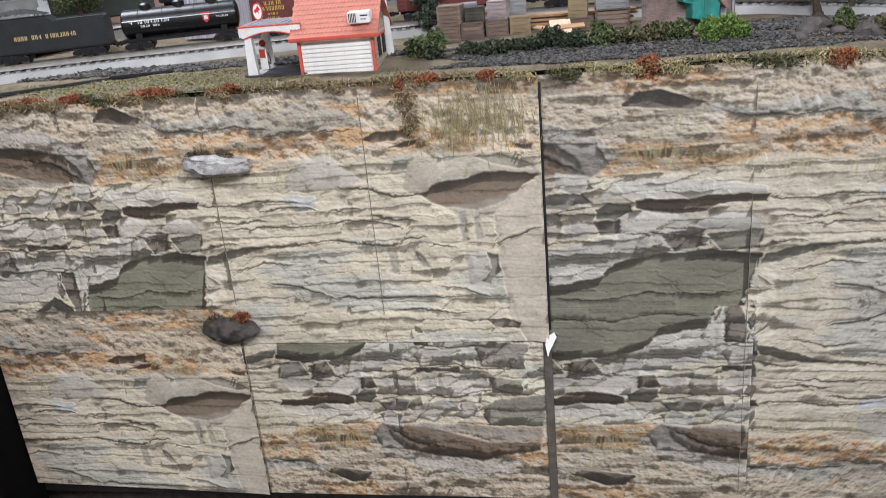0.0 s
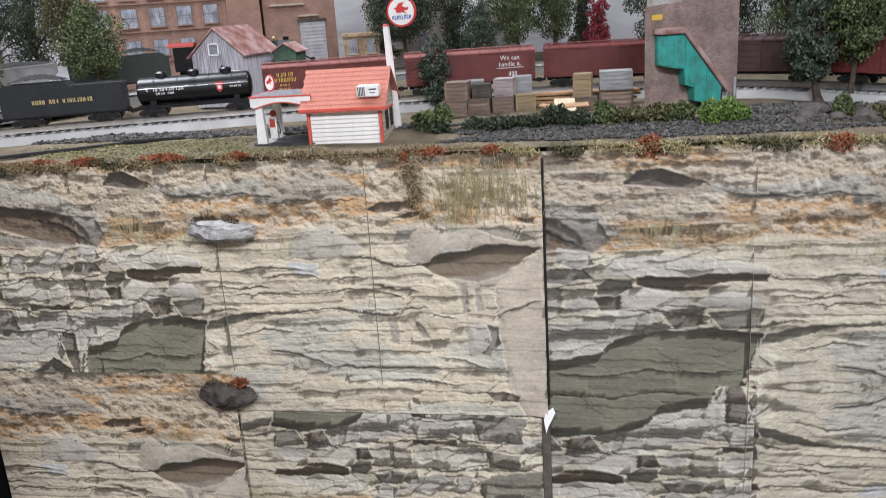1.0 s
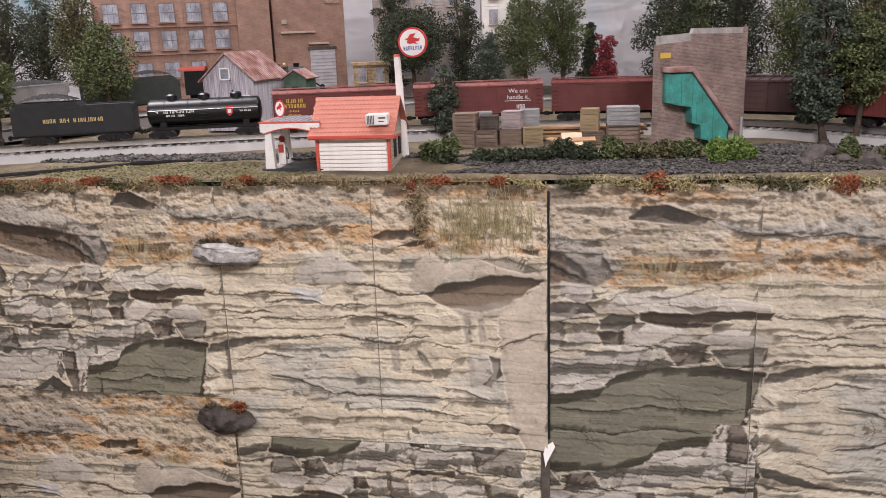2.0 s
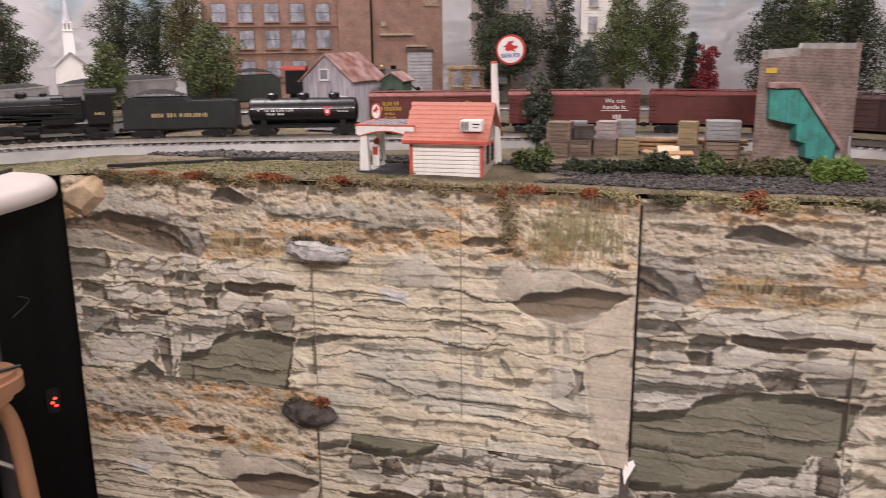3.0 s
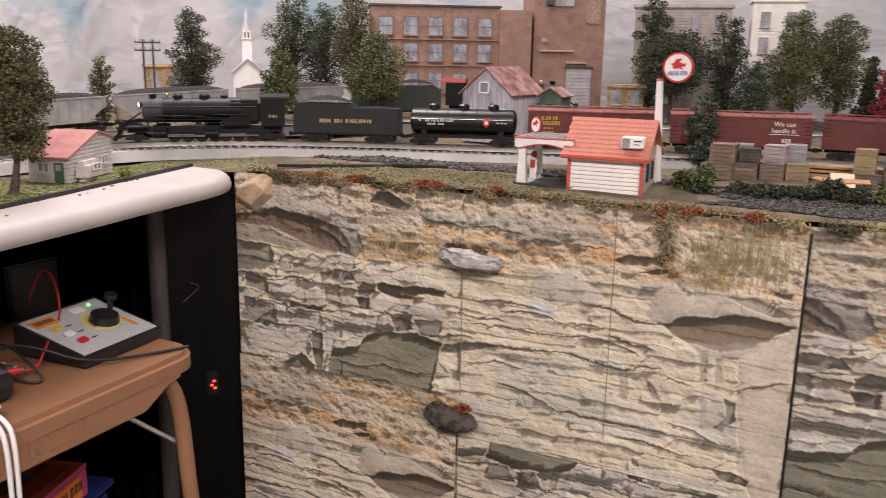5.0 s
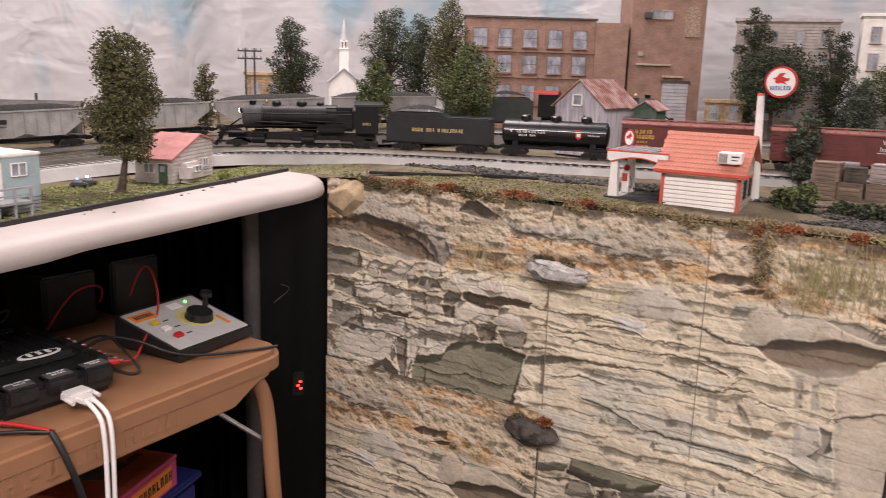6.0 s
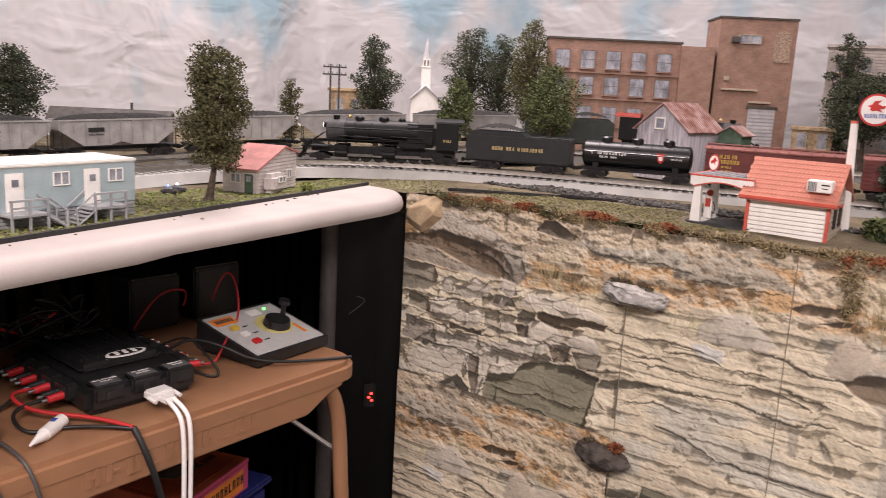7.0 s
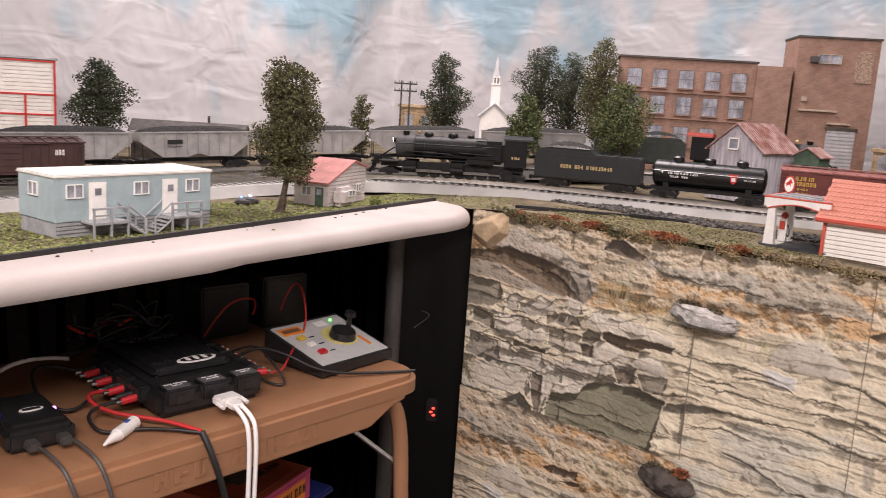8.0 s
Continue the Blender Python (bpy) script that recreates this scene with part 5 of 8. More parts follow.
def tender(s, line, length=0.225, paint=None, green=False):
    ob = thing("tender", line.seat(s, length), "dark green steam tender with a coal load" if green else "blue-black steam tender with gold lettering and a coal heap", "railway car")
    paint = paint or M_TENDER
    w = 0.058
    part("tank_body", bx((0, 0, 0.0465), (length, w, 0.053), 0, 0.0015), paint, ob)
    bm = B()
    slab(bm, [(-length * 0.1, 0.07), (-length * 0.03, 0.082), (length * 0.44, 0.082), (length * 0.5, 0.07)], w - 0.006, (0, -w / 2 + 0.003, 0))
    part("coal_bunker", bm, paint, ob)
    bm = B()
    bmesh.ops.create_grid(bm, x_segments=40, y_segments=14, size=0.5, matrix=Matrix.Diagonal((length * 0.46, w - 0.012, 1, 1)))
    for v in bm.verts:
        v.co.z = 0.085 + 0.013 * max(0, 1 - (2 * v.co.x / (length * 0.46)) ** 2) * max(0, 1 - (2 * v.co.y / w) ** 2) + 0.0022 * noise.noise(v.co * 210)
    bm.transform(Matrix.Translation((length * 0.2, 0, 0)))
    part("coal", bm, M_COAL, ob, "heaped black coal")
    bm = B()
    for sy in (-1, 1):
        rod(bm, (-length * 0.48, sy * (w / 2 - 0.002), 0.074), (-length * 0.1, sy * (w / 2 - 0.002), 0.074), 0.0008, seg=6)
        for k in range(6):
            rod(bm, (-length * 0.48 + k * length * 0.07, sy * (w / 2 - 0.002), 0.07), (-length * 0.48 + k * length * 0.07, sy * (w / 2 - 0.002), 0.0745), 0.0006, seg=5)
    part("deck_rail", bm, M_TRUCK, ob)
    bm = B()
    for k in range(19):
        for z in (0.024, 0.0685):
            box(bm, (-length * 0.47 + k * length * 0.052, w / 2 + 0.0002, z), (0.0014, 0.0008, 0.0014))
    part("rivets", bm, paint, ob)["kind"] = "stuff"
    part("underframe", bx((0, 0, 0.0195), (length * 1.02, 0.05, 0.005), 0, 0.001), M_TRUCK, ob)
    if not green:
        glyph_bars(18, 0.0078, 0.0062, pose(0.0, w / 2 + 0.0006, 0.047), M_GOLD, ob, gaps=(9, 13))
    for x in (-1, 1):
        truck(ob, x * length * 0.31, axles=3, base=0.021)
        coupler(ob, x * length / 2)
    return ob


def steam_engine(s, line, length=0.36, second=False):
    ob = thing("steam_locomotive", line.seat(s, length), "black steam locomotive with a red-roofed cab" if second else "weathered black articulated steam locomotive with a grey smokebox", "locomotive")
    zc, r = 0.0655, 0.0262
    f = length / 2
    part("boiler", rd((-f * 0.42, 0, zc), (f * 0.45, 0, zc), r, r * 0.94, 28), M_LOCO, ob)
    part("firebox", bx((-f * 0.45, 0, zc - 0.004), (0.07, 0.05, 0.05), 0, 0.007), M_LOCO, ob)
    sm = part("smokebox", rd((f * 0.45, 0, zc), (f * 0.68, 0, zc), r * 0.97, seg=28), M_LOCOGREY, ob, "graphite-grey smokebox")
    bm = B()
    rod(bm, (f * 0.68, 0, zc), (f * 0.695, 0, zc), r * 0.9, r * 0.7, 24)
    rod(bm, (f * 0.695, 0, zc), (f * 0.705, 0, zc), 0.006, seg=14)
    part("smokebox_door", bm, M_LOCOGREY, sm)
    for k, x in enumerate((-0.3, -0.08, 0.14, 0.34, 0.46)):
        bm = B()
        rod(bm, (f * x - 0.001, 0, zc), (f * x + 0.001, 0, zc), r * 1.025, seg=28)
        part("boiler_band", bm, M_LOCO, ob)
    bm = B()
    rod(bm, (f * 0.58, 0, zc + r * 0.8), (f * 0.58, 0, zc + r + 0.007), 0.0065, 0.0075, 16)
    part("smoke_stack", bm, M_LOCO, ob)
    for x, rr, hh in ((0.3, 0.0105, 0.005), (0.0, 0.0115, 0.0055), (-0.22, 0.008, 0.004)):
        bm = B()
        rod(bm, (f * x, 0, zc + r * 0.7), (f * x, 0, zc + r + hh * 0.6), rr, seg=18)
        ball(bm, (f * x, 0, zc + r + hh * 0.6), rr, (1, 1, 0.5), 2)
        part("steam_dome", bm, M_LOCO, ob)
    bell = part("bell", ball(B(), (f * 0.42, 0, zc + r + 0.005), 0.004, (1, 1, 1.1)), mat("brass_bell", (0.6, 0.42, 0.15), 0.3, metal=0.9) if not second else M_GOLD, ob, "small brass bell")
    # cab
    cab = part("cab", bx((-f * 0.78, 0, 0.062), (0.048, 0.058, 0.058), 0, 0.001), M_LOCO, ob)
    bm = B()
    slab(bm, [(-0.031, 0), (-0.03, 0.004), (-0.014, 0.0095), (0.014, 0.0095), (0.03, 0.004), (0.031, 0)], 0.062, (-f * 0.78 - 0.036, 0, 0.0905), ((0, 1, 0), (0, 0, 1), (1, 0, 0)))
    part("cab_roof", bm, M_BOXBRIGHT if second else M_LOCO, cab, "red cab roof" if second else "")
    for x in (-0.01, 0.012):
        part("cab_window", bx((-f * 0.78 + x, 0.0283, 0.07), (0.014, 0.0012, 0.016)), M_GLASS, cab)
    glyph_bars(4, 0.0055, 0.0045, pose(-f * 0.78, 0.0288, 0.054), M_GOLD, cab)
    # running boards, pipes, gear
    for sy in (-1, 1):
        bm = B()
        box(bm, (f * 0.05, sy * 0.0245, 0.048), (f * 1.2, 0.009, 0.0018))
        part("running_board", bm, M_LOCO, ob)
        bm = B()
        rod(bm, (-f * 0.6, sy * (r + 0.002), zc + 0.008), (f * 0.66, sy * (r + 0.002), zc + 0.008), 0.0007, seg=6)
        for k in range(9):
            rod(bm, (-f * 0.55 + k * f * 0.145, sy * (r - 0.003), zc + 0.008), (-f * 0.55 + k * f * 0.145, sy * (r + 0.0025), zc + 0.008), 0.0006, seg=5)
        part("handrail", bm, M_LOCO, ob)
        bm = B()
        for a, b, zz in ((-0.35, 0.1, 0.05), (0.0, 0.55, 0.054), (-0.5, -0.1, 0.056)):
            rod(bm, (f * a, sy * (r + 0.003), zz), (f * b, sy * (r + 0.002), zz + 0.002), 0.0013, seg=6)
        rod(bm, (f * 0.18, sy * 0.0235, 0.0535), (f * 0.36, sy * 0.0235, 0.0535), 0.0048, seg=14)
        part("piping", bm, M_LOCO, ob)
        # side tanks and pump casings below the boards
        bm = B()
        box(bm, (-f * 0.36, sy * 0.0245, 0.041), (0.06, 0.008, 0.013), 0, 0.002)
        part("air_tank", bm, M_LOCO, ob)
        for cx in (f * 0.5, -f * 0.08):
            bm = B()
            rod(bm, (cx - 0.014, sy * 0.025, 0.0185), (cx + 0.014, sy * 0.025, 0.0185), 0.009, seg=16)
            box(bm, (cx, sy * 0.025, 0.03), (0.026, 0.013, 0.012), 0, 0.002)
            rod(bm, (cx - 0.014, sy * 0.025, 0.032), (cx + 0.014, sy * 0.025, 0.032), 0.005, seg=12)
            part("cylinder", bm, M_LOCO, ob, "black steam cylinder")
            bm = B()
            box(bm, (cx - 0.052, sy * 0.028, 0.014), (0.085, 0.0016, 0.0035))
            box(bm, (cx - 0.042, sy * 0.0295, 0.017), (0.055, 0.0014, 0.0028), 0, 0, 0)
            part("main_rod", bm, M_STEEL, ob, "steel driving rods")
    for cx in (f * 0.5, -f * 0.08):
        for k in range(3 if second else 4):
            for sy in (-1, 1):
                w = part("driving_wheel", wheel_mesh(0.0135, 0.005, 6), M_TRUCK, ob)
                w.matrix_local = pose(cx - 0.027 - k * 0.0275, sy * 0.0165, 0.0135, 0, 0, 0 if sy > 0 else 180)
    part("frame", bx((0, 0, 0.026), (f * 1.75, 0.02, 0.012)), M_TRUCK, ob)
    # front deck, pilot and lamps
    bm = B()
    box(bm, (f * 0.82, 0, 0.031), (f * 0.34, 0.05, 0.003), 0, 0.0008)
    for k in (-1, 1):
        box(bm, (f * 0.92, k * 0.016, 0.038), (0.012, 0.013, 0.012), 0, 0.002)
    for sy in (-1, 1):
        rod(bm, (f * 0.72, sy * 0.012, zc - 0.004), (f * 0.97, sy * 0.02, 0.031), 0.001, seg=6)
    part("front_deck", bm, M_LOCO, ob)
    bm = B()
    for k in range(9):
        y = (k - 4) * 0.006
        rod(bm, (f * 0.96, y, 0.026), (f * 1.06 - abs(k - 4) * 0.003, y * 0.75, 0.004), 0.0011, seg=6)
    box(bm, (f * 0.96, 0, 0.026), (0.005, 0.054, 0.006), 0, 0.001)
    part("pilot", bm, M_LOCO, ob, "slatted pilot")
    hl = part("headlight", rd((f * 0.68, 0, zc + 0.012), (f * 0.735, 0, zc + 0.012), 0.006, seg=16), M_LOCO, ob)
    part("lens", rd((f * 0.735, 0, zc + 0.012), (f * 0.74, 0, zc + 0.012), 0.0048, seg=16), M_LEDWHITE if not second else M_GLASS, hl)
    truck(ob, f * 0.76, r=0.0075, base=0.028, axles=1)
    truck(ob, -f * 0.78, r=0.008, base=0.03, axles=2)
    return ob


def hopper(s, line, length=0.262):
    ob = thing("hopper_car", line.seat(s, length), "grey coal hopper car heaped with dark coal", "railway car", "hopper cars")
    w = 0.056
    L = length / 2
    bm = B()
    slab(bm, [(-L, 0.082), (L, 0.082), (L, 0.062), (L * 0.62, 0.028), (L * 0.2, 0.028), (0.0, 0.036), (-L * 0.2, 0.028), (-L * 0.62, 0.028), (-L, 0.062)], w, (0, -w / 2, 0))
    part("body", bm, M_HOPPER, ob)
    bm = B()
    for sy in (-1, 1):
        for k in range(11):
            x = -L + 0.006 + k * (length - 0.012) / 10
            lo = 0.034 if abs(x) < L * 0.7 else 0.058
            box(bm, (x, sy * (w / 2 + 0.0012), (0.082 + lo) / 2), (0.0022, 0.0028, 0.082 - lo))
        box(bm, (0, sy * (w / 2 + 0.001), 0.0822), (length + 0.002, 0.004, 0.003))
    part("side_rib", bm, M_HOPPER, ob)
    bm = B()
    bmesh.ops.create_grid(bm, x_segments=50, y_segments=12, size=0.5, matrix=Matrix.Diagonal((length - 0.004, w - 0.003, 1, 1)))
    for v in bm.verts:
        a, b = 2 * v.co.x / length, 2 * v.co.y / w
        v.co.z = 0.0815 + 0.013 * max(0, 1 - a ** 4) * max(0, 1 - b * b) + 0.002 * noise.noise(v.co * 190 + Vector((s, 0, 0)))
    part("coal", bm, M_COAL, ob, "heaped dark coal")
    bm = B()
    box(bm, (0, 0, 0.02), (length, 0.018, 0.007))
    for xe in (-1, 1):
        box(bm, (xe * L * 0.92, 0, 0.022), (0.02, 0.05, 0.004))
        for sy in (-1, 1):
            rod(bm, (xe * L * 0.95, sy * 0.026, 0.022), (xe * L * 0.95, sy * 0.026, 0.064), 0.001, seg=6)
    part("underframe", bm, M_TRUCK, ob)
    part("mark", bx((0.055, w / 2 + 0.0032, 0.062), (0.034, 0.0006, 0.009)), M_BLACKLET, ob, "dark painted mark")
    glyph_bars(8, 0.003, 0.004, pose(0.055, w / 2 + 0.0032, 0.052), M_BLACKLET, ob)
    for x in (-1, 1):
        truck(ob, x * L * 0.74)
        coupler(ob, x * L)
    return ob


def front_train():
    s = TRACK.near(-1.41, 1.255) - 0.18
    steam_engine(s, TRACK)
    s -= 0.18 + 0.012 + 0.1125
    tender(s, TRACK)
    s -= 0.1125 + 0.022 + 0.1125
    tank_car(s, TRACK)
    s -= 0.1125 + 0.022 + 0.131
    for colour, label, deco in ((M_BOXRED, "brick-red boxcar with yellow slogan lettering", 1), (M_BOXRED, "brick-red boxcar with a shield emblem and white slogan", 2),
                                (M_BOXRED, "plain brick-red boxcar behind the stacked crates", 0), (M_BOXBROWN, "dark maroon boxcar with white lettering", 3), (M_BOXRED, "brick-red boxcar behind the tall trees", 0)):
        boxcar(s, TRACK, colour, label, deco)
        s -= 0.262 + 0.024


def back_train():
    s = BACKTRACK.near(-0.98, 1.95)
    # this train runs the other way, so each car is turned about
    e = steam_engine(s - 0.16, BACKTRACK, second=True)
    t = tender(s + 0.135, BACKTRACK, paint=M_GREENCAR, green=True)
    for o in (e, t):
        o.matrix_world = o.matrix_world @ pose(0, 0, 0, 0, 0, 180)
    s += 0.135 + 0.1125 + 0.024 + 0.131
    for k in range(5):
        hopper(s, BACKTRACK)
        s += 0.262 + 0.022


front_train()
back_train()
SIDING = Line([(-1.72, 1.25, T + 0.012), (-1.64, 0.95, T + 0.008), (-1.6, 0.72, T + 0.006), (-1.6, 0.4, T + 0.006), (-1.6, -0.2, T + 0.006)])
track(SIDING, "three-rail toy railway siding beside the loop", bed=False)
boxcar(SIDING.near(-1.6, 0.545), SIDING, M_BOXBROWN, "dark brown boxcar standing behind the blue trailer", 3)
# ---------------------------------------------------------------- filling station


def filling_station():
    ob = thing("filling_station", pose(-0.39, 1.395, T, 0, 0, 2), "small white clapboard filling station with a coral roof and canopy", "toy building")
    w, d, h = 0.122, 0.115, 0.063
    x0, x1, y0, y1 = -w / 2, w / 2, -d / 2, d / 2
    walls = part("wall", bx((0, 0, h / 2), (w, d, h)), M_CREAM, ob)
    board = B()
    box(board, (0, 0, 0), (w - 0.008, 0.0026, h / 9 - 0.0009), 0, 0.0005, -9)
    bme = bpy.data.meshes.new("board")
    board.to_mesh(bme)
    board.free()
    for k in range(9):
        o = part("board", bme, M_CREAM, walls)
        o.location = (0, y0 - 0.0012, (k + 0.5) * h / 9)
    tan = mat("tan_clapboard", (0.5, 0.42, 0.34), 0.7, vary=0.2)
    for bm in _gable_boards(x1, y0, y1, h, 0.05):
        part("side_board", bm, tan, walls)
    for x in (x0, x1):
        part("corner_trim", bx((x, y0 - 0.001, h / 2), (0.005, 0.006, h), 0, 0.0006), M_CORAL, ob, "coral corner board")
    for yy in (-0.018, 0.022):
        wn = part("window", bx((x1 + 0.0015, yy, 0.034), (0.003, 0.022, 0.032), 0, 0.0005), M_DARKHOLE, ob)
        part("window_frame", bx((x1 + 0.002, yy, 0.0515), (0.004, 0.027, 0.003)), M_CORAL, wn)
    # gable ends and roof
    bm = B()
    slab(bm, [(y0, h), (y1, h), (0, h + 0.052)], w - 0.004, (x0 + 0.002, 0, 0), ((0, 1, 0), (0, 0, 1), (1, 0, 0)))
    part("gable", bm, M_CREAM, ob)
    roof = part("roof", _roof(w + 0.024, d + 0.026, h, 0.053, 0.004), M_ROOFRED, ob, "coral roof of scalloped shingles")
    slope = math.hypot(d / 2 + 0.013, 0.053)
    ang = math.degrees(math.atan2(0.053, d / 2 + 0.013))
    rows, cols = 9, 22
    sh = B()
    slab(sh, [(-0.0031, 0.0046), (0.0031, 0.0046), (0.0031, -0.0015), (0.0016, -0.0042), (0, -0.005), (-0.0016, -0.0042), (-0.0031, -0.0015)], 0.00035, (0, 0, 0), ((1, 0, 0), (0, 1, 0), (0, 0, 1)))
    sme = bpy.data.meshes.new("shingle")
    sh.to_mesh(sme)
    sh.free()
    for r in range(rows):
        for c in range(cols):
            if r * cols + c >= 290:
                break
            t = (r + 0.5) / rows
            x = -(w + 0.024) / 2 + (c + 0.25 + 0.5 * (r % 2)) * (w + 0.024) / (cols + 0.5)
            o = part("shingle", sme, M_ROOFRED, roof)
            o.matrix_local = Matrix.Translation((x, -(d / 2 + 0.013) * (1 - t), h - 0.008 + (0.053 + 0.008) * t + 0.0043)) @ pose(0, 0, 0, ang + 0.8, 0, 0)
    part("eave_board", bx((0, y0 - 0.0135, h - 0.0035), (w + 0.025, 0.003, 0.005), 0, 0.0005), M_CORAL, ob, "coral eave board")
    ridge = part("ridge_cap", rd((-(w + 0.024) / 2, 0, h + 0.0545), ((w + 0.024) / 2, 0, h + 0.0545), 0.0022, seg=8), M_ROOFRED, roof)
    # cooler box on the roof
    ac = part("roof_cooler", bx((0.043, y0 + 0.008, h + 0.023), (0.036, 0.026, 0.018), 0, 0.0012), M_WHITE, ob, "white boxy cooler with a grille")
    for k in range(5):
        part("grille_slat", bx((0.028 + k * 0.0026, y0 - 0.0056, h + 0.023), (0.0012, 0.0015, 0.014)), M_GREYPOST, ac)
    part("cooler_mark", bx((0.052, y0 - 0.0053, h + 0.026), (0.012, 0.0008, 0.002)), M_BLACKLET, ac)
    part("cooler_mark", bx((0.051, y0 - 0.0053, h + 0.0205), (0.009, 0.0008, 0.0012)), M_BLACKLET, ac)
    # canopy
    cx0, cx1, cy0, cy1, cz = -0.16, -0.057, -0.052, 0.05, 0.069
    can = part("canopy_roof", bx(((cx0 + cx1) / 2, (cy0 + cy1) / 2, cz + 0.013), (cx1 - cx0, cy1 - cy0, 0.003), 0, 0.0005), M_WHITE, ob, "ribbed white canopy roof")
    for k in range(9):
        part("canopy_rib", bx((cx0 + 0.008 + k * 0.0112, (cy0 + cy1) / 2, cz + 0.0155), (0.006, cy1 - cy0 - 0.006, 0.002), 0, 0.0004), M_CANOPYRIB, can)
    arch = [(cx0, 0.0), (cx0, 0.014), (cx1, 0.014), (cx1, -0.004)] + [((cx1 - 0.006) + (cx0 + 0.012 - cx1) * k / 10, -0.004 + 0.009 * math.sin(math.pi * k / 10)) for k in range(11)]
    for yy in (cy0 - 0.0015, cy1 - 0.0015):
        fa = part("fascia", slab(B(), arch, 0.003, (0, yy, cz)), M_WHITE, ob, "arched white fascia edged in coral")
        bm = B()
        box(bm, ((cx0 + cx1) / 2, yy + 0.0015, cz + 0.0145), (cx1 - cx0 + 0.004, 0.0045, 0.0025), 0, 0.0004)
        for k in range(10):
            a, b2 = arch[4 + k], arch[5 + k]
            rod(bm, (a[0], yy - 0.0004, cz + a[1]), (b2[0], yy - 0.0004, cz + b2[1]), 0.0011, seg=6)
        part("fascia_trim", bm, M_CORAL, fa)
    part("fascia_end", bx((cx0, (cy0 + cy1) / 2, cz + 0.006), (0.003, cy1 - cy0, 0.015)), M_WHITE, ob)
    part("fascia_end_trim", bx((cx0 - 0.0006, (cy0 + cy1) / 2, cz + 0.0142), (0.004, cy1 - cy0 + 0.003, 0.0024)), M_CORAL, ob)
    for yy in (cy0 + 0.006, cy1 - 0.008):
        bm = B()
        slab(bm, [(-0.0085, 0.004), (0.0085, 0.004), (0.0055, cz), (-0.0055, cz)], 0.011, (cx0 + 0.012, yy - 0.0055, 0))
        part("column", bm, M_WHITE, ob, "tapered white canopy column")
    part("pad", _pad(cx0 - 0.006, cx1 + 0.004, cy0 - 0.008, cy1 + 0.012), M_ASPHALT, ob, "dark asphalt pad")
    part("pump_island", bx((cx0 + 0.016, -0.001, 0.0035), (0.024, 0.1, 0.005), 0, 0.002), M_CONCRETE, ob)
    pump = part("fuel_pump", bx((cx0 + 0.018, 0.0, 0.025), (0.013, 0.014, 0.04), 0, 0.002), M_WHITE, ob, "white and red fuel pump")
    part("pump_globe", ball(B(), (cx0 + 0.018, 0.0, 0.05), 0.006), M_PUMPRED, pump)
    part("pump_panel", bx((cx0 + 0.018, -0.0075, 0.034), (0.009, 0.0012, 0.014)), M_PUMPRED, pump)
    cable("hose", [(cx0 + 0.026, -0.005, 0.036), (cx0 + 0.031, -0.007, 0.028), (cx0 + 0.03, -0.007, 0.012), (cx0 + 0.026, -0.007, 0.02)], 0.0009, M_WIRE_K, "", parent=pump)
    sign = part("roof_sign", rd((cx0 + 0.012, cy1 - 0.03, cz + 0.032), (cx0 + 0.012, cy1 - 0.027, cz + 0.032), 0.013, seg=24), M_PUMPRED, ob, "small oval red and white roof sign")
    part("sign_face", rd((cx0 + 0.012, cy1 - 0.0315, cz + 0.032), (cx0 + 0.012, cy1 - 0.03, cz + 0.032), 0.0108, seg=24), M_WHITE, sign)
    for o in (sign, *sign.children):
        o.data.transform(Matrix.Translation((cx0 + 0.012, 0, 0)) @ Matrix.Diagonal((0.68, 1, 1.15, 1)) @ Matrix.Translation((-(cx0 + 0.012), 0, -0.0135)))
    part("sign_figure", slab(B(), [(-0.005, 0), (-0.001, 0.003), (0.002, 0.008), (0.004, 0.003), (0.006, 0.001), (0.002, -0.001), (0.003, -0.006), (0, -0.002), (-0.004, -0.005)], 0.001, (cx0 + 0.012, cy1 - 0.0325, cz + 0.034)), M_REDENAMEL, sign)
    return ob


def _roof(w, d, h, rise, t):
    bm = B()
    y = d / 2
    slab(bm, [(-y, h - 0.008), (0, h + rise), (y, h - 0.008), (y, h - 0.008 + t), (0, h + rise + t), (-y, h - 0.008 + t)], w, (-w / 2, 0, 0), ((0, 1, 0), (0, 0, 1), (1, 0, 0)))
    return bm


def _gable_boards(x, y0, y1, h, rise):
    out = []
    n = 14
    for k in range(n):
        z = k * (h + rise - 0.008) / n
        hh = (h + rise - 0.008) / n
        half = (y1 - y0) / 2 if z < h else (y1 - y0) / 2 * (1 - (z - h) / rise)
        out.append(bx((x + 0.0008, 0, z + hh / 2), (0.002, 2 * half - 0.002, hh * 0.86), 0, 0.0003))
    return out


def _pad(x0, x1, y0, y1):
    c = 0.02
    pts = [(x0 + c, y0), (x1, y0), (x1, y1), (x0 + c, y1)] + [(x0 + c - c * math.sin(a), (y1 if a < 1.57 else y0) + (-c + c * math.cos(a) if a < 1.57 else c + c * math.cos(a))) for a in np.linspace(0.1, 3.04, 12)]
    return slab(B(), pts, 0.006, (0, 0, -0.0005), ((1, 0, 0), (0, 1, 0), (0, 0, 1)))


filling_station()


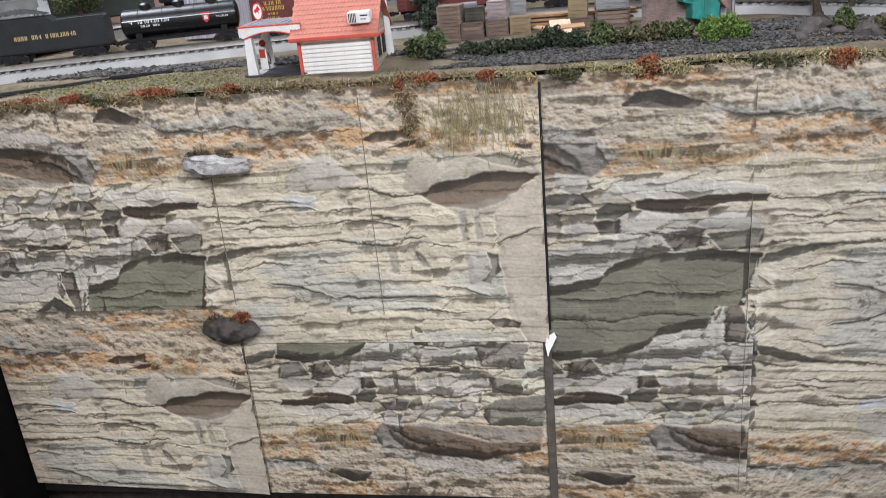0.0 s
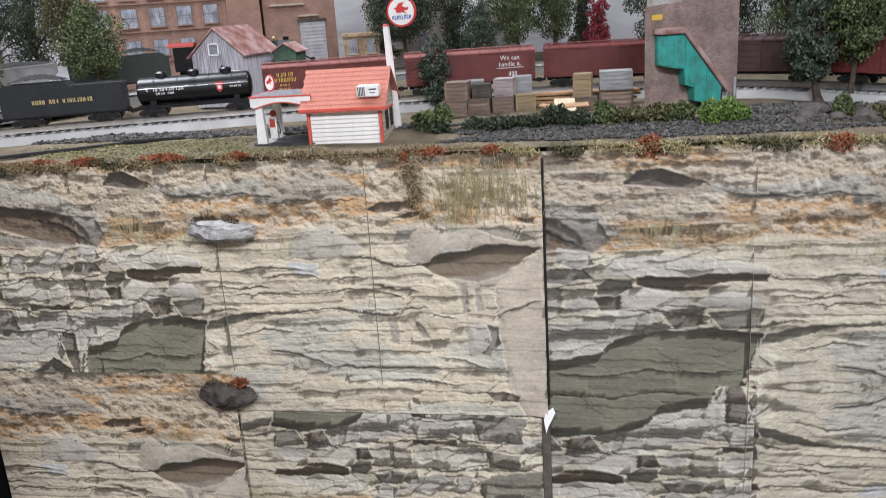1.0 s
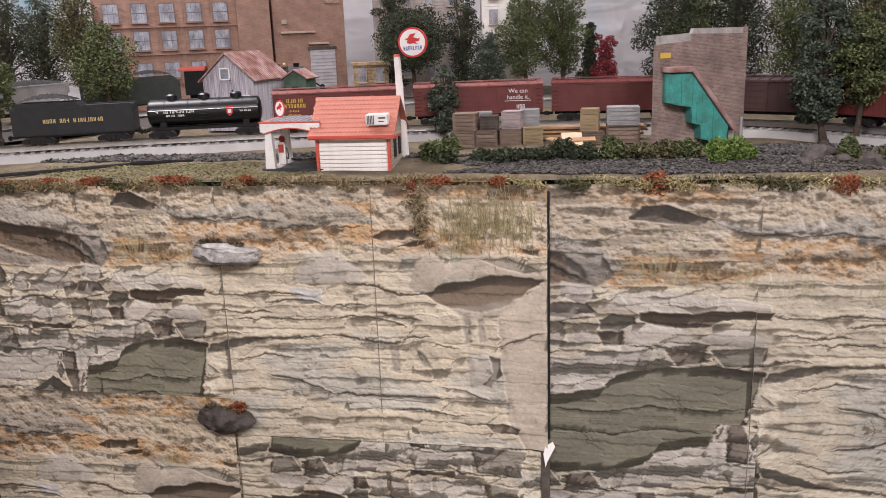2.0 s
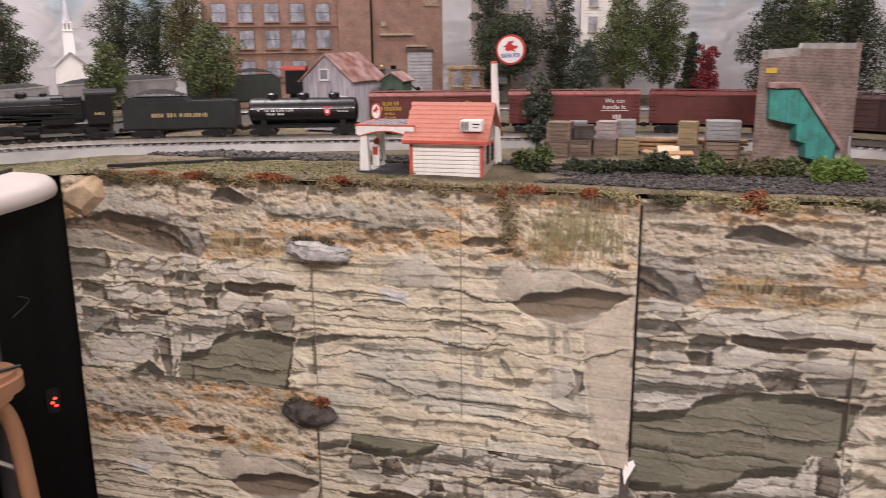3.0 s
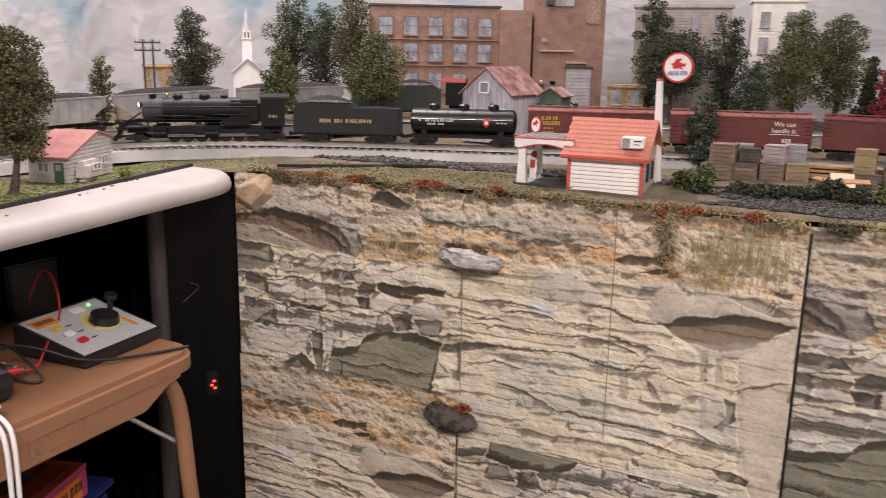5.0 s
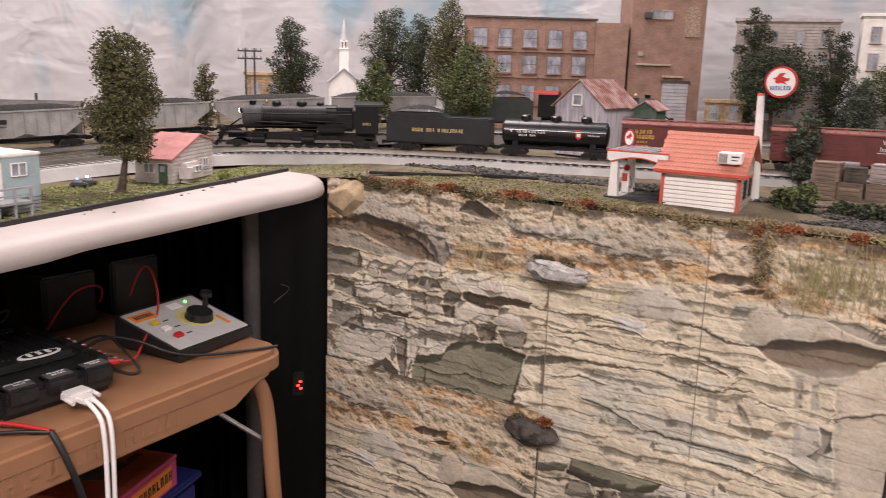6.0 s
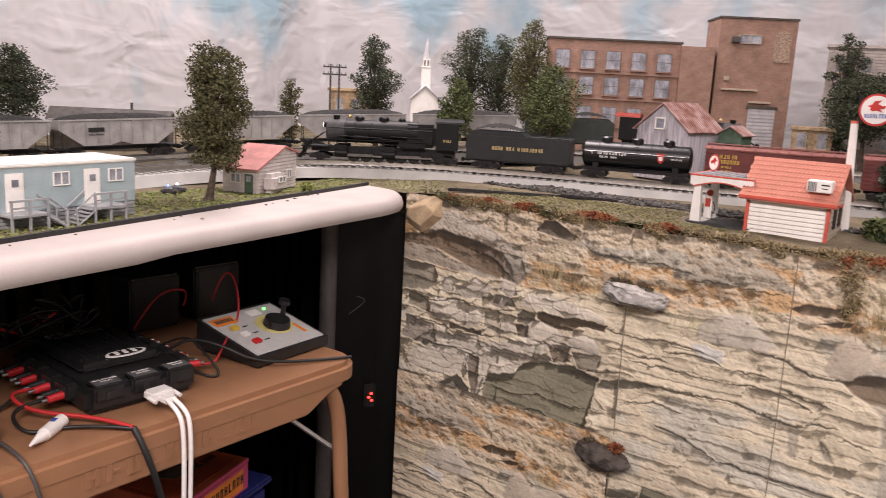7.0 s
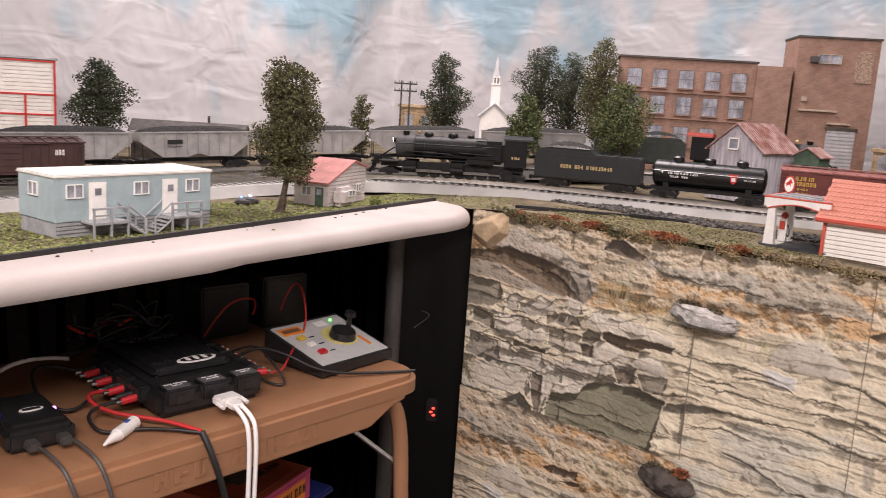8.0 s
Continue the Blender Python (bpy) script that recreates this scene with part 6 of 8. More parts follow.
def pole_sign():
    ob = thing("pole_sign", pose(-0.326, 1.452, T, 0, -2, 0), "round white and red filling-station sign on a tall white pole", "sign")
    part("pole", rd((0, 0, 0), (0, 0, 0.184), 0.0085, 0.0056, 14), M_WHITE, ob, "tapered white pole")
    part("base", rd((0, 0, 0), (0, 0, 0.008), 0.016, 0.013, 16), M_TIE, ob)
    part("pole_cap", rd((0, 0, 0.183), (0, 0, 0.187), 0.0064, 0.005, 14), M_CORAL, ob)
    part("bracket", bx((0.006, 0.002, 0.205), (0.006, 0.004, 0.044)), M_DARKHOLE, ob)
    disc = part("sign_disc", rd((0.03, -0.003, 0.205), (0.03, 0.003, 0.205), 0.0255, seg=40), M_REDENAMEL, ob, "red-rimmed round sign")
    part("sign_face", rd((0.03, -0.0042, 0.205), (0.03, -0.003, 0.205), 0.0222, seg=40), M_WHITE, disc)
    part("sign_figure", slab(B(), [(-0.014, 0.004), (-0.008, 0.006), (-0.004, 0.012), (0.006, 0.013), (0.001, 0.007), (0.008, 0.004), (0.013, 0.005), (0.011, 0.0), (0.004, -0.001), (0.009, -0.006), (0.001, -0.003), (-0.006, -0.004), (-0.01, -0.002), (-0.009, 0.002)], 0.0012, (0.031, -0.0052, 0.207)), M_REDENAMEL, disc, "red winged figure")
    glyph_bars(8, 0.0068, 0.0042, pose(0.03, -0.0046, 0.1955), M_BLUELET, disc)
    return ob


pole_sign()

# ---------------------------------------------------------------- ruined brick wall with the teal stair


def ruin():
    a, b = Vector((0.108, 1.505, 0)), Vector((0.272, 1.582, 0))
    rz = math.degrees(math.atan2(b.y - a.y, b.x - a.x))
    w = (b - a).length
    ob = thing("brick_ruin", pose(a.x, a.y, T + 0.006, 0, 0, rz), "narrow weathered brick building with a boarded teal outside stair", "toy building")
    top = [(0, 0), (w, 0), (w, 0.207), (w - 0.008, 0.207), (w - 0.008, 0.196), (0.072, 0.198), (0.07, 0.187), (0, 0.181)]
    part("wall", slab(B(), top, 0.004, (0, 0, 0)), M_BRICK2, ob, "weathered brown brick wall")
    bk = [(0, 0), (w, 0), (w, 0.2), (0, 0.176)]
    skew = Matrix(((1, 0.62, 0, 0), (0, 1, 0, 0), (0, 0, 1, 0), (0, 0, 0, 1)))

    def slanted(bm):
        """The plan is a parallelogram: the side walls slant backwards."""
        bm.transform(skew)
        return bm

    part("wall", slanted(slab(B(), bk, 0.004, (0, 0.06, 0))), M_BRICK2, ob)
    for x in (0.0, w - 0.004):
        part("wall", slanted(bx((x + 0.002, 0.032, 0.087), (0.004, 0.056, 0.174))), M_BRICK2, ob)
    part("roof", slanted(bx((w / 2, 0.03, 0.176), (w - 0.008, 0.056, 0.004))), M_CONCRETE, ob)
    for y, hh in ((0.002, 0.187), (0.05, 0.199)):
        part("parapet", slanted(slab(B(), [(0.0, 0.175), (0.07, 0.177), (0.07, hh), (0.002, hh - 0.004)], 0.006, (0, y + 0.003, 0))), M_CONCRETE, ob, "grey cement parapet")
    part("parapet", slanted(bx((0.0035, 0.03, 0.186), (0.005, 0.05, 0.018))), M_CONCRETE, ob)
    part("parapet", slab(B(), [(0.072, 0.198), (w - 0.008, 0.196), (w - 0.008, 0.206), (0.075, 0.207)], 0.01, (0, 0.002, 0)), M_CONCRETE, ob)
    # stair box
    st = [(0.017, 0.084), (0.017, 0.133), (0.059, 0.133), (0.136, 0.037), (0.13, -0.004), (0.106, -0.004), (0.103, 0.014), (0.083, 0.018), (0.08, 0.043), (0.064, 0.047), (0.061, 0.075), (0.04, 0.078)]
    stair = part("stair_cover", slab(B(), st, 0.022, (0, -0.0225, 0)), M_TEAL, ob, "teal sheet-metal stair cover")
    for k, (x0, x1, zb) in enumerate(((0.018, 0.0395, 0.0835), (0.0405, 0.0605, 0.0785), (0.0625, 0.0795, 0.0475), (0.0815, 0.1025, 0.0185), (0.1045, 0.1285, -0.003))):
        up = lambda x: 0.1325 if x < 0.059 else 0.1325 - (x - 0.059) * 1.247
        part("sheet", slab(B(), [(x0, zb), (x1, zb), (x1, up(x1) - 0.001), (x0, up(x0) - 0.001)], 0.0012, (0, -0.0236, 0)), M_TEAL, stair)
    part("patch_sheet", bx((0.081, -0.0243, 0.066), (0.02, 0.0012, 0.034)), M_TEAL, stair)
    bm = B()
    dx, dz = 0.146 - 0.056, 0.03 - 0.141
    ln = math.hypot(dx, dz)
    box(bm, (0, 0, 0), (ln, 0.034, 0.0075), 0, 0.001)
    bm.transform(Matrix.Translation((0.102, -0.013, 0.0865)) @ Euler((0, math.atan2(-dz, dx), 0)).to_matrix().to_4x4())
    box(bm, (0.0375, -0.013, 0.1395), (0.05, 0.034, 0.009), 0, 0.001)
    part("stair_roof", bm, M_RUSTROOF, ob, "pink rusty stair roof")
    part("side_door", bx((0.15, -0.006, 0.018), (0.011, 0.012, 0.036)), M_TIN, ob)
    part("signboard", bx((0.02, -0.001, 0.163), (0.02, 0.0015, 0.009)), M_YELLOW, ob, "small faded yellow sign")
    part("downpipe", rd((w - 0.006, -0.003, 0.0), (w - 0.006, -0.003, 0.05), 0.0025, seg=8), M_TIN, ob)
    return ob


ruin()

# ---------------------------------------------------------------- crates and lumber


def crate(x, y, z, w, d, h, material, rz, label):
    ob = thing("crate", pose(x, y, z, 0, 0, rz), label, "crate", "stacked crates")
    body = part("body", bx((0, 0, h / 2), (w * 0.96, d * 0.96, h * 0.97)), material, ob)
    bm = B()
    for sx in (-1, 1):
        for sy in (-1, 1):
            box(bm, (sx * (w / 2 - 0.0016), sy * (d / 2 - 0.0016), h / 2), (0.0045, 0.0045, h), 0, 0.0004)
    for sy in (-1, 1):
        for zz in (0.002, h - 0.002):
            box(bm, (0, sy * (d / 2 - 0.0014), zz), (w, 0.004, 0.004), 0, 0.0004)
            box(bm, (sy * (w / 2 - 0.0014), 0, zz), (0.004, d, 0.004), 0, 0.0004)
    part("corner_frame", bm, material, ob)
    for k in range(4):
        part("slat", bx((0, -d / 2 + 0.0002, h * (0.14 + 0.24 * k)), (w - 0.006, 0.0016, h * 0.2), 0, 0.0003), material, ob)
    return ob


GZ = T + 0.008
STACK = [(-0.236, 1.565, 0, 0.044, 0.04, 0.031, M_CRATE, 2), (-0.193, 1.585, 0, 0.04, 0.038, 0.031, M_CRATE, -2), (-0.15, 1.605, 0, 0.04, 0.036, 0.03, M_CRATE, 3), (-0.109, 1.615, 0, 0.037, 0.036, 0.031, M_CRATE_Y, 6),
         (0.002, 1.583, 0, 0.046, 0.04, 0.026, M_CRATE, 2), (0.06, 1.592, 0, 0.06, 0.044, 0.036, M_CRATE, 0),
         (-0.232, 1.575, 0.031, 0.042, 0.04, 0.033, M_CRATE, -4), (-0.189, 1.59, 0.031, 0.034, 0.034, 0.026, M_TIE, 3), (-0.147, 1.612, 0.03, 0.036, 0.036, 0.033, M_CRATE_P, -6), (-0.205, 1.635, 0.0, 0.03, 0.03, 0.06, M_CRATE_G, 5),
         (-0.117, 1.655, 0.0, 0.036, 0.034, 0.062, M_CRATE_G, 4), (-0.0, 1.59, 0.026, 0.032, 0.034, 0.041, M_CRATE_Y, -5), (0.06, 1.597, 0.036, 0.058, 0.042, 0.033, M_CRATE_G, 1)]
for x, y, z, w, d, h, m, rz in STACK:
    word = {M_CRATE: "weathered brown", M_CRATE_Y: "pale yellowish", M_CRATE_P: "pinkish grey", M_CRATE_G: "grey", M_TIE: "black"}[m]
    crate(x, y, GZ + z, w, d, h, m, rz, f"{word} slatted wooden crate " + ("stacked on another crate" if z else "standing on the ground"))
rng = random.Random(3)
for k in range(9):
    o = tagged(part("lumber_plank", bx((0, 0, 0), (0.2, 0.009, 0.0045), 0, 0.0005), M_LUMBER), "brown sawn lumber plank in a stack behind the crates", "plank", "lumber stack")
    o.matrix_world = pose(0.0 + rng.uniform(-0.01, 0.01), 1.645 + (k % 3) * 0.0105, GZ + 0.01 + (k // 3) * 0.0075, 0, 0, rng.uniform(-1, 1) + 2)
for x, rz, rx, m in ((-0.063, -52, 16, M_LUMBER), (-0.035, 12, 35, M_LUMBER_P), (-0.028, 8, 33, M_LUMBER_P), (-0.012, 15, 30, M_LUMBER)):
    o = tagged(part("loose_plank", bx((0, 0, 0), (0.03 if m == M_LUMBER_P else 0.045, 0.036 if m == M_LUMBER_P else 0.011, 0.003), 0, 0.0004), m), "loose sawn plank leaning beside the crates", "plank", "loose planks")
    o.matrix_world = pose(x, 1.535, GZ + 0.016, rx, 0, rz)

for k, (x, y, rz) in enumerate(((-1.02, 1.63, 20), (-0.98, 1.655, 32), (-0.94, 1.645, 15), (-0.9, 1.67, 40), (-0.96, 1.675, -10), (-0.86, 1.69, 25))):
    o = tagged(part("loose_plank", bx((0, 0, 0), (0.075, 0.011, 0.004), 0, 0.0005), M_LUMBER), "loose sawn plank lying between the tracks", "plank", "loose planks")
    o.matrix_world = pose(x, y, ground(x, y) + 0.004 + 0.003 * (k % 2), 0, 0, rz)

# ---------------------------------------------------------------- factory


def window_unit(parent, x, z, w, h, y, broken=False):
    hole = part("window", bx((x, y - 0.0008, z), (w, 0.003, h)), M_GLASS, parent)
    bm = B()
    for sx in (-1, 1):
        box(bm, (x + sx * w / 2, y - 0.0018, z), (0.0014, 0.002, h + 0.001))
    for sz in (-1, 0, 1):
        box(bm, (x, y - 0.0018, z + sz * h / 2), (w, 0.002, 0.0012))
    for k in (-1, 1):
        box(bm, (x + k * w / 6, y - 0.0016, z), (0.0007, 0.002, h))
    part("window_frame", bm, M_STONE if not broken else M_SASH, hole)
    part("sill", bx((x, y - 0.003, z - h / 2 - 0.002), (w + 0.006, 0.006, 0.003), 0, 0.0005), M_STONE if not broken else M_BRICK, hole)
    return hole


def factory():
    a = Vector((-1.30, 2.10, 0))
    rz = 33.0
    z0 = T + 0.03
    ob = thing("brick_factory", pose(a.x, a.y, z0, 0, 0, rz), "long red-brick factory with steel windows and a stair tower", "toy building")
    w, h = 0.375, 0.323
    part("wall", bx((w / 2, 0.06, h / 2), (w, 0.12, h)), M_BRICK, ob, "red-brown brick wall")
    for k in range(6):
        part("pier", bx((0.008 + k * (w - 0.016) / 5, -0.0006, h / 2), (0.012, 0.0022, h - 0.004)), M_BRICK, ob)
    part("coping", bx((w / 2, 0.06, h + 0.002), (w + 0.008, 0.128, 0.006), 0, 0.001), M_TIE, ob, "dark roof coping")
    for r, z in enumerate((0.268, 0.195, 0.115)):
        for k in range(5):
            window_unit(ob, 0.0435 + k * 0.0718, z, 0.04, 0.05 if r < 2 else 0.042, 0.0, True)
        part("string_course", bx((w / 2, -0.002, z - 0.037), (w, 0.005, 0.003)), M_BRICK, ob)
    # link and tower
    part("wall", bx((w + 0.045, 0.045, (h - 0.006) / 2), (0.09, 0.13, h - 0.006)), M_BRICK, ob)
    tx, tw, th = w + 0.1, 0.212, 0.4
    tower = part("tower", bx((tx + tw / 2, 0.074, th / 2), (tw, 0.16, th)), M_BRICK, ob, "taller brick stair tower")
    yf = -0.006
    part("tower_coping", bx((tx + tw / 2, 0.074, th + 0.002), (tw + 0.006, 0.166, 0.006), 0, 0.001), M_TIE, tower)
    arch = [(tx + tw - 0.058, 0.285), (tx + tw - 0.014, 0.285)] + [(tx + tw - 0.036 + 0.022 * math.cos(t), 0.35 + 0.022 * math.sin(t)) for t in np.linspace(0, math.pi, 12)]
    part("arched_panel", slab(B(), arch, 0.004, (0, yf - 0.0025, 0)), mat("pale_brick_infill", (0.42, 0.3, 0.22), 0.85, vary=0.5, scale=220), tower, "pale bricked-up arch")
    wn = part("window", bx((tx + 0.085, yf - 0.001, 0.345), (0.06, 0.003, 0.022)), M_GLASS, tower)
    bm = B()
    for x in (tx + 0.055, tx + 0.085, tx + 0.115):
        box(bm, (x, yf - 0.002, 0.345), (0.002, 0.004, 0.024))
    for z in (0.333, 0.357):
        box(bm, (tx + 0.085, yf - 0.002, z), (0.062, 0.004, 0.0022))
    part("window_frame", bm, M_STONE, wn)
    part("air_conditioner", bx((tx + 0.045, yf - 0.006, 0.342), (0.022, 0.014, 0.016), 0, 0.001), M_GREYPOST, tower, "grey window air conditioner")
    part("ledge", bx((tx + 0.07, yf - 0.004, 0.205), (0.1, 0.01, 0.006), 0, 0.001), M_STONE, tower)
    part("ledge", bx((tx + 0.13, yf - 0.004, 0.172), (0.06, 0.01, 0.006), 0, 0.001), M_STONE, tower)
    part("plaque", bx((tx + 0.032, yf - 0.002, 0.235), (0.014, 0.004, 0.012)), M_STONE, tower)
    door = part("loading_door", bx((tx + 0.14, yf - 0.001, 0.085), (0.075, 0.003, 0.14)), M_TIN, tower, "grey roller door")
    bm = B()
    for k in range(14):
        box(bm, (tx + 0.14, yf - 0.003, 0.02 + k * 0.01), (0.073, 0.0012, 0.004))
    part("door_slat", bm, M_TIN, door)
    part("door_frame", bx((tx + 0.14, yf - 0.002, 0.158), (0.085, 0.006, 0.008)), M_TIE, door)
    return ob


factory()


def shed():
    rz = -8
    ob = thing("tin_shed", pose(-0.8, 1.79, T + 0.02, 0, 0, rz), "lilac-grey board shed with a rusty pink tin roof", "toy building")
    w, d, h, rise = 0.13, 0.15, 0.115, 0.055
    part("wall", slab(B(), [(-w / 2, 0), (w / 2, 0), (w / 2, h), (0, h + rise), (-w / 2, h)], d, (0, 0, 0)), M_SHEDWALL, ob, "lilac-grey board wall")
    bm = B()
    for k in range(30):
        x = -w / 2 + 0.002 + k * (w - 0.004) / 29
        box(bm, (x, -0.0006, (h + rise * (1 - abs(x) / (w / 2))) / 2), (0.0018, 0.0018, h + rise * (1 - abs(x) / (w / 2)) - 0.002))
    part("corrugation", bm, M_SHEDWALL, ob)
    ang = math.atan2(rise, w / 2)
    for sx in (-1, 1):
        ln = math.hypot(rise, w / 2) + 0.012
        bm = B()
        box(bm, (0, 0, 0), (ln, d + 0.016, 0.003), 0, 0.0004)
        lay = Matrix.Translation((sx * (w / 4 + 0.004), d / 2, h + rise / 2 - 0.001)) @ Euler((0, sx * ang, 0)).to_matrix().to_4x4()
        bm.transform(lay)
        roof = part("roof", bm, M_RUSTROOF, ob, "pink rusty tin roof sheet")
        for k in range(16):
            bm = box(B(), (0, -d / 2 + k * d / 15, 0.0022), (ln, 0.002, 0.002))
            bm.transform(lay)
            part("ridge", bm, M_RUSTROOF, roof)
    wn = part("window", bx((-0.005, -0.0012, h + 0.012), (0.024, 0.003, 0.024)), M_GLASS, ob)
    bm = B()
    for sx in (-1, 1):
        box(bm, (-0.005 + sx * 0.012, -0.0025, h + 0.012), (0.003, 0.004, 0.027))
        box(bm, (-0.005, -0.0025, h + 0.012 + sx * 0.012), (0.027, 0.004, 0.003))
    part("window_frame", bm, M_WHITE, wn)
    part("door", bx((0.035, -0.0012, 0.04), (0.04, 0.003, 0.08)), M_CREAM, ob, "pale plank door")
    # lean-to
    lean = thing("green_lean_to", pose(-0.672, 1.87, T + 0.025, 0, 0, rz), "small dull-green lean-to with a tin roof", "toy building")
    part("wall", slab(B(), [(-0.028, 0), (0.028, 0), (0.028, 0.105), (0, 0.122), (-0.028, 0.105)], 0.05, (0, 0, 0)), M_GREENSHED, lean)
    for sx in (-1, 1):
        bm = B()
        box(bm, (0, 0, 0), (0.042, 0.06, 0.003), 0, 0.0004)
        bm.transform(Matrix.Translation((sx * 0.017, 0.025, 0.114)) @ Euler((0, sx * 0.54, 0)).to_matrix().to_4x4())
        part("roof", bm, M_RUSTROOF, lean)
    part("window", bx((0.0, -0.001, 0.075), (0.016, 0.003, 0.022)), M_DARKHOLE, lean)


shed()


def block(name, x, y, rz, w, d, h, material, label, rows, cols, roof=None, z=0.03):
    """A plain back-row building with rows of windows."""
    ob = thing(name, pose(x, y, T + z, 0, 0, rz), label, "toy building", "back-row buildings")
    part("wall", bx((w / 2, d / 2, h / 2), (w, d, h)), material, ob)
    bm = B()
    n = int(h / 0.008)
    for k in range(n):
        box(bm, (w / 2, -0.0006, (k + 0.5) * h / n), (w - 0.002, 0.0016, h / n * 0.7))
    part("siding", bm, material, ob)
    part("cornice", bx((w / 2, d / 2, h + 0.002), (w + 0.012, d + 0.012, 0.009), 0, 0.001), roof or material, ob)
    for r in range(rows):
        for c in range(cols):
            window_unit(ob, w * (c + 0.5) / cols, h * (0.9 - (r + 0.2) * 0.8 / rows), 0.024, 0.04, -0.001)
    return ob


M_BEIGE = mat("beige_board_building", (0.42, 0.37, 0.34), 0.75, vary=0.2)
block("store_building", -0.62, 2.42, 12, 0.26, 0.12, 0.33, M_BEIGE, "tall beige back-row building with a flat cornice", 4, 4)
block("store_building", -0.31, 2.47, 10, 0.13, 0.12, 0.345, M_CREAM, "cream clapboard back-row building with sash windows", 4, 2)
low_wall = mat("tan_block_wall", (0.46, 0.33, 0.2), 0.85, vary=0.4, scale=90)
block("low_building", -0.66, 2.32, 14, 0.1, 0.05, 0.11, low_wall, "low tan stone building beside the tower", 1, 2)
block("low_building", -1.93, 1.86, 50, 0.16, 0.05, 0.17, low_wall, "low tan brick building far behind the hoppers", 1, 3, z=0.0)


def church():
    ob = thing("church", pose(-1.68, 2.02, T + 0.03, 0, 0, 40) @ Matrix.Diagonal((0.8, 0.8, 0.96, 1)), "white wooden church with a tall pointed steeple", "toy building")
    w, d, h, rise = 0.11, 0.16, 0.13, 0.04
    part("nave", slab(B(), [(-w / 2, 0), (w / 2, 0), (w / 2, h), (0, h + rise), (-w / 2, h)], d, (0, 0, 0)), M_WHITE, ob)
    for sx in (-1, 1):
        bm = B()
        box(bm, (0, 0, 0), (0.075, d + 0.014, 0.004), 0, 0.0005)
        bm.transform(Matrix.Translation((sx * 0.031, d / 2, h + rise / 2 + 0.001)) @ Euler((0, sx * math.atan2(rise, w / 2), 0)).to_matrix().to_4x4())
        part("roof", bm, M_TIN, ob)
    st = part("steeple", bx((0, 0.03, 0.19), (0.036, 0.036, 0.09), 0, 0.001), M_WHITE, ob)
    part("belfry", bx((0, 0.03, 0.246), (0.027, 0.027, 0.03), 0, 0.001), M_WHITE, st)
    for sx in (-1, 1):
        part("louvre", bx((sx * 0.006, 0.0155, 0.246), (0.006, 0.002, 0.018)), M_GREYPOST, st)
    part("spire", rd((0, 0.03, 0.26), (0, 0.03, 0.327), 0.016, 0.0008, 8), M_TIN, st, "grey shingled spire")
    part("ledge", bx((0, 0.03, 0.234), (0.041, 0.041, 0.004), 0, 0.0006), M_WHITE, st)
    return ob


church()


def utility_pole(x, y, z, h, arms):
    ob = thing("utility_pole", pose(x, y, z, 0, 0, 35), "grey wooden utility pole with crossarms", "utility pole", "utility poles")
    for sx in (-0.012, 0.012):
        part("pole", rd((sx, 0, 0), (sx, 0, h), 0.0032, 0.0024, 8), M_GREYPOST, ob)
    for k in range(arms):
        a = part("crossarm", bx((0, -0.003, h - 0.008 - k * 0.02), (0.066, 0.003, 0.004)), M_GREYPOST, ob)
        for j in range(6):
            part("insulator", rd((-0.03 + j * 0.012, -0.003, h - 0.006 - k * 0.02), (-0.03 + j * 0.012, -0.003, h - 0.0005 - k * 0.02), 0.0014, 0.001, 6), M_GLASS, a)
    return ob


utility_pole(-1.705, 1.65, T, 0.245, 2)


def red_barn():
    ob = thing("white_warehouse", pose(-2.21, 0.9, T - 0.015, 0, 0, 72), "white clapboard warehouse trimmed with red boards", "toy building")
    w, d, h = 0.3, 0.15, 0.25
    part("wall", bx((-w / 2, d / 2, h / 2), (w, d, h)), M_WHITE, ob)
    for k in range(26):
        part("board", bx((-w / 2, -0.001, (k + 0.5) * h / 26), (w - 0.002, 0.0026, h / 26 * 0.8), 0, 0.0004), M_CREAM, ob)
    bm = B()
    for x in (-0.002, -w + 0.002, -0.07, -0.16):
        box(bm, (x, -0.003, h / 2 * (1 if x in (-0.002, -w + 0.002) else 0.66)), (0.005, 0.004, h * (1 if x in (-0.002, -w + 0.002) else 0.66)))
    for z in (h - 0.003, 0.165, 0.115, 0.06):
        box(bm, (-w / 2, -0.003, z), (w, 0.004, 0.004))
    part("red_trim", bm, M_REDENAMEL, ob, "red trim boards")
    part("roof", bx((-w / 2, d / 2, h + 0.004), (w + 0.012, d + 0.012, 0.006), 0, 0.001), M_TIN, ob)


red_barn()
ob = thing("dark_roofed_shed", pose(-2.06, 1.25, T - 0.02, 0, 0, 45), "long low shed with a dark roof and a thin chimney", "toy building")
part("wall", slab(B(), [(-0.035, 0), (0.035, 0), (0.035, 0.085), (0, 0.112), (-0.035, 0.085)], 0.3, (0.1, 0, 0), ((0, 1, 0), (0, 0, 1), (-1, 0, 0))), M_TIE, ob)
for sy in (-1, 1):
    bm = B()
    box(bm, (-0.05, 0, 0), (0.315, 0.052, 0.004), 0, 0.0005)
    bm.transform(Matrix.Translation((0, sy * 0.021, 0.1)) @ Euler((-sy * 0.65, 0, 0)).to_matrix().to_4x4())
    part("roof", bm, mat("grey_tar_roof", (0.11, 0.1, 0.095), 0.85, vary=0.3), ob)
part("chimney", rd((0.0, 0, 0.105), (0.0, 0, 0.135), 0.0035, seg=8), M_GREYPOST, ob)
# ---------------------------------------------------------------- trees and bushes


